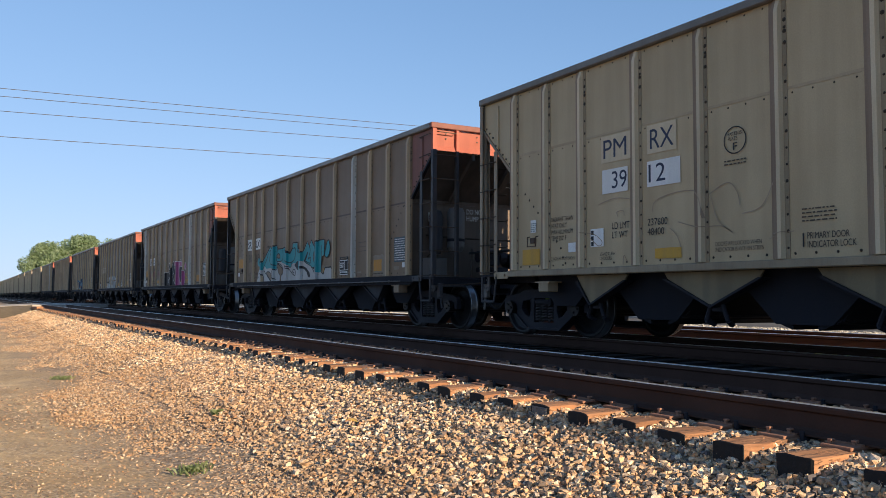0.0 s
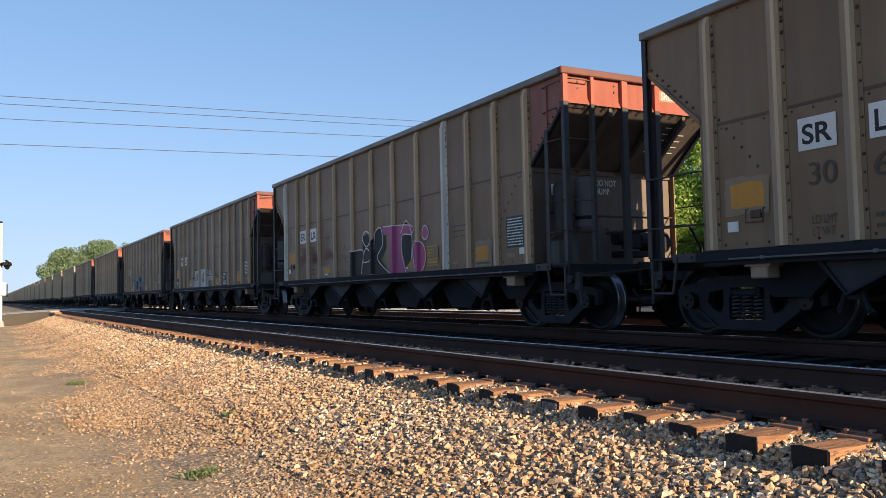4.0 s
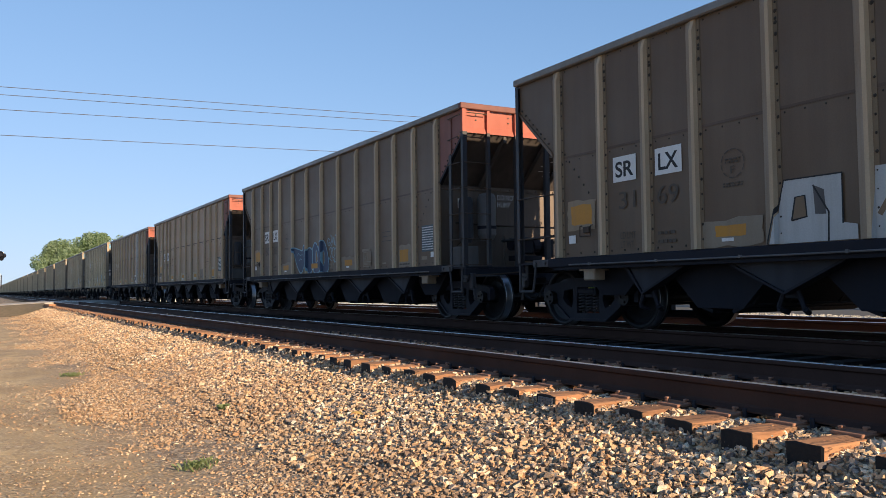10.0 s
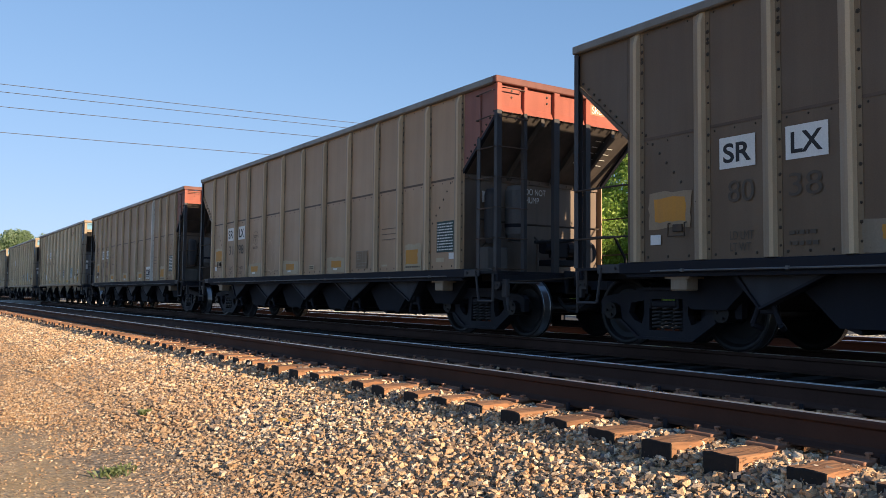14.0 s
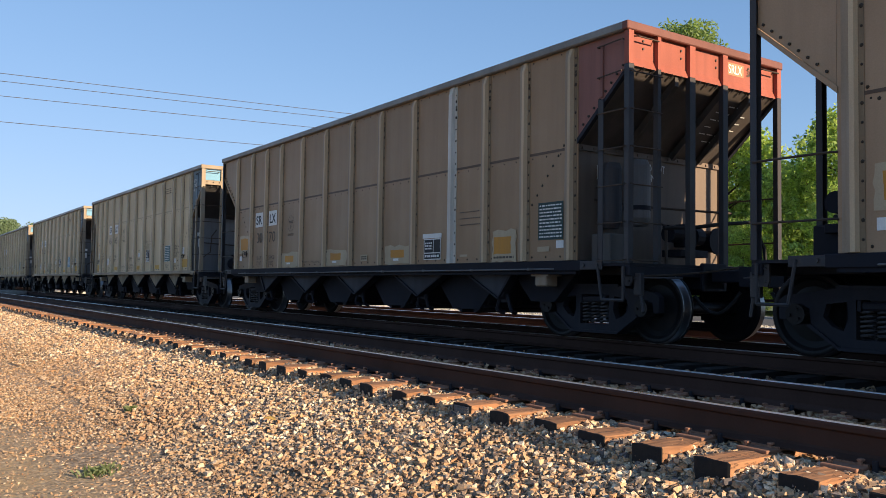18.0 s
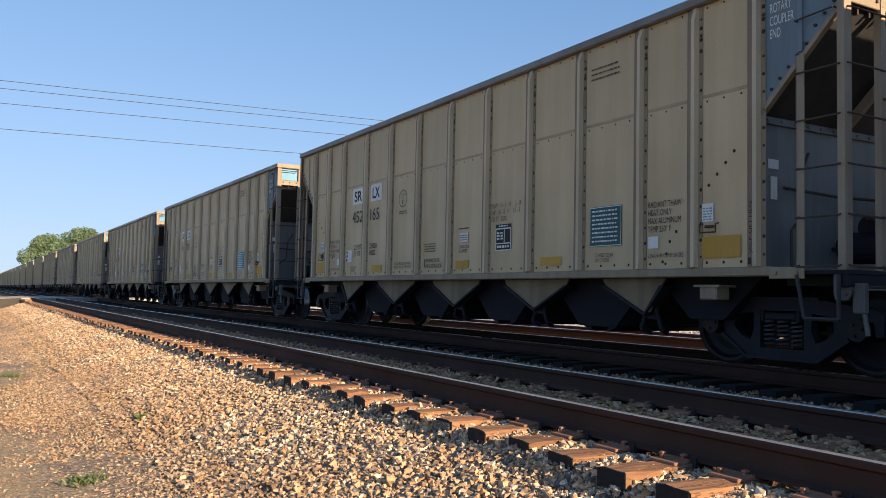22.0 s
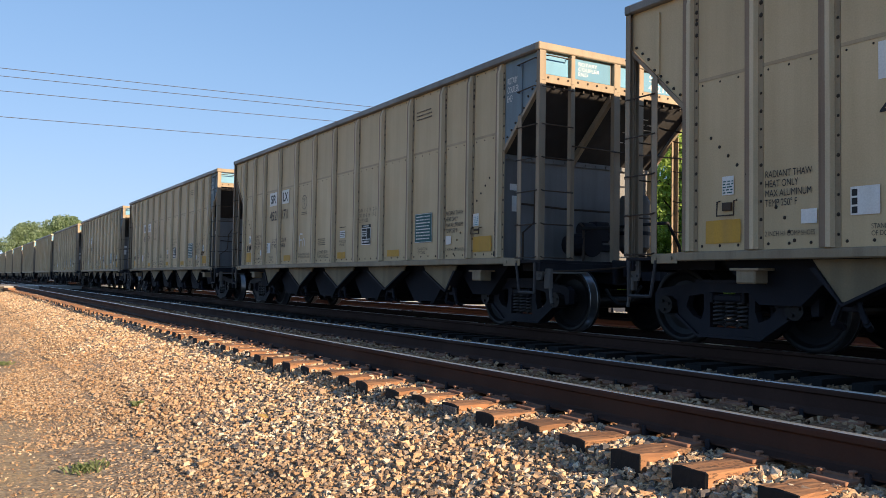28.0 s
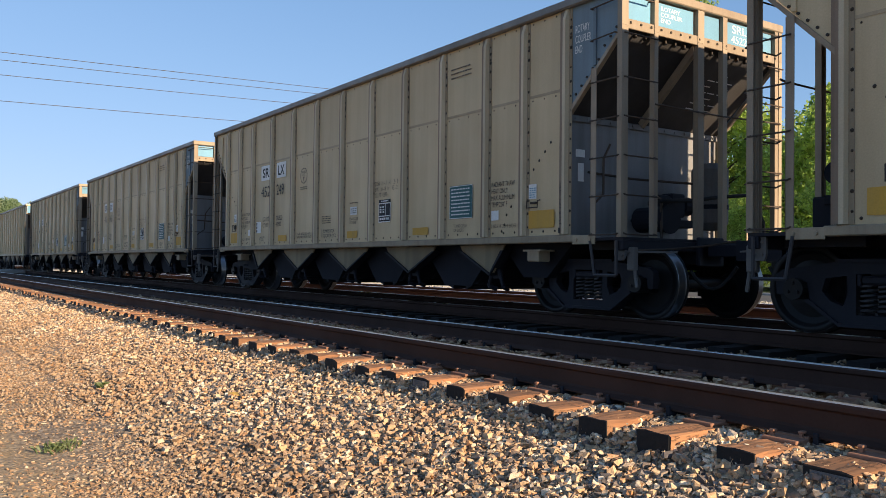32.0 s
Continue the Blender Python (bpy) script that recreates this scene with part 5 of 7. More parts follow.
def brown_numbers(car, a, b, weights):
    patch(car, "sign_plate", -4.91, -4.45, 2.07, 2.42, M["white"], 0, "white sign plate")
    patch(car, "sign_plate", -4.09, -3.62, 2.07, 2.42, M["white"], 0, "white sign plate")
    word(car, "SR", -4.86, -4.50, 2.13, 2.35, M["black"], 1)
    word(car, "LX", -4.03, -3.68, 2.13, 2.35, M["black"], 1)
    word(car, a, -4.80, -4.47, 1.69, 1.93, M["faint"], 1)
    word(car, b, -4.06, -3.69, 1.69, 1.93, M["faint"], 1)
    if weights:
        word(car, weights, -4.08, -3.72, 1.15, 1.37, M["faint"], 1)
    else:
        small_print(car, -4.06, -3.74, 1.15, 1.37, 2, M["faint"], 1, 15, 0.38)


def alu_marks(car):
    for a, b, c, d in ((-6.02, -5.56, 1.15, 1.40), (-3.06, -2.60, 1.15, 1.28), (0.22, 0.62, 1.15, 1.28), (2.54, 3.02, 1.15, 1.27), (5.50, 6.02, 1.17, 1.41)):
        patch(car, "yellow_patch", a, b, c, d, M["yellow"], 0, "faded yellow paint patch", 0.005, int(a * 100) + 900)
    ring(car, -1.74, 2.50, 0.165, 0.014, M["black"], 1)
    word(car, "F", -1.77, -1.71, 2.38, 2.47, M["black"], 1)
    word(car, "EXCEEDS\nPLATE", -1.84, -1.64, 2.50, 2.60, M["black"], 1)
    small_print(car, -1.90, -1.58, 2.20, 2.28, 2, M["faint"], 1, 21, 0.4)
    word(car, "DOORS ARE LOCKED WHEN\nINDICATOR IS WITHIN STRIPS", -2.05, -1.36, 1.19, 1.31, M["faint"], 1)
    word(car, "PRIMARY DOOR\nINDICATOR LOCK", -0.80, -0.24, 1.18, 1.345, M["black"], 1)
    part("arrow_mark", fill_bm([(-0.86, 1.19), (-0.84, 1.19), (-0.84, 1.34), (-0.86, 1.34)]), M["black"], car)
    small_print(car, -0.86, -0.45, 1.45, 1.62, 4, M["faint"], 1, 22, 0.35)
    patch(car, "notice", 0.34, 0.60, 1.58, 1.73, M["white"], 0)
    small_print(car, 0.36, 0.58, 1.60, 1.71, 3, M["faint"], 1, 23, 0.4)
    small_print(car, 0.32, 0.64, 1.79, 1.82, 1, M["faint"], 1, 24)
    word(car, "STAND CLEAR\nOF DOORS", 0.32, 0.65, 1.41, 1.53, M["black"], 1)
    word(car, "STAND CLEAR\nOF DOORS", 3.73, 4.07, 1.17, 1.285, M["faint"], 1)
    word(car, "EXW  11 - 1   H     2 - 8\nEW   10 - 8   H    13 - 3\nCU FT  4200", 1.28, 2.06, 1.85, 2.13, M["faint"], 1)
    patch(car, "notice_head", 1.41, 1.82, 1.745, 1.80, M["black"], 0)
    small_print(car, 1.5, 1.75, 1.755, 1.79, 1, M["white"], 1, 25)
    notice_box(car, 1.41, 1.82, 1.40, 1.74, M["black"], M["white"], 26)
    patch(car, "notice", 3.61, 4.21, 1.37, 1.88, M["label_teal"], 0, "teal notice with white print")
    bm = bmesh.new()
    stroke(bm, [(3.62, 1.38), (4.20, 1.38), (4.20, 1.87), (3.62, 1.87)], 0.012, -SKIN - 0.0016, True)
    part("notice_frame", bm, M["white"], car)
    small_print(car, 3.66, 4.14, 1.41, 1.85, 8, M["white"], 1, 27, 0.36)
    for x in (4.67, -5.26):
        word(car, "RADIANT THAW\nHEAT ONLY\nMAX ALUMINUM\nTEMP 250° F", x, x + 0.53, 1.50, 1.86, M["black"], 1)
        a = x if x > 0 else x + 0.41
        patch(car, "faded_sticker", a, a + 0.17, 1.31, 1.45, M["white"], 0)
        word(car, "2 INCH HF COMP SHOES", x, x + 0.56, 1.20, 1.25, M["faint"], 1)
    patch(car, "sticker", 5.50, 5.66, 1.57, 1.77, M["white"], 0)
    small_print(car, 5.52, 5.64, 1.58, 1.73, 5, M["label_blue"], 1, 28, 0.4)
    patch(car, "sticker", -5.80, -5.65, 1.66, 1.86, M["white"], 0)
    small_print(car, -5.79, -5.66, 1.67, 1.82, 5, M["label_teal"], 1, 29, 0.4)
    latch(car, 5.50, 5.72, 1.45, 1.55)
    latch(car, -5.84, -5.62, 1.44, 1.60)
    patch(car, "tag", -4.34, -4.06, 1.36, 1.62, M["white"], 0)
    for z in (1.375, 1.455, 1.535):
        patch(car, "tag_mark", -4.328, -4.272, z, z + 0.062, M["black"], 1)
    word(car, "STAND CLEAR\nOF DOORS", -4.14, -3.82, 1.165, 1.275, M["faint"], 1)
    small_print(car, 3.62, 4.15, 3.52, 3.72, 3, M["faint"], 1, 30, 0.3)
    lettering("JACK-LIFT HERE", car, 0, 0.55, 0, 0.05, 0, M["black"], m=pose(6.225, -RIB_OUT - 0.003, 1.20, 90, 0, 0) @ pose(0, 0, 0, 0, 0, 90))
    patch(car, "arrow_mark", 6.17, 6.21, 1.09, 1.16, M["black"], 44)
    # on the front end: blue panels in tan frames
    for a, b in ((-1.48, -1.05), (-0.93, -0.24), (-0.07, 0.28), (0.41, 1.43)):
        part("blue_panel", a_box(7.169, 7.178, a, b, 3.665, 3.96, bevel=0.002), M["blue_bright"], car, "pale blue painted panel")
    lettering("ROTARY\nCOUPLER\nEND", car, 0, 0.40, 0, 0.20, 0, M["white"], m=pose(7.180, -0.86, 3.72, 90, 0, 90))
    lettering("ROTARY\nCOUPLER\nEND", car, 6.38, 6.66, 3.38, 3.74, -SHEET - 0.001, M["white"])
    bm = bmesh.new()
    for i in range(7):
        for a in (0.42, 0.60, 0.8):
            if (i * 3 + int(a * 10)) % 4:
                z = 3.28 - i * 0.065
                x = 6.22 + (z - 2.64) / (3.50 - 2.64) * 0.97 + 0.018
                q = 0.012
                bm.faces.new([bm.verts.new(c) for c in ((x, a, z), (x, a + 0.15, z), (x + q, a + 0.15, z + q * 0.89), (x + q, a, z + q * 0.89))])
    part("small_print", bm, M["white"], car)["kind"] = "stuff"


def fill_bm(pts):
    bm = bmesh.new()
    fill(bm, pts, -SKIN - 0.0016)
    return bm


def alu_numbers(car, number):
    d = 0.0 if number == "171" else 0.09      # the plates do not sit alike on all cars
    patch(car, "sign_plate", -4.16 + d, -3.62 + d, 2.56, 2.90, M["white"], 0, "pale sign plate")
    patch(car, "sign_plate", -3.27 + d, -2.76 + d, 2.56, 2.90, M["white"], 0, "pale sign plate")
    word(car, "SR", -4.07 + d, -3.69 + d, 2.62, 2.84, M["black"], 1)
    word(car, "LX", -3.18 + d, -2.84 + d, 2.62, 2.84, M["black"], 1)
    word(car, "452", -4.15 + d, -3.63 + d, 2.18, 2.42, M["black"], 1)
    word(car, number, -3.26 + d, -2.86 + d, 2.18, 2.42, M["black"], 1)
    word(car, "LD LMT\nLT WT", -3.94, -3.58, 1.48, 1.72, M["black"], 1)
    word(car, {"171": "236700\n49300", "201": "236400\n49600"}.get(number, "236800\n49200"), -3.24 + d * 0.6, -2.90 + d * 0.6, 1.48, 1.72, M["black"], 1)
    lettering("SRLX", car, 0, 0.45, 0, 0.11, 0, M["white"], m=pose(7.180, 0.56, 3.825, 90, 0, 90))
    if "452" + number in WORDS:
        lettering("452" + number, car, 0, 0.5, 0, 0.10, 0, M["white"], m=pose(7.180, 0.54, 3.69, 90, 0, 90))


TEAL = {
    "body": [(-3.18, 1.02), (-3.25, 1.23), (-3.47, 1.34), (-3.45, 1.61), (-3.25, 1.72), (-2.62, 2.1), (-2.38, 1.95), (-2.35, 2.08), (-2.06, 2.11), (-1.95, 1.99), (-1.52, 1.99), (-1.36, 2.02), (-1.03, 1.86), (-0.89, 1.85), (-0.73, 1.95), (-0.7, 2.1), (-0.32, 2.1), (-0.3, 1.91), (-0.05, 1.97), (-0.02, 1.79), (0.19, 1.87), (0.43, 2.08), (0.59, 1.94), (0.71, 2.11), (0.99, 1.88), (1.13, 2.04), (1.3, 2.07), (1.63, 2.07), (1.64, 1.67), (1.46, 1.63), (1.43, 1.24), (1.57, 1.19), (1.69, 1.35), (2.08, 1.36), (2.18, 1.24), (2.21, 1.11), (2.17, 1.01), (1.08, 1.01), (-0.26, 1.01)],
    "teal": [(-3.44, 1.44), (-3.43, 1.6), (-3.23, 1.71), (-2.62, 2.08), (-2.38, 1.93), (-2.33, 2.06), (-2.06, 2.09), (-1.95, 1.97), (-1.52, 1.98), (-1.36, 2.0), (-1.03, 1.84), (-0.89, 1.83), (-0.72, 1.94), (-0.68, 2.08), (-0.33, 2.08), (-0.31, 1.89), (-0.06, 1.95), (-0.03, 1.78), (0.2, 1.85), (0.43, 2.05), (0.59, 1.92), (0.71, 2.09), (0.97, 1.88), (1.13, 2.02), (1.3, 2.06), (1.61, 2.06), (1.62, 1.68), (1.44, 1.65), (1.41, 1.26), (1.27, 1.23), (1.15, 1.27), (1.12, 1.41), (0.81, 1.39), (0.46, 1.48), (0.31, 1.53), (0.17, 1.58), (-0.02, 1.57), (-0.05, 1.25), (-0.19, 1.24), (-0.25, 1.4), (-0.36, 1.52), (-0.66, 1.55), (-0.79, 1.5), (-0.81, 1.44), (-1.0, 1.45), (-1.11, 1.53), (-1.44, 1.56), (-1.72, 1.63), (-2.0, 1.6), (-2.05, 1.41), (-2.64, 1.46), (-2.97, 1.45), (-3.17, 1.54), (-3.31, 1.41)],
    "blob": [(-3.83, 1.76), (-3.64, 1.8), (-3.39, 1.77), (-3.43, 1.57), (-3.65, 1.53), (-3.82, 1.6)],
    "drop": [(1.65, 1.67), (1.72, 1.83), (1.79, 1.98), (1.89, 2.04), (1.96, 1.98), (2.01, 1.83), (1.95, 1.69), (1.82, 1.61)],
    "tail": [(-3.87, 1.05), (-3.77, 1.34), (-3.63, 1.47), (-3.53, 1.28), (-3.48, 1.05)],
    "c1": [(-1.99, 1.82), (-1.87, 1.86), (-1.76, 1.8), (-1.77, 1.73), (-1.98, 1.74)],
    "c2": [(-1.98, 1.56), (-1.72, 1.5), (-1.51, 1.4), (-1.49, 1.29), (-1.63, 1.22), (-1.67, 1.01), (-1.75, 1.01), (-1.73, 1.22), (-1.87, 1.32)],
    "c3": [(-2.97, 1.33), (-2.62, 1.33), (-2.47, 1.11), (-2.58, 1.1)],
    "c4": [(0.9, 1.74), (0.99, 1.84), (1.11, 1.79), (1.1, 1.5), (0.96, 1.5), (0.9, 1.58)],
    "k1": [(-0.55, 1.49), (-0.31, 1.59), (-0.24, 1.59), (-0.27, 1.33), (-0.41, 1.41)],
    "k2": [(-0.02, 1.45), (0.2, 1.43), (0.41, 1.37), (0.61, 1.25), (0.66, 1.16), (0.6, 1.12), (0.5, 1.16), (0.4, 1.27), (0.2, 1.36), (-0.02, 1.38)],
    "k3": [(0.71, 1.38), (1.12, 1.41), (1.11, 1.21), (0.93, 1.34)],
    "k4": [(1.02, 1.94), (1.12, 2.02), (1.11, 1.72), (0.99, 1.82)],
    "k5": [(0.31, 1.69), (0.43, 1.81), (0.48, 1.79), (0.41, 1.67), (0.32, 1.58), (0.22, 1.59)],
    "o1": [(-3.31, 1.43), (-2.96, 1.72), (-2.7, 1.97), (-2.57, 1.93), (-2.68, 1.71), (-2.55, 1.57), (-2.06, 1.52), (-2.05, 1.4), (-2.27, 1.41)],
    "o2": [(-1.97, 1.99), (-2.04, 1.66), (-1.53, 1.66), (-1.5, 1.96)],
    "o3": [(-1.36, 2.0), (-1.09, 1.86), (-0.89, 1.82), (-0.71, 1.94), (-0.5, 1.95), (-0.46, 1.83), (-0.53, 1.66), (-0.78, 1.57), (-1.04, 1.58), (-1.3, 1.67)],
    "o4": [(-1.03, 1.42), (-0.73, 1.27), (-0.51, 1.2), (-0.43, 1.27), (-0.5, 1.35), (-0.62, 1.37), (-0.67, 1.31), (-0.6, 1.27), (-0.55, 1.31)],
    "o5": [(-1.97, 1.59), (-1.65, 1.53), (-1.47, 1.4), (-1.5, 1.27), (-1.63, 1.21), (-1.65, 0.99)],
    "o6": [(-1.43, 1.53), (-1.27, 1.42), (-1.21, 1.24)],
    "o7": [(0.59, 1.93), (0.66, 1.84), (0.55, 1.66), (0.52, 1.61), (0.67, 1.65), (0.69, 1.55), (0.65, 1.5), (0.41, 1.54), (0.2, 1.6)],
    "o8": [(0.17, 1.58), (0.41, 1.5), (0.71, 1.42), (0.92, 1.28), (1.05, 1.14), (1.06, 1.02)],
    "o9": [(1.43, 1.92), (1.46, 1.8), (1.42, 1.25)],
    "o10": [(-0.31, 1.9), (-0.26, 1.81), (-0.05, 1.97)],
    "o11": [(0.99, 1.88), (0.89, 1.74), (0.9, 1.57), (0.97, 1.5), (1.11, 1.5)],
    "o12": [(-3.22, 1.41), (-2.97, 1.28), (-2.6, 1.09)],
    "o13": [(-0.78, 1.55), (-0.81, 1.44), (-1.19, 1.47), (-1.16, 1.42), (-0.95, 1.41)],
    "o14": [(-2.28, 1.39), (-2.31, 1.19), (-2.1, 1.11)],
    "p1": [(-3.72, 1.73), (-3.61, 1.82), (-3.5, 1.7), (-3.65, 1.67), (-3.72, 1.77)],
}
NUMBERS = {1: "3069", 2: "3235", 3: "3169", 4: "8038", 5: "3198", 6: "3070"}
PINK = {
    "dark": [(-1.26, 1.65), (-0.57, 1.65), (-0.51, 1.98), (-0.23, 2.01), (-0.04, 1.64), (0.13, 2.01), (0.48, 2.12), (0.69, 1.97), (0.72, 1.64), (0.45, 1.39), (0.91, 1.08), (-0.11, 1.08), (-1.19, 1.06)],
    "pink": [(0.63, 2.11), (1.97, 2.04), (1.99, 1.85), (1.57, 1.86), (1.52, 1.51), (1.7, 1.07), (0.95, 1.06), (1.05, 1.88), (0.66, 1.92)],
    "dark2": [(1.5, 1.91), (1.73, 2.14), (1.94, 1.99), (2.02, 1.72), (1.97, 1.34), (1.7, 1.16), (1.55, 1.51)],
    "dot": [(2.48, 1.91), (2.59, 1.99), (2.72, 1.9), (2.73, 1.78), (2.59, 1.7), (2.47, 1.77)],
    "drop": [(2.03, 1.52), (2.19, 1.69), (2.5, 1.61), (2.61, 1.34), (2.43, 1.08), (2.15, 1.1)],
    "w1": [(-1.26, 1.65), (-0.53, 1.66), (-0.5, 1.38), (-0.01, 1.41)],
    "w2": [(-0.56, 1.91), (-0.43, 2.07), (-0.19, 2.04), (-0.11, 1.86), (-0.32, 1.72), (-0.56, 1.91)],
    "w3": [(-0.63, 1.11), (-0.49, 1.54), (-0.32, 1.69), (-0.09, 1.52), (-0.07, 1.09)],
    "w4": [(0.11, 1.64), (0.17, 2.01), (0.48, 2.1), (0.57, 1.73), (0.28, 1.42), (0.91, 1.08)],
    "w5": [(0.63, 2.11), (1.97, 2.04), (1.99, 1.85), (1.57, 1.86), (1.52, 1.51), (1.7, 1.07)],
    "w6": [(1.5, 1.91), (1.73, 2.15), (1.94, 1.99), (2.02, 1.72), (1.97, 1.34)],
}
SILVER = {
    "ol": [(-2.28, 1.06), (-2.12, 1.77), (-1.77, 1.77), (-1.42, 1.77), (-1.42, 1.26), (-1.26, 1.23), (-1.26, 1.08)],
    "zg": [(-1.08, 1.05), (-1.06, 1.79), (-0.45, 1.79), (0.21, 1.77), (0.22, 1.56), (-0.03, 1.55), (-0.03, 1.48), (0.32, 1.49), (0.3, 1.29), (0.24, 1.26), (0.31, 1.04)],
    "h1": [(-2.03, 1.32), (-1.98, 1.57), (-1.86, 1.58), (-1.84, 1.35)],
    "h2": [(-1.74, 1.37), (-1.76, 1.68), (-1.63, 1.62), (-1.61, 1.36)],
    "h3": [(-0.84, 1.23), (-0.65, 1.61), (-0.43, 1.69), (-0.46, 1.3)],
    "h4": [(-1.05, 1.32), (-0.87, 1.6), (-0.79, 1.61), (-1.0, 1.29)],
    "h5": [(-0.21, 1.52), (-0.11, 1.56), (-0.12, 1.24), (-0.19, 1.25)],
    "b1": [(-2.31, 1.05), (-2.12, 1.77), (-1.42, 1.77), (-1.42, 1.25)],
    "b2": [(-2.03, 1.32), (-1.98, 1.57), (-1.86, 1.58), (-1.84, 1.35), (-2.03, 1.32)],
    "b3": [(-1.59, 1.05), (-1.58, 1.38), (-1.76, 1.68)],
    "t1": [(1.3, 1.47), (1.36, 1.58), (1.4, 1.46), (1.48, 1.57), (1.52, 1.46), (1.63, 1.57), (1.59, 1.38), (1.69, 1.51), (1.76, 1.43), (1.81, 1.45), (1.86, 1.42)],
}
BLUE = {
    "e": [(-2.24, 1.8), (-1.77, 1.75), (-1.47, 1.7), (-1.38, 1.84), (-1.2, 1.77), (-1.23, 1.46), (-1.44, 1.15), (-1.65, 1.1), (-1.91, 1.3), (-2.08, 1.54)],
    "n": [(-1.14, 1.57), (-1.05, 1.72), (-0.85, 1.75), (-0.69, 1.66), (-0.67, 1.42), (-0.74, 1.11), (-1.0, 1.08), (-1.1, 1.26)],
    "o1": [(-0.68, 1.67), (-0.58, 1.81), (-0.47, 1.87), (-0.29, 1.75), (-0.14, 1.51), (-0.13, 1.17), (-0.24, 1.08), (-0.52, 1.07), (-0.62, 1.2), (-0.66, 1.42)],
    "o2": [(-0.22, 1.71), (-0.04, 1.86), (0.15, 1.88), (0.34, 1.68), (0.48, 1.39), (0.5, 1.18), (0.37, 1.07), (0.08, 1.07), (-0.05, 1.21), (-0.11, 1.47)],
    "h1": [(-0.42, 1.63), (-0.33, 1.61), (-0.27, 1.4), (-0.43, 1.35)],
    "h2": [(0.07, 1.6), (0.2, 1.58), (0.24, 1.37), (0.09, 1.25)],
    "k1": [(-1.91, 1.57), (-1.77, 1.63), (-1.64, 1.58), (-1.45, 1.59)],
    "k2": [(-1.74, 1.42), (-1.61, 1.48), (-1.48, 1.45)],
    "q1": [(0.39, 1.8), (0.48, 1.93), (0.59, 1.85), (0.56, 1.74), (0.43, 1.79), (0.59, 1.81), (0.71, 1.72)],
    "q2": [(0.66, 2.01), (0.74, 1.76), (0.81, 1.97), (0.88, 1.74), (0.91, 1.86)],
    "q3": [(0.93, 1.97), (1.05, 1.97), (1.07, 1.76), (0.95, 1.74), (0.93, 1.93)],
    "q4": [(0.54, 1.62), (0.65, 1.69), (0.71, 1.6), (0.58, 1.4), (0.49, 1.44), (0.71, 1.35)],
    "q5": [(0.76, 1.66), (0.88, 1.67), (0.92, 1.51), (0.81, 1.42), (0.73, 1.52), (0.78, 1.66)],
    "q6": [(0.94, 1.66), (1.06, 1.61), (0.98, 1.52), (1.05, 1.31), (0.83, 1.36), (0.94, 1.39), (0.83, 1.25)],
}
SCRATCH = {
    "a": [(-4.52, 1.58), (-4.26, 1.54), (-4.09, 1.43), (-4.16, 1.37), (-4.34, 1.49)],
    "b": [(-4.17, 1.96), (-3.81, 2.02), (-3.47, 1.97)],
    "c": [(-3.1, 1.76), (-3.03, 1.91), (-2.67, 1.98), (-2.35, 1.96), (-2.24, 1.83), (-2.21, 1.61)],
    "d": [(-2.13, 1.9), (-1.86, 2.01), (-1.72, 1.89), (-1.68, 1.72)],
    "e": [(-2.11, 1.88), (-2.01, 1.57), (-1.8, 1.42)],
    "f": [(-2.65, 1.6), (-2.31, 1.51), (-1.97, 1.5), (-1.79, 1.41)],
    "g": [(-1.65, 1.62), (-1.38, 1.68), (-1.22, 1.93)],
    "h": [(-1.28, 1.3), (-1.14, 1.36), (-0.96, 1.37)],
    "i": [(-2.79, 1.53), (-2.67, 1.43), (-2.6, 1.28)],
    "j": [(-3.75, 1.75), (-3.78, 1.82), (-3.65, 1.83), (-3.63, 1.76)],
    "k": [(-3.66, 1.09), (-3.64, 1.22), (-3.57, 1.11)],
}


def whiten_rib(car, x, material):
    """One rib of this car was repainted."""
    for o in car.children:
        if o.name.startswith("rib") and not o.name.startswith("rivets") and abs(o.matrix_basis.translation.x - x) < 0.1 and o.data.vertices[0].co.y < 0:
            me = o.data.copy()
            me.materials.clear()
            me.materials.append(material)
            o.data = me
            o["label"] = "white painted rib"


def repaint(car, old, fresh):
    """Another paint on one car of the train."""
    for o in car.children:
        if o.type == "MESH" and o.data.materials and o.data.materials[0] == old:
            key = "repaint:" + o.data.name + fresh.name
            if key not in SHARED:
                SHARED[key] = o.data.copy()
                SHARED[key].materials[0] = fresh
            o.data = SHARED[key]


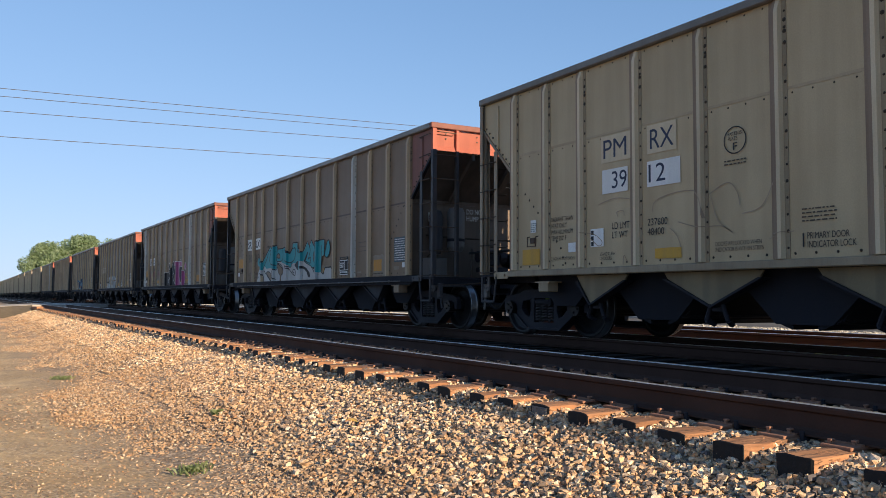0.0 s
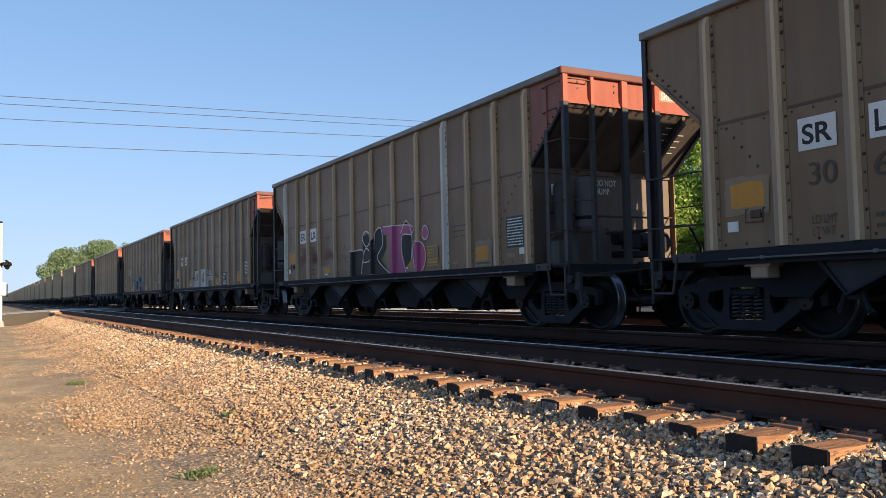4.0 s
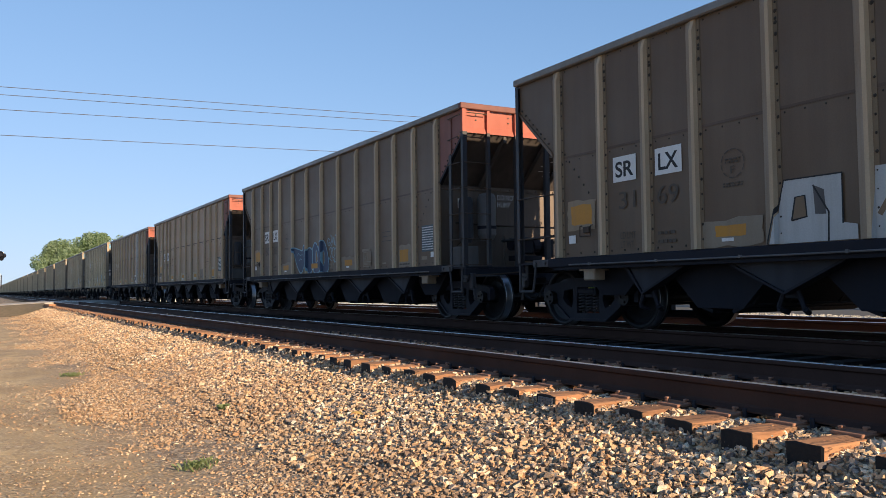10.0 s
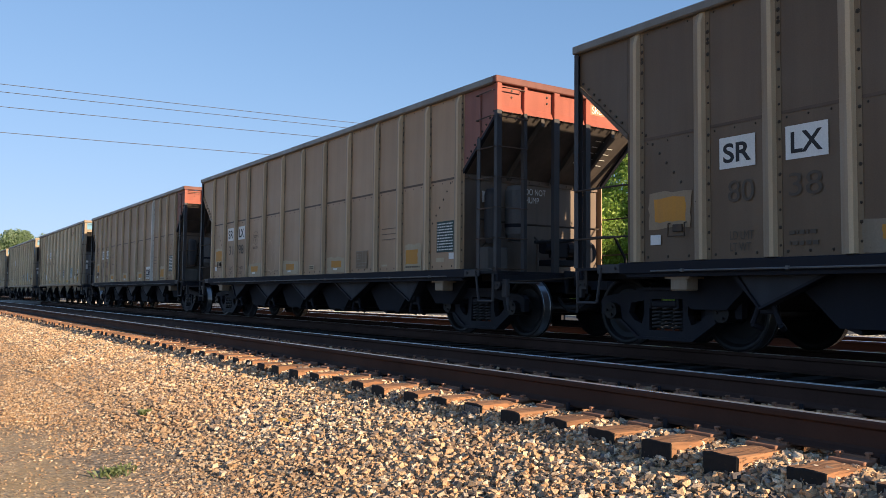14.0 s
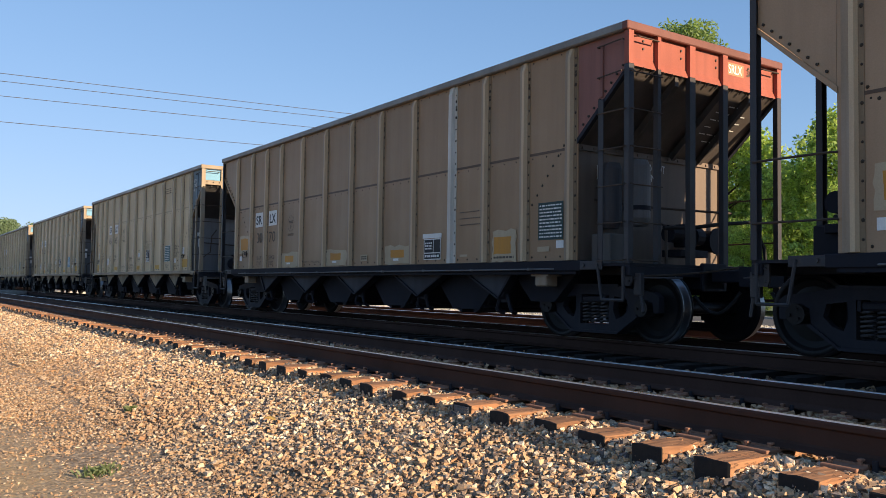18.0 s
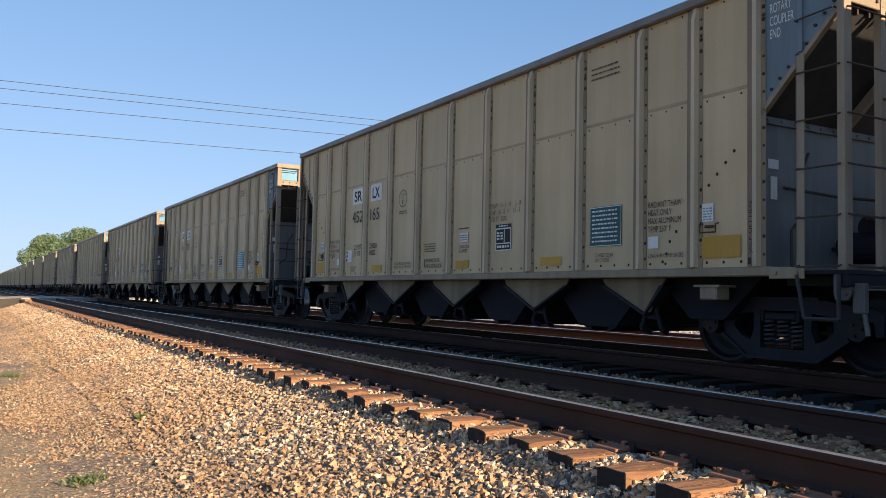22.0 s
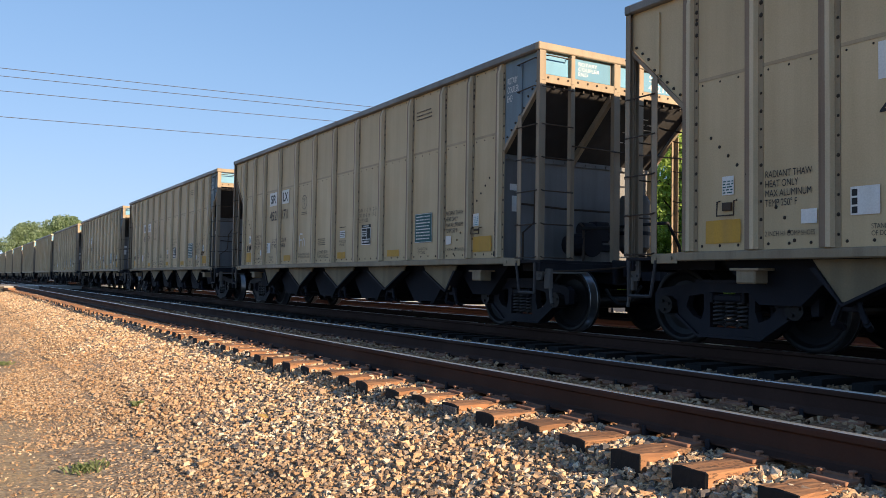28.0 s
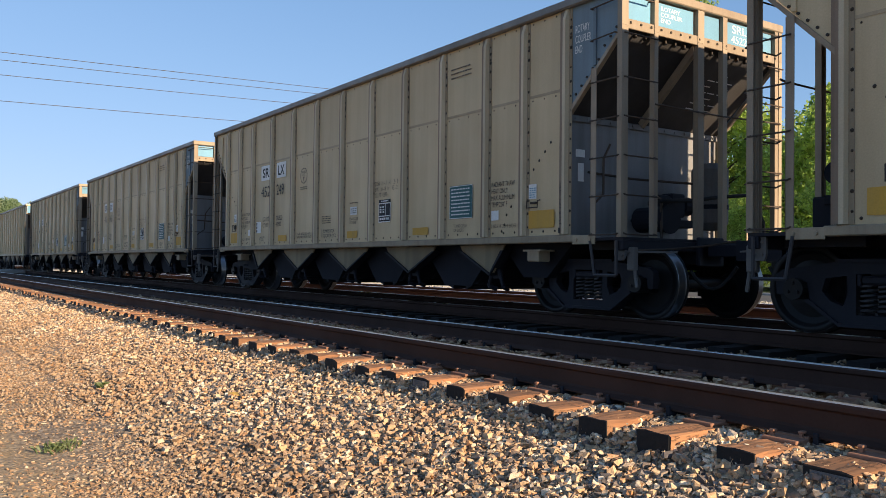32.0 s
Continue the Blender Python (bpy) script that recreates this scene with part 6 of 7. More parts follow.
def car_details(cars):
    repaint(cars[0], M["alu"], M["alu_dull"])
    for k in (5, 6):
        repaint(cars[k], M["grey_patch"], M["pale_overpaint"])
        repaint(cars[k], M["halo_patch"], M["pale_overpaint"])
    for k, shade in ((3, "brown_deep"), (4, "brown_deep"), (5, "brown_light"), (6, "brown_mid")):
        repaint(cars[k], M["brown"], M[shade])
    for k in range(1, 7):
        lettering(NUMBERS[k], cars[k], 0, 0.30, 0, 0.10, 0, M["faint"], m=pose(7.1745, 0.86, 3.725, 90, 0, 90))
    c = cars[0]
    patch(c, "sign_plate", -4.10, -3.50, 2.54, 2.92, M["alu_rib"], 0)
    patch(c, "sign_plate", -3.18, -2.66, 2.54, 2.92, M["alu_rib"], 0)
    patch(c, "sign_plate", -4.08, -3.56, 2.10, 2.44, M["white"], 0, "pale sign plate")
    patch(c, "sign_plate", -3.19, -2.60, 2.10, 2.44, M["white"], 0, "pale sign plate")
    word(c, "PM", -4.05, -3.58, 2.60, 2.86, M["navy"], 1)
    word(c, "RX", -3.13, -2.71, 2.60, 2.86, M["navy"], 1)
    word(c, "39", -3.88, -3.58, 2.16, 2.40, M["navy"], 1)
    word(c, "12", -3.16, -2.86, 2.16, 2.40, M["navy"], 1)
    word(c, "LD LMT\nLT WT", -3.88, -3.53, 1.46, 1.68, M["black"], 1)
    word(c, "237600\n48400", -3.19, -2.83, 1.46, 1.68, M["black"], 1)
    sprayed(c, "scrawl", SCRATCH.values(), M["brown_web"], 3, "thin dark scrawled line", True, 0.010, False)
    for k in (1, 4):
        for o in cars[k].children:
            if o.get("label") == "dark green notice with white print":
                o.data = o.data.copy()
                o.data.materials[0] = M["label_faded"]
                o["label"] = "faded blue-grey notice with pale print"
    brown_numbers(cars[1], "30", "69", "")
    g = TEAL
    sprayed(cars[1], "graffiti_fill", [g["body"], g["tail"]], M["silver"], 2, "silver spray-painted lettering base", False)
    sprayed(cars[1], "graffiti_fill", [g["teal"]], M["teal"], 3, "teal spray-painted lettering", False)
    sprayed(cars[1], "graffiti_fill", [g["drop"], g["blob"]], M["teal"], 3, "teal spray-painted lettering")
    sprayed(cars[1], "graffiti_hole", [g["c%d" % i] for i in range(1, 5)], M["brown"], 4)
    sprayed(cars[1], "graffiti_shadow", [g["k%d" % i] for i in range(1, 6)], M["black"], 4, "black spray-painted shade", False)
    sprayed(cars[1], "graffiti_outline", [g["body"]], M["black"], 5, "black spray-painted outline", False, 0.036)
    sprayed(cars[1], "graffiti_outline", [g["drop"]] + [g["c%d" % i] for i in range(1, 4)], M["black"], 5, "black spray-painted outline", True, 0.03)
    sprayed(cars[1], "graffiti_outline", [g["o%d" % i] for i in range(1, 15)] + [g["p1"]], M["black"], 6, "black spray-painted outline", True, 0.026, False)
    patch(cars[1], "notice_head", 2.62, 3.12, 1.515, 1.58, M["black"], 0)
    small_print(cars[1], 2.7, 3.05, 1.525, 1.57, 1, M["grey_patch"], 1, 48)
    notice_box(cars[1], 2.62, 3.12, 1.15, 1.50, M["black"], M["white"], 41)
    brown_numbers(cars[2], "32", "35", "")
    g = PINK
    sprayed(cars[2], "graffiti_fill", [g["dark"], g["dark2"]], M["black"], 2, "black spray-painted lettering", False)
    sprayed(cars[2], "graffiti_fill", [g["pink"], g["dot"], g["drop"]], M["pink"], 3, "pink spray-painted lettering")
    sprayed(cars[2], "graffiti_outline", [g["w%d" % i] for i in range(1, 7)], M["white"], 5, "white spray-painted outline", True, 0.022, False)
    sprayed(cars[2], "graffiti_outline", [g["dot"], g["drop"]], M["white"], 5, "white spray-painted outline", True, 0.022)
    rng = random.Random(77)
    tags = []
    for x0, x1, z0, z1, n in ((-4.90, -4.42, 1.44, 1.72, 9), (-4.04, -3.58, 1.48, 1.76, 10), (-3.05, -2.45, 1.52, 1.76, 9)):
        for k in range(3):
            tags.append([(x0 + (x1 - x0) * (i + rng.uniform(0, 0.9)) / n, (z1 if (i + k) % 2 else z0) + rng.uniform(-0.05, 0.05)) for i in range(n)])
    sprayed(cars[2], "scrawl", tags, M["red_faint"], 2, "faded red scrawl", True, 0.017, False)
    sprayed(cars[2], "scrawl", [[(-1.9, 1.42), (-1.8, 1.6), (-1.65, 1.5), (-1.5, 1.58), (-1.45, 1.45), (-1.6, 1.4)], [(-1.75, 1.72), (-1.62, 1.82), (-1.58, 1.7)]], M["faint"], 2, "faint dark scrawl", True, 0.018, False)
    notice_box(cars[2], 2.64, 3.12, 1.17, 1.56, M["brown"], M["yellow"], 42)
    for x in (3.45, -6.2):
        whiten_rib(cars[2], x, M["white_rib"])
    whiten_rib(cars[1], 3.45, M["white_rib"])
    whiten_rib(cars[6], 3.45, M["white_rib"])
    brown_numbers(cars[3], "31", "69", "")
    g = SILVER
    sprayed(cars[3], "graffiti_fill", [g["ol"], g["zg"]], M["silver"], 2, "silver spray-painted lettering", False)
    sprayed(cars[3], "graffiti_hole", [g["h1"], g["h3"], g["h4"], g["h5"]], M["brown"], 3, "", False)
    sprayed(cars[3], "graffiti_hole", [g["h2"]], M["endgrey"], 3, "", False)
    sprayed(cars[3], "graffiti_outline", [g["b1"], g["b2"], g["b3"]], M["black"], 4, "black spray-painted outline", False, 0.02, False)
    sprayed(cars[3], "scrawl", [g["t1"]], M["black"], 4, "black scrawl", True, 0.022, False)
    word(cars[3], "FOSIL\nVIZOR", 0.34, 0.90, 1.31, 1.69, M["white"], 2)
    patch(cars[3], "notice_head", 2.48, 3.18, 1.475, 1.55, M["black"], 0)
    small_print(cars[3], 2.6, 2.95, 1.49, 1.535, 1, M["white"], 1, 43)
    notice_box(cars[3], 2.60, 3.06, 1.13, 1.47, M["black"], M["white"], 44)
    brown_numbers(cars[4], "80", "38", "")
    g = BLUE
    big = [g[k] for k in ("e", "n", "o1", "o2")]
    sprayed(cars[4], "graffiti_fill", big[::2], M["deep_blue"], 2, "dark blue spray-painted lettering")
    sprayed(cars[4], "graffiti_fill", big[1::2], M["deep_blue"], 3, "dark blue spray-painted lettering")
    sprayed(cars[4], "graffiti_hole", [g["h1"], g["h2"]], M["brown"], 4)
    sprayed(cars[4], "graffiti_outline", big[::2], M["sky_blue"], 5, "light blue spray-painted outline", True, 0.032)
    sprayed(cars[4], "graffiti_outline", big[1::2], M["sky_blue"], 6, "light blue spray-painted outline", True, 0.032)
    sprayed(cars[4], "graffiti_outline", [g["h1"], g["h2"]], M["sky_blue"], 7, "light blue spray-painted outline", True, 0.018)
    sprayed(cars[4], "scrawl", [g[k] for k in ("k1", "k2", "q1", "q2", "q3", "q4", "q5", "q6")], M["sky_blue"], 7, "light blue scrawl", True, 0.018, False)
    patch(cars[4], "orange_patch", -0.75, -0.29, 1.19, 1.32, M["orange_patch"], 8)
    patch(cars[4], "notice_head", 2.57, 2.99, 1.49, 1.55, M["grey_patch"], 0)
    notice_box(cars[4], 2.64, 3.08, 1.14, 1.48, M["brown"], M["grey_patch"], 45)
    sprayed(cars[5], "scrawl", [
        [(-3.22, 1.34), (-3.2, 1.69), (-3.07, 1.87), (-2.89, 1.88), (-2.85, 1.71), (-2.92, 1.5), (-3.0, 1.38)],
        [(-2.89, 1.67), (-2.73, 1.75), (-2.59, 1.65), (-2.61, 1.5), (-2.75, 1.41)],
        [(-1.76, 1.4), (-1.72, 1.61), (-1.73, 1.83), (-1.85, 1.94), (-1.98, 1.87), (-2.06, 1.63), (-2.06, 1.38), (-1.97, 1.24),
         (-1.76, 1.19), (-1.57, 1.22), (-1.51, 1.36), (-1.49, 1.56), (-1.58, 1.66), (-1.72, 1.57)]], M["chalk"], 2, "faint pale sprayed loops", True, 0.026, False)
    brown_numbers(cars[5], "31", "98", "234300\n51700")
    notice_box(cars[5], 2.62, 3.10, 1.15, 1.50, M["brown"], M["grey_patch"], 46)
    brown_numbers(cars[6], "30", "70", "234400\n51600")
    patch(cars[6], "notice_head", 2.58, 3.14, 1.50, 1.575, M["white"], 0)
    notice_box(cars[6], 2.62, 3.12, 1.14, 1.49, M["black"], M["white"], 47)
    for o in cars[8].children:
        if o.get("label") == "teal notice with white print":
            o.data = o.data.copy()
            o.data.materials[0] = M["label_blue"]
            o["label"] = "bright blue notice with white print"
    sprayed(cars[9], "scrawl", [[(-2.0, 1.46), (-1.98, 1.74), (-1.81, 1.75)], [(-1.99, 1.62), (-1.84, 1.62)], [(-1.78, 1.47), (-1.77, 1.62), (-1.7, 1.63), (-1.66, 1.48)]], M["white"], 2, "faded white chalk scrawl", True, 0.03, False)
    sprayed(cars[8], "scrawl", [[(-1.98, 1.22), (-1.92, 1.42), (-1.80, 1.5), (-1.70, 1.42), (-1.62, 1.30), (-1.66, 1.18)], [(-1.90, 1.18), (-1.80, 1.36), (-1.72, 1.2)], [(-1.95, 1.52), (-1.86, 1.60), (-1.78, 1.50)]], M["black"], 2, "black scrawled figure", True, 0.028, False)
    for k, n in ((7, "165"), (8, "201"), (9, "171"), (10, "249"), (11, "165"), (12, "201")):
        alu_numbers(cars[k], n)

# ---- ground, tracks and road ----
EARTH = -0.90
PROFILE = [(-4000, -1.0), (-400, -1.0), (-60, -1.0), (-20, -0.98), (-6, -0.95), (-1, -0.92), (0.8, -0.90), (1.7, -0.88), (2.3, -0.80), (2.8, -0.67), (3.25, -0.53), (3.60, -0.42), (3.84, -0.362), (3.95, -0.265), (4.3, -0.242), (4.5, -0.245), (6.0, -0.275), (6.7, -0.29),
           (7.1, -0.33), (7.5, -0.33), (7.9, -0.29), (8.2, -0.275), (10.5, -0.275), (11.0, -0.32), (11.8, -0.32), (12.3, -0.26), (12.78, -0.22), (12.90, -0.20), (14.05, -0.20), (14.4, -0.20), (15.0, -0.09), (16.6, -0.10), (18.4, -0.19), (19.8, -0.32), (27.0, -0.34), (30, -0.50), (45, -0.6), (120, -0.8), (400, -1.0), (4000, -1.0)]


def ground_height(y):
    for (a, p), (b, q) in zip(PROFILE, PROFILE[1:]):
        if y <= b:
            return p + (q - p) * (y - a) / (b - a)
    return PROFILE[-1][1]


def build_ground():
    xs = [-4000, -1500, -700, -400, -250, -150, -100, -75] + [-60 + 2 * i for i in range(20)] + [-20 + 0.5 * i for i in range(49)] + [6, 10, 20, 40, 80, 150, 300, 700, 1500, 4000]
    ys = []
    for (a, p), (b, q) in zip(PROFILE, PROFILE[1:]):
        n = 1 if b - a > 6 else max(1, round((b - a) / 0.35))
        ys += [a + (b - a) * i / n for i in range(n)]
    ys.append(PROFILE[-1][0])
    verts, faces = [], []
    for x in xs:
        for y in ys:
            z = ground_height(y)
            if -70 < x < 30 and -8 < y < 4:
                z += 0.035 * noise.noise((x * 0.35, y * 0.5, 0)) + 0.018 * noise.noise((x * 1.4, y * 1.6, 3))
            verts.append((x, y, z))
    n = len(ys)
    for i in range(len(xs) - 1):
        for j in range(n - 1):
            faces.append((i * n + j, (i + 1) * n + j, (i + 1) * n + j + 1, i * n + j + 1))
    me = bpy.data.meshes.new("ground")
    me.from_pydata(verts, [], faces)
    me.materials.append(M["ground"])
    me.polygons.foreach_set("use_smooth", [True] * len(me.polygons))
    tagged(new("ground", me), "sandy earth and gravel that slope up to the ballast of the line", "ground", kind="structure")


build_ground()

RAIL = [(-0.070, -0.186), (0.070, -0.186), (0.070, -0.176), (0.022, -0.158), (0.009, -0.145), (0.009, -0.055), (0.034, -0.040), (0.0365, -0.016), (0.034, -0.008), (0.029, -0.0030), (0.018, -0.0007), (0.0, 0.0), (-0.018, -0.0007), (-0.029, -0.0030), (-0.0325, -0.006), (-0.0365, -0.016), (-0.034, -0.040), (-0.009, -0.055), (-0.009, -0.145), (-0.022, -0.158), (-0.070, -0.176)]


def rail(track, y, rust, worn=13, x0=-900.0, x1=220.0):
    bm = bmesh.new()
    cuts = [x0, -300, -120, -60, -30, -15, 0, 15, 60, x1]
    rings = [[bm.verts.new((x, y + a, b)) for a, b in RAIL] for x in cuts]
    n = len(RAIL)
    for a, b in zip(rings, rings[1:]):
        for i in range(n):
            f = bm.faces.new((a[i], b[i], b[(i + 1) % n], a[(i + 1) % n]))
            f.material_index = 1 if 10 <= i <= worn else 0
            if 8 <= i <= 13:
                f.smooth = True
    bm.faces.new(rings[0])
    bm.faces.new(rings[-1])
    return part("rail", bm, [rust, M["rail_top"]], track, "rusty steel rail with a worn bright head")


def tie_mesh(seed):
    r = random.Random(seed)
    bm = bmesh.new()
    w, h = r.uniform(0.108, 0.120), 0.18
    box(bm, -w, w, -1.295, 1.295, -h, 0, 0.006)
    bmesh.ops.bisect_plane(bm, geom=bm.verts[:] + bm.edges[:] + bm.faces[:], plane_co=(0, 0.9, 0), plane_no=(0, 1, 0))
    bmesh.ops.bisect_plane(bm, geom=bm.verts[:] + bm.edges[:] + bm.faces[:], plane_co=(0, -0.9, 0), plane_no=(0, 1, 0))
    for i in range(9):
        bmesh.ops.bisect_plane(bm, geom=bm.verts[:] + bm.edges[:] + bm.faces[:], plane_co=(0, -1.24 + i * 0.085, 0), plane_no=(0, 1, 0))
    for x in (-0.06, -0.01, 0.05):
        bmesh.ops.bisect_plane(bm, geom=bm.verts[:] + bm.edges[:] + bm.faces[:], plane_co=(x, 0, 0), plane_no=(1, 0, 0))
    for v in bm.verts:
        edge = abs(v.co.x) > w - 0.02
        if abs(v.co.y) < 1.29:
            v.co.x += r.uniform(-0.009, 0.009) if edge else 0
        v.co.z += r.uniform(-0.014, 0.001) if v.co.z > -0.05 and edge else r.uniform(-0.004, 0.004) if v.co.z > -0.05 else 0
    return mesh_of("tie", bm, M["tie"])


def spike_mesh():
    bm = bmesh.new()
    box(bm, -0.009, 0.009, -0.009, 0.009, -0.06, 0.012)
    box(bm, -0.015, 0.015, -0.026, 0.012, 0.010, 0.024, 0.004)
    return mesh_of("spike", bm, M["plate"])


def plate_mesh():
    bm = bmesh.new()
    box(bm, -0.098, 0.098, -0.20, 0.17, -0.004, 0.016, 0.004)
    box(bm, -0.098, 0.098, -0.092, -0.073, 0.014, 0.026)
    box(bm, -0.098, 0.098, 0.073, 0.092, 0.014, 0.026)
    return mesh_of("tie_plate", bm, M["plate"])


def anchor_mesh():
    bm = bmesh.new()
    box(bm, -0.014, 0.014, -0.085, 0.085, -0.03, -0.004, 0.004)
    box(bm, -0.014, 0.014, -0.097, -0.079, -0.03, 0.030, 0.004)
    return mesh_of("rail_anchor", bm, M["dark"])


def far_ties(track, y, spans, step=0.495):
    """Ties that the camera never comes near, in one mesh."""
    r = random.Random(5)
    verts, faces = [], []
    for x0, x1 in spans:
        x = x0
        while x < x1:
            k = len(verts)
            a, o = r.uniform(0.105, 0.12), r.uniform(-0.03, 0.03)
            verts += [(x + sx * a, y + o + sy * 1.295, z) for z in (-0.36, -0.202) for sx, sy in ((-1, -1), (1, -1), (1, 1), (-1, 1))]
            faces += [tuple(k + i for i in f) for f in ((4, 5, 6, 7), (0, 1, 5, 4), (1, 2, 6, 5), (2, 3, 7, 6), (3, 0, 4, 7))]
            x += step + r.uniform(-0.03, 0.03)
    me = bpy.data.meshes.new("far_ties")
    me.from_pydata(verts, [], faces)
    me.materials.append(M["tie"])
    ob = part("far_ties", me, None, track)
    ob["kind"] = "stuff"


def near_track():
    track = thing("railway_track", "empty near track with rusty rails on orange-brown weathered wooden ties", "track", kind="structure")
    for s in (-1, 1):
        rail(track, TRACK_A + s * 0.7535, M["rust_rail"], 12 if s < 0 else 13)
    bm = bmesh.new()
    plate(bm, [(-0.095, -0.150), (0.095, -0.150), (0.095, -0.020), (-0.095, -0.020)], "y", -0.004, 0.0)
    for i in range(9):
        for k in range(6):
            box(bm, -0.089 + i * 0.0205, -0.076 + i * 0.0205, -0.009, -0.003, -0.143 + k * 0.021, -0.132 + k * 0.021)
    end_plate = mesh_of("end_plate", bm, M["tank"])
    variants = [tie_mesh(i) for i in range(7)]
    sp, pl, an = spike_mesh(), plate_mesh(), anchor_mesh()
    r = random.Random(11)
    first = [2.4, 1.92, 1.42, 0.95, 0.46, -0.03, -0.52, -1.0, -1.5, -1.98, -2.44, -2.94, -3.37, -3.86, -4.29, -4.79, -5.24, -5.73, -6.17, -6.70, -7.15, -7.64]
    x = first[0]
    n = 0
    while x > -80:
        off = r.uniform(-0.035, 0.035)
        turn = r.uniform(-1.2, 1.2)
        z = -0.202 + r.uniform(-0.008, 0.004)
        part("tie", variants[n % 7], None, track, m=pose(x, TRACK_A + off, z, 0, 0, turn + (180 if n % 2 else 0)))
        if n in (9, 16):
            part("end_plate", end_plate, None, track, "dull perforated steel plate on a tie's end", m=pose(x, TRACK_A + off - 1.2965, z))
        if x > -16:
            for s in (-1, 1):
                y = TRACK_A + s * 0.7535
                flip = 0 if s < 0 else 180
                part("tie_plate", pl, None, track, m=pose(x + r.uniform(-0.012, 0.012), y, z, 0, 0, flip))
                for dy, dx in ((-0.088, 0.05), (0.088, -0.05), (-0.15, -0.06)):
                    if r.random() < 0.85:
                        part("spike", sp, None, track, m=pose(x + dx + r.uniform(-0.01, 0.01), y + dy, z + 0.018 + r.uniform(0, 0.012), 0, 0, 0 if dy > 0 else 180))
                if r.random() < 0.6:
                    part("rail_anchor", an, None, track, m=pose(x + 0.135, y, -0.186, 0, 0, 0))
        n += 1
        x = first[n] if n < len(first) else x - 0.490 + r.uniform(-0.035, 0.035)
    far_ties(track, TRACK_A, ((-420, -80.3), (2.9, 40)))


near_track()
for y, lab in ((TRACK_B, "railway track that carries the train, dark with oil"), (TRACK_C, "third railway track on pale stone behind the train")):
    tk = thing("railway_track", lab, "track", kind="structure")
    for s in (-1, 1):
        rail(tk, y + s * 0.7535, M["rust_rail"] if y == TRACK_B else M["rust_red"])
    far_ties(tk, y, ((-300, 60),), 0.5)


# ballast: real stones, thinning out towards the earth
def stones(name, material, label, spans, seed):
    """spans: x0, x1, y0, y1, how many, smallest and largest size, flatness, lift."""
    rng = np.random.default_rng(seed)
    # split stones: bent six-sided blocks
    corners = np.array([(x, y, z) for z in (-1, 1) for y in (-1, 1) for x in (-1, 1)]) * 0.72
    tri = np.array([(0, 2, 1), (1, 2, 3), (4, 5, 6), (5, 7, 6), (0, 1, 4), (1, 5, 4), (2, 6, 3), (3, 6, 7), (0, 4, 2), (2, 4, 6), (1, 3, 5), (3, 7, 5)])
    ys = np.array([p[0] for p in PROFILE])
    zs = np.array([p[1] for p in PROFILE])
    vv, count = [], 0
    for x0, x1, y0, y1, n, lo, hi, flat, lift, ragged in spans:
        x, y = rng.uniform(x0, x1, n), rng.uniform(y0, y1, n)
        if ragged:
            edge = y + 0.35 * np.sin(x * 0.9) + 0.28 * np.sin(x * 2.3 + 1.0 + y)
            keep = rng.uniform(0, 1, n) < np.clip((edge - y0) / (y1 - y0), 0, 1) ** ragged + 0.02
            x, y = x[keep], y[keep]
        # none on the ties' tops or on the rails
        near = (np.abs(y - TRACK_A) < 1.33) & (y < 12)
        size = rng.uniform(lo, hi, len(x)) * np.where(rng.uniform(0, 1, len(x)) < 0.12, 1.35, 1.0)
        z = np.interp(y, ys, zs) + rng.uniform(-0.30, 0.42, len(x)) * size * lift
        z = np.where(near, np.minimum(z, -0.212 - 0.16 * size), z)
        # heaped against the far rail of the near track
        z = np.where((y > 5.15) & (y < 5.88), -0.222 + rng.uniform(-0.5, 0.6, len(x)) * size, z)
        sc = rng.uniform(0.5, 1.25, (len(x), 3)) * size[:, None] * 0.5
        sc[:, 2] *= flat
        pts = corners[None] * rng.uniform(0.34, 1.22, (len(x), 8, 3)) * sc[:, None, :]
        a, b = rng.uniform(0, 2 * np.pi, len(x)), rng.normal(0, 0.5, len(x))
        ca, sa_, cb, sb = np.cos(a)[:, None], np.sin(a)[:, None], np.cos(b)[:, None], np.sin(b)[:, None]
        px, py, pz = pts[..., 0], pts[..., 1], pts[..., 2]
        py, pz = cb * py - sb * pz, sb * py + cb * pz
        px, py = ca * px - sa_ * py, sa_ * px + ca * py
        vv.append(np.stack([px + x[:, None], py + y[:, None], pz + z[:, None]], -1).reshape(-1, 3))
        count += len(x)
    v = np.concatenate(vv)
    f = (tri[None] + (np.arange(count) * 8)[:, None, None]).reshape(-1, 3)
    me = bpy.data.meshes.new(name)
    me.vertices.add(len(v))
    me.vertices.foreach_set("co", v.ravel())
    me.loops.add(f.size)
    me.loops.foreach_set("vertex_index", f.ravel().astype(np.int32))
    me.polygons.add(len(f))
    me.polygons.foreach_set("loop_start", np.arange(0, f.size, 3, dtype=np.int32))
    me.update(calc_edges=True)
    me.shade_flat()
    me.materials.append(material)
    return tagged(new(name, me), label, "gravel", kind="stuff")


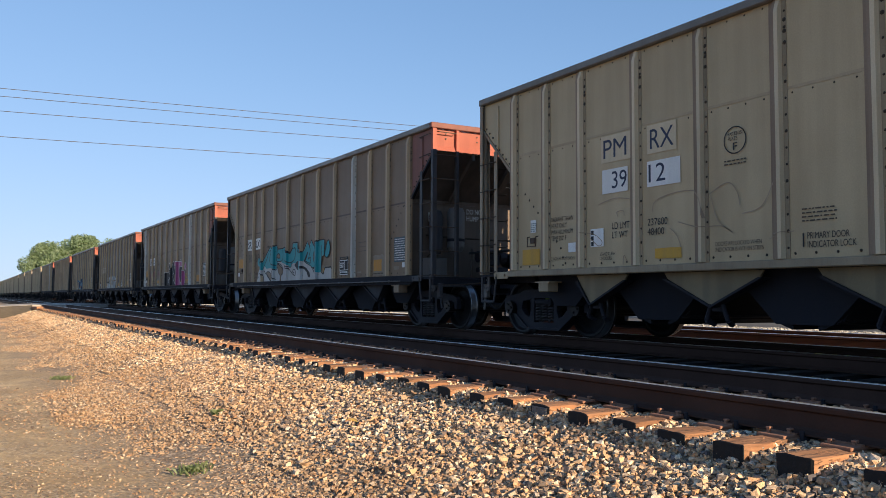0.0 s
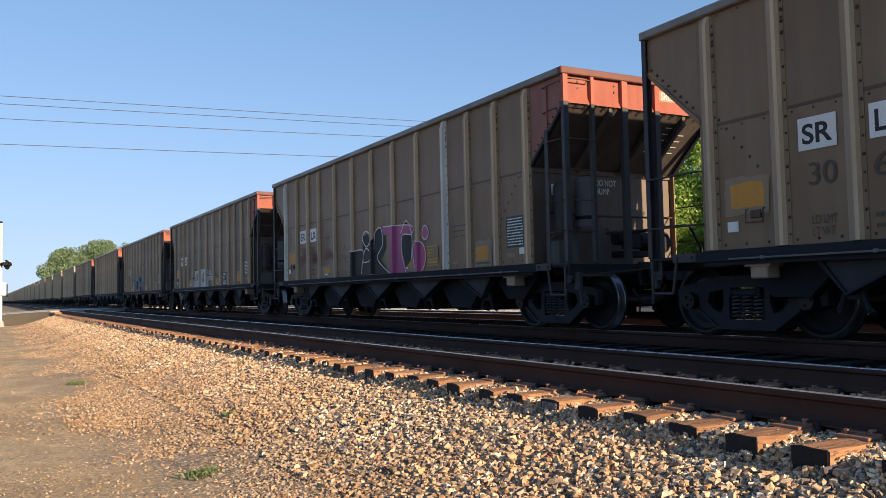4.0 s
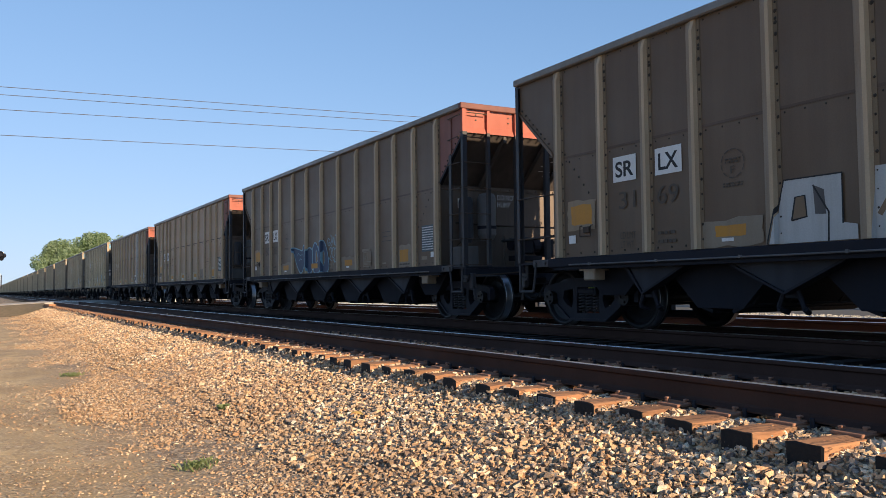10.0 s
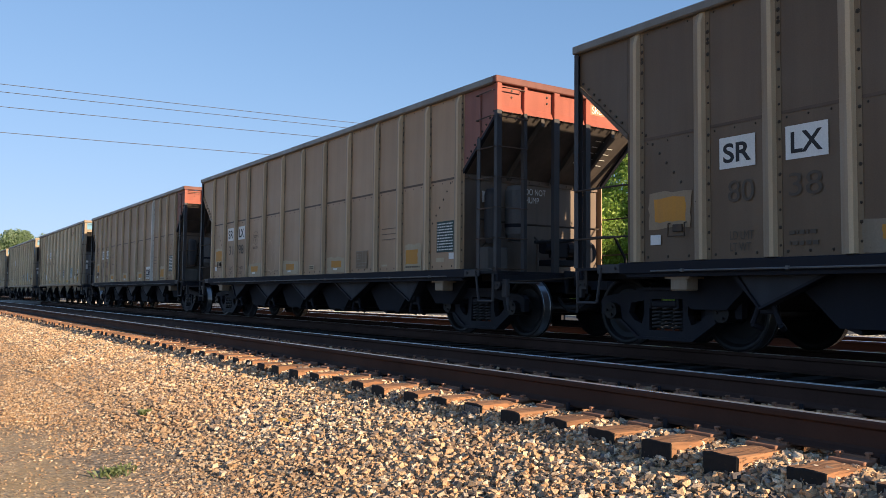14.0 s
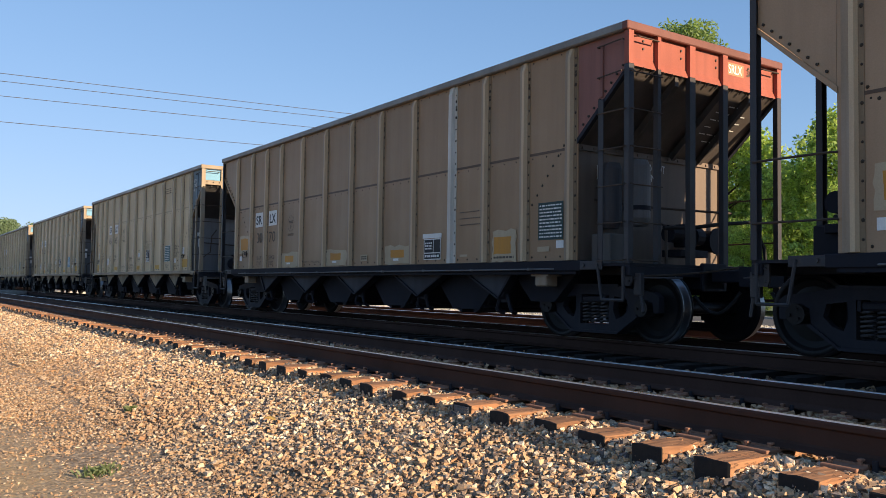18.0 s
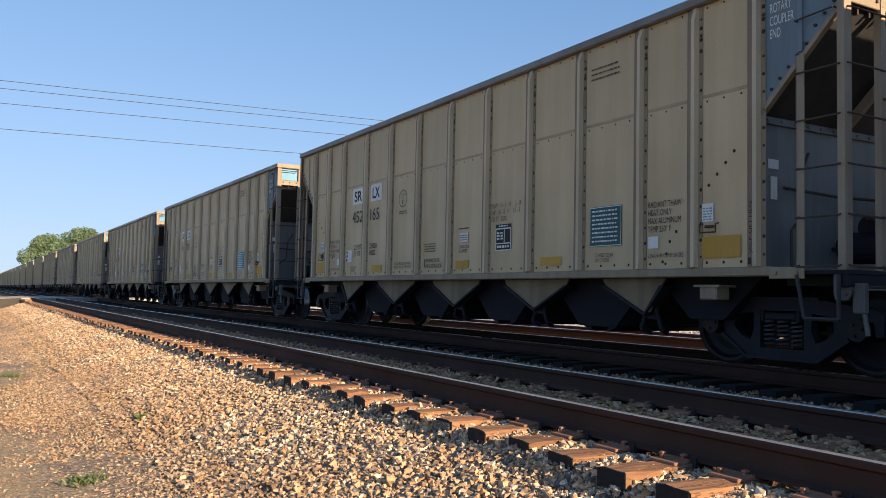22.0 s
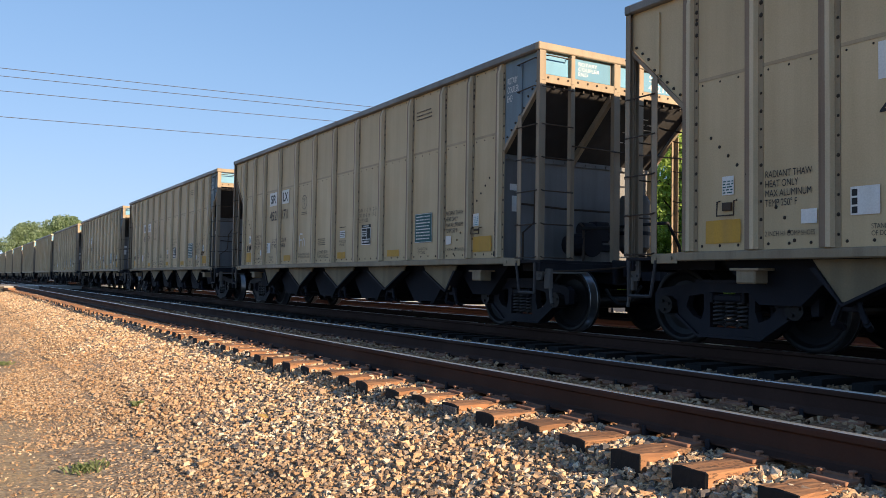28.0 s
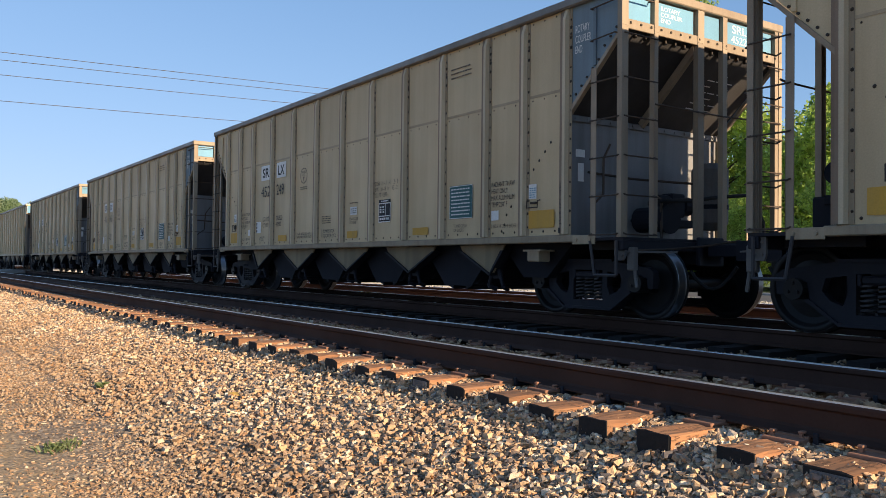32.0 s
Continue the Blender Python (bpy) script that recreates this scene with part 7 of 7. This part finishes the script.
stones("ballast", M["stone"], "sunlit tan and grey crushed stone ballast beside the ties", [
    (-8, -1, 2.75, 4.42, 33000, 0.024, 0.060, 0.72, 1.0, 0),
    (-16, -8, 2.75, 4.42, 26000, 0.026, 0.058, 0.72, 1.0, 0),
    (-32, -16, 2.75, 4.40, 19000, 0.030, 0.064, 0.72, 1.0, 0),
    (-62, -32, 2.75, 4.35, 10000, 0.045, 0.085, 0.7, 1.0, 0),
    (-8, -1, 3.80, 4.42, 5000, 0.024, 0.056, 0.72, 1.6, 0),
    (-16, -8, 3.80, 4.42, 4000, 0.030, 0.064, 0.72, 1.6, 0)], 3)
stones("dusty_gravel", M["stone_low"], "dusty tan gravel that thins out into the earth", [
    (-8, -1, 2.3, 3.0, 11000, 0.022, 0.056, 0.66, 0.9, 0),
    (-16, -8, 2.3, 3.0, 9000, 0.025, 0.058, 0.66, 0.9, 0),
    (-32, -16, 2.3, 3.0, 7000, 0.030, 0.060, 0.66, 0.9, 0),
    (-62, -32, 2.3, 3.0, 4000, 0.045, 0.08, 0.66, 0.9, 0),
    (-8, -0.5, 1.0, 2.45, 28000, 0.014, 0.042, 0.55, 0.7, 0.8),
    (-16, -8, 1.0, 2.45, 18000, 0.018, 0.046, 0.55, 0.7, 0.8),
    (-32, -16, 1.0, 2.45, 11000, 0.026, 0.052, 0.55, 0.7, 0.8),
    (-62, -32, 1.0, 2.45, 5500, 0.040, 0.075, 0.55, 0.7, 0.8),
    (-1, 8, 1.4, 4.40, 3000, 0.04, 0.08, 0.7, 1.0, 0.6),
    (-10, 0.0, -0.6, 2.2, 22000, 0.008, 0.026, 0.5, 0.4, 0.65),
    (-30, -10, -0.6, 2.2, 15000, 0.014, 0.038, 0.5, 0.4, 0.65)], 5)
stones("track_ballast", M["stone_dark"], "dark oil-stained ballast between the rails", [
    (1, 8, 4.35, 8.2, 1500, 0.04, 0.07, 0.7, 0.8, 0),
    (-12, 1, 4.30, 6.3, 17000, 0.026, 0.060, 0.7, 0.8, 0),
    (-30, -12, 4.30, 6.3, 9000, 0.040, 0.075, 0.7, 0.8, 0),
    (-14, 0, 6.2, 8.4, 17000, 0.022, 0.052, 0.7, 1.2, 0),
    (-34, -14, 6.3, 8.4, 5000, 0.045, 0.08, 0.7, 1.1, 0)], 4)
stones("pale_ballast", M["concrete"], "pale limestone gravel heaped beyond the third track", [
    (-42, 0, 14.6, 18.6, 15000, 0.035, 0.085, 0.65, 1.0, 0)], 6)


# the road beyond the tracks, and the level crossing
def road():
    bm = bmesh.new()
    box(bm, -700, 260, 19.8, 26.2, -0.60, -0.285)
    ob = new("road", mesh_of("road", bm, M["asphalt"]))
    tagged(ob, "grey asphalt road along the far side of the tracks", "road", kind="structure")
    bm = bmesh.new()
    box(bm, -700, 260, 26.21, 26.5, -0.6, -0.20, 0.02)
    tagged(new("kerb", mesh_of("kerb", bm, M["concrete"])), "pale concrete kerb along the road", "kerb", kind="structure")


def crossing():
    x0, x1 = -70.0, -61.0
    cr = thing("level_crossing", "pale grey concrete level crossing over the tracks", "level crossing", kind="structure")
    bm = bmesh.new()
    prof = [(-30, -0.55), (-6, -0.36), (0.5, -0.20), (2.6, -0.10), (4.0, -0.03), (4.38, -0.02), (4.38, -0.3), (2.6, -1.0), (0.5, -1.2), (-30, -1.3)]
    plate(bm, prof, "x", x0, x1)
    part("approach", bm, M["dust"], cr, "worn pale approach")
    bm = bmesh.new()
    run = [(-30, -0.56), (-6, -0.37), (0.5, -0.21), (2.6, -0.11), (3.8, -0.05)]
    rows = [[bm.verts.new(p) for p in ((x1 - 0.02, y, z), (x1 + 0.5, y, z - 0.08), (x1 + 2.4, y, ground_height(y) - 0.03), (x1 - 0.02, y, ground_height(y) - 0.2))] for y, z in run]
    for a, b in zip(rows, rows[1:]):
        for i in range(4):
            bm.faces.new((a[i], a[(i + 1) % 4], b[(i + 1) % 4], b[i]))
    bm.faces.new(rows[0])
    bm.faces.new(rows[-1])
    part("shoulder", bm, M["soil"], cr, "dark earth shoulder")
    for c, lo, hi in ((TRACK_A, 4.52, 5.90), (TRACK_A, 6.03, 8.52), (TRACK_B, 8.65, 10.03), (TRACK_B, 10.16, 12.62), (TRACK_C, 12.76, 14.14), (TRACK_C, 14.27, 16.0)):
        n = 4
        w = (x1 - x0) / n
        for i in range(n):
            part("panel", a_box(x0 + i * w + 0.01, x0 + (i + 1) * w - 0.01, lo, hi, -0.20, -0.008, bevel=0.015), M["concrete"], cr)
    bm = bmesh.new()
    plate(bm, [(16.0, -0.02), (19.8, -0.275), (19.8, -0.55), (16.0, -0.4)], "x", x0, x1)
    part("approach", bm, M["asphalt"], cr, "worn asphalt approach")


road()
crossing()

# ---- trees ----
def leaf_cloud(rng, clumps, per, size):
    """Leaf quads in clumps (centre, radius)."""
    verts, faces = [], []
    k = 0
    for c, r in clumps:
        d = rng.normal(size=(per, 3))
        d /= np.linalg.norm(d, axis=1)[:, None]
        p = np.asarray(c) + d * (r * rng.uniform(0.35, 1.0, (per, 1)) ** 0.6) * np.array([1, 1, 0.8])
        u = rng.normal(size=(per, 3))
        u /= np.linalg.norm(u, axis=1)[:, None]
        w = np.cross(u, d + rng.normal(scale=0.6, size=(per, 3)))
        w /= np.linalg.norm(w, axis=1)[:, None] + 1e-9
        s = rng.uniform(0.6, 1.2, (per, 1)) * size
        quad = np.stack([p - u * s, p - w * s * 0.5, p + u * s, p + w * s * 0.5], 1)
        verts.append(quad.reshape(-1, 3))
        faces.append(np.arange(per * 4).reshape(-1, 4) + k)
        k += per * 4
    return np.concatenate(verts), np.concatenate(faces)


def limb(bm, a, b, r0, r1, n=7):
    rod(bm, a, b, r0, n, r1)


def tree_meshes(seed, height, spread, leaf, leaf_m, conifer=False, clump_n=85, per=115):
    rng = np.random.default_rng(seed)
    r = random.Random(seed)
    bm = bmesh.new()
    clumps = []
    pts = [Vector((0, 0, 0))]
    for i in range(5):
        pts.append(Vector((r.uniform(-0.25, 0.25), r.uniform(-0.25, 0.25), height * (i + 1) / 5 * (0.97 if conifer else 0.80))))
    rad = height * 0.022
    for i in range(5):
        limb(bm, pts[i], pts[i + 1], rad * (1 - i * 0.19), rad * (1 - (i + 1) * 0.19))
    for i in range(clump_n):
        t = (i + 0.5) / clump_n
        a = i * 2.4 + r.uniform(-0.5, 0.5)
        if conifer:
            h = height * (0.52 + 0.44 * t)
            reach = spread * math.sqrt(max(0.05, 1 - ((t - 0.4) / 0.62) ** 2)) * r.uniform(0.3, 1.0)
            cr = spread * r.uniform(0.20, 0.30)
        else:
            h = height * (0.10 + 0.86 * t)
            reach = spread * math.sin(math.pi * (0.16 + 0.78 * t)) ** 0.7 * r.uniform(0.35, 1.0)
            cr = spread * r.uniform(0.20, 0.34)
        c = Vector((reach * math.cos(a), reach * math.sin(a), h))
        base = pts[min(4, max(0, int(t * 4)))].lerp(pts[min(5, int(t * 4) + 1)], 0.5)
        if i % 2 == 0:
            limb(bm, Vector((base.x, base.y, max(0.8, h - reach * 0.5))), c, rad * 0.28, rad * 0.07, 5)
        clumps.append((tuple(c), cr))
    v, f = leaf_cloud(rng, clumps, per, leaf)
    me = bpy.data.meshes.new("crown")
    me.from_pydata(v.tolist(), [], f.tolist())
    me.materials.append(leaf_m)
    return mesh_of("trunk", bm, M["bark"]), me


def plant_tree(meshes, x, y, turn, scale, label, group):
    t = thing("tree", label, "tree", pose(x, y, ground_height(y) - 0.05, 0, 0, turn) @ Matrix.Scale(scale, 4), group)
    part("trunk", meshes[0], None, t)
    part("crown", meshes[1], None, t)
    return t


def trees():
    r = random.Random(21)
    broad = [tree_meshes(31 + i, 11.5, 4.6, 0.16, M["leaf"], False, 100, 270) for i in range(3)]
    back = tree_meshes(37, 13.0, 5.6, 0.30, M["leaf_deep"], False, 80, 130)
    pine = tree_meshes(41, 20.6, 3.6, 0.16, M["needle"], True, 70, 190)
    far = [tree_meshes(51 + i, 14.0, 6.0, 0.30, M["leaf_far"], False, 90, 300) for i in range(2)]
    n = 0
    x = -96.0
    while x < -19:
        near = r.uniform(40.5, 43.5)
        plant_tree(broad[n % 3], x, near, r.uniform(0, 360), r.uniform(0.86, 1.02), "leafy green broadleaf tree in full sun beside the road", "trees beyond the road")
        x += r.uniform(5.0, 6.6) if x < -75 else r.uniform(6.4, 7.6)
        n += 1
    x = -92.0
    while x < -17:
        plant_tree(broad[n % 3], x, r.uniform(36.0, 38.0), r.uniform(0, 360), r.uniform(0.42, 0.58), "low bushy green tree at the edge of the road", "bushes beyond the road")
        x += r.uniform(4.2, 6.0) if x < -75 else r.uniform(4.6, 6.4)
        n += 1
    for i in range(11):
        plant_tree(back, -84.0 + i * 6.4 + r.uniform(-0.8, 0.8), r.uniform(47.0, 50.0), r.uniform(0, 360), r.uniform(0.68, 0.82), "dense dark green tree in the wood behind the road", "woods beyond the road")
    plant_tree(pine, -37.3, 46.5, 40, 1.0, "tall pine with soft green needles behind the other trees", "")
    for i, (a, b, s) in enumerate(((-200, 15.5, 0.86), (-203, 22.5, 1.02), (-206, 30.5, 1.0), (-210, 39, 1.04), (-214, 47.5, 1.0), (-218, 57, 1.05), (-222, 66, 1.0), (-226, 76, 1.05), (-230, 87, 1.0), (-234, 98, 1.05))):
        plant_tree(far[i % 2], a, b, 70 * i, s, "large leafy green tree in the distance, haze tinted into its leaves", "distant trees")


trees()


# ---- wires, signal, small things ----
def wires():
    for x, z0, z1 in ((-58.0, 13.55, 0.0285), (-58.0, 13.05, 0.0295), (-58.2, 12.15, 0.0300), (-58.0, 10.5, 0.0265)):
        bm = bmesh.new()
        pts = []
        for i in range(25):
            y = -36 + i * 4.5
            t = i / 24
            pts.append((x, y, z0 + z1 * y - 0.25 * math.sin(math.pi * t) + 0.2))
        tube(bm, pts, 0.021, 5)
        ob = new("power_line", mesh_of("power_line", bm, M["wire"]))
        tagged(ob, "thin dark overhead cable strung across the tracks", "cable", "overhead cables")
    for y, dz in ((-36.0, -0.85), (72.0, 2.25)):
        p = thing("utility_pole", "weathered wooden utility pole that carries the cables", "pole", pose(-58.0, y, ground_height(y)))
        part("post", rod(bmesh.new(), (0, 0, -0.2), (0, 0, 14.4 + dz), 0.16, 12, 0.11), M["pole"], p)
        part("crossarm", a_box(-1.2, 1.2, -0.05, 0.05, 14.1 + dz, 14.22 + dz, bevel=0.01), M["pole"], p)


def crossing_signal():
    s = thing("crossing_signal", "white railway crossing signal mast with hooded lamp and control box", "signal", pose(-57.0, 0.84, ground_height(0.84) + 0.02))
    part("mast", rod(bmesh.new(), (0, 0, 0.3), (0, 0, 6.35), 0.075, 14), M["post_white"], s)
    part("cap", rod(bmesh.new(), (0, 0, 6.35), (0, 0, 6.45), 0.10, 14, 0.05), M["dark"], s)
    part("base", rod(bmesh.new(), (0, 0, -0.1), (0, 0, 0.35), 0.24, 16, 0.14), M["concrete"], s)
    part("arm", rod(bmesh.new(), (0, 0.05, 3.98), (0, 0.45, 3.98), 0.03, 8), M["post_white"], s)
    turn = pose(0, 0.40, 3.80, 0, 0, -58) @ pose(0, 0, 0, 0, 8, 0)
    lamp = part("lamp", rod(bmesh.new(), (-0.14, 0, 0), (0.10, 0, 0), 0.13, 20, 0.17), M["dark"], s, "round dark lamp with background plate", m=turn)
    hood = bmesh.new()
    plate(hood, [(0.10, -0.16), (0.46, -0.10), (0.46, -0.09), (0.10, -0.15)], "y", -0.01, 0.01)
    for a in range(-4, 5):
        g = radians(90 + a * 22)
        c, d = math.cos(g), math.sin(g)
        rod(hood, (0.10, 0.17 * c, 0.17 * d), (0.46, 0.13 * c, 0.15 * d), 0.034, 5)
    part("hood", hood, M["dark"], lamp)
    part("backplate", plate(bmesh.new(), circle_pts(0, 0, 0.30, 24), "x", 0.10, 0.12), M["dark"], lamp)
    cab = part("control_box", a_box(-0.2, 0.2, -0.18, 0.28, 1.90, 2.72, bevel=0.03), M["post_white"], s, "pale grey metal control box")
    part("door", a_box(0.201, 0.215, -0.14, 0.24, 1.95, 2.67, bevel=0.006), M["post_white"], cab)
    part("conduit", rod(bmesh.new(), (0.08, 0.33, 1.8), (0.08, 0.33, 2.6), 0.03, 8), M["dark"], s)


def weed(x, y, size, seed):
    rng = np.random.default_rng(seed)
    n = 130
    verts, faces = [], []
    for i in range(n):
        a = rng.uniform(0, 2 * math.pi)
        d = rng.uniform(0, size) ** 1.0
        bx, by = x + d * math.cos(a) * 1.2, y + d * math.sin(a)
        bz = ground_height(by)
        h, w = rng.uniform(0.02, 0.065), rng.uniform(0.003, 0.009)
        t = rng.uniform(0, 2 * math.pi)
        lx, ly = math.cos(t), math.sin(t)
        k = len(verts)
        verts += [(bx - ly * w, by + lx * w, bz), (bx + ly * w, by - lx * w, bz), (bx + lx * h * 0.5 + ly * w, by + ly * h * 0.5 - lx * w, bz + h), (bx + lx * h, by + ly * h, bz + h * 1.1)]
        faces.append((k, k + 1, k + 2, k + 3))
    me = bpy.data.meshes.new("weed")
    me.from_pydata(verts, [], faces)
    me.materials.append(M["grass"])
    tagged(new("weed", me), "small green weed tuft growing in the gravelly earth", "plant", kind="stuff")


def dead_leaf(x, y, z, turn):
    bm = bmesh.new()
    pts = [(-0.075, 0, 0), (-0.03, 0.035, 0.012), (0.03, 0.03, 0.02), (0.085, 0.0, 0.008), (0.03, -0.03, 0.016), (-0.03, -0.028, 0.010)]
    plate_v = [bm.verts.new(p) for p in pts]
    bm.faces.new(plate_v)
    ex = bmesh.ops.extrude_face_region(bm, geom=bm.faces[:])["geom"]
    for v in ex:
        if isinstance(v, bmesh.types.BMVert):
            v.co.z += 0.003
    ob = new("fallen_leaf", mesh_of("fallen_leaf", bm, M["dead_leaf"]))
    ob.matrix_basis = pose(x, y, z, 4, 6, turn)
    tagged(ob, "dry yellow fallen leaf on the ballast", "leaf")


def chunk(x, y, z, sx, sy, sz, turn, material, name, label, category):
    bm = a_box(-sx, sx, -sy, sy, -sz, sz, bevel=min(sx, sy, sz) * 0.3)
    r = random.Random(int(x * 100))
    for v in bm.verts:
        v.co += Vector((r.uniform(-0.12, 0.12) * sx, r.uniform(-0.12, 0.12) * sy, r.uniform(-0.2, 0.2) * sz))
    ob = new(name, mesh_of(name, bm, material))
    ob.matrix_basis = pose(x, y, z, 0, 0, turn)
    tagged(ob, label, category)


wires()
crossing_signal()
weed(-7.25, 1.72, 0.16, 1)
weed(-16.4, 1.55, 0.2, 2)
weed(-9.6, 2.55, 0.05, 3)
dead_leaf(-7.0, 3.09, -0.50, 20)
chunk(-58.9, 4.0, -0.20, 0.8, 0.22, 0.10, 8, M["tie"], "timber_block", "orange-brown weathered timber block beside the level crossing", "timber")

# ---- the train ----
def place_of(t):
    for (a, p), (b, q) in zip(TRAIN, TRAIN[1:]):
        if t <= b:
            return p + (q - p) * (t - a) / (b - a)
    return TRAIN[-1][1]


CARS = {}
BROWN = hopper_car("brown")
ALU = hopper_car("alu")
FAR = far_car("alu")
brown_marks(BROWN)
alu_marks(ALU)
for k in range(-3, 45):
    kind = "brown" if 1 <= k <= 6 else "alu"
    if k == 1:
        car = BROWN
    elif k == 0:
        car = ALU
    elif k == 13:
        car = FAR
    elif 1 <= k <= 6:
        car = copy_thing(BROWN, pose(0, 0, 0))
    elif 0 < k <= 12 or k == -1:
        car = copy_thing(ALU, pose(0, 0, 0))
    else:
        car = copy_thing(FAR, pose(0, 0, 0))
    car.matrix_basis = pose(TRAIN[0][1] - k * PITCH + HALF, CAR_Y, 0)
    CARS[k] = car
    tagged(car, "dirty brown ribbed coal hopper car with a salmon-orange end" if kind == "brown"
           else "weathered tan-grey aluminium coal hopper car with tall ribs", "rail car", "coal hopper cars of the train")

car_details(CARS)


def motions():
    for k, car in CARS.items():
        walk(car, [(t, pose(s - k * PITCH + HALF, CAR_Y, 0)) for t, s in TRAIN])
        if 0 <= k <= 12:
            for tr in car.children:
                if tr.name.startswith("truck"):
                    for w in tr.children:
                        if w.name.startswith("wheelset"):
                            x = w.matrix_basis.translation.x
                            walk(w, [(i / 10, pose(x, 0, 0.4575, 0, math.degrees((place_of(i / 10) - TRAIN[0][1]) / 0.4575), 0)) for i in range(321)])


motions()
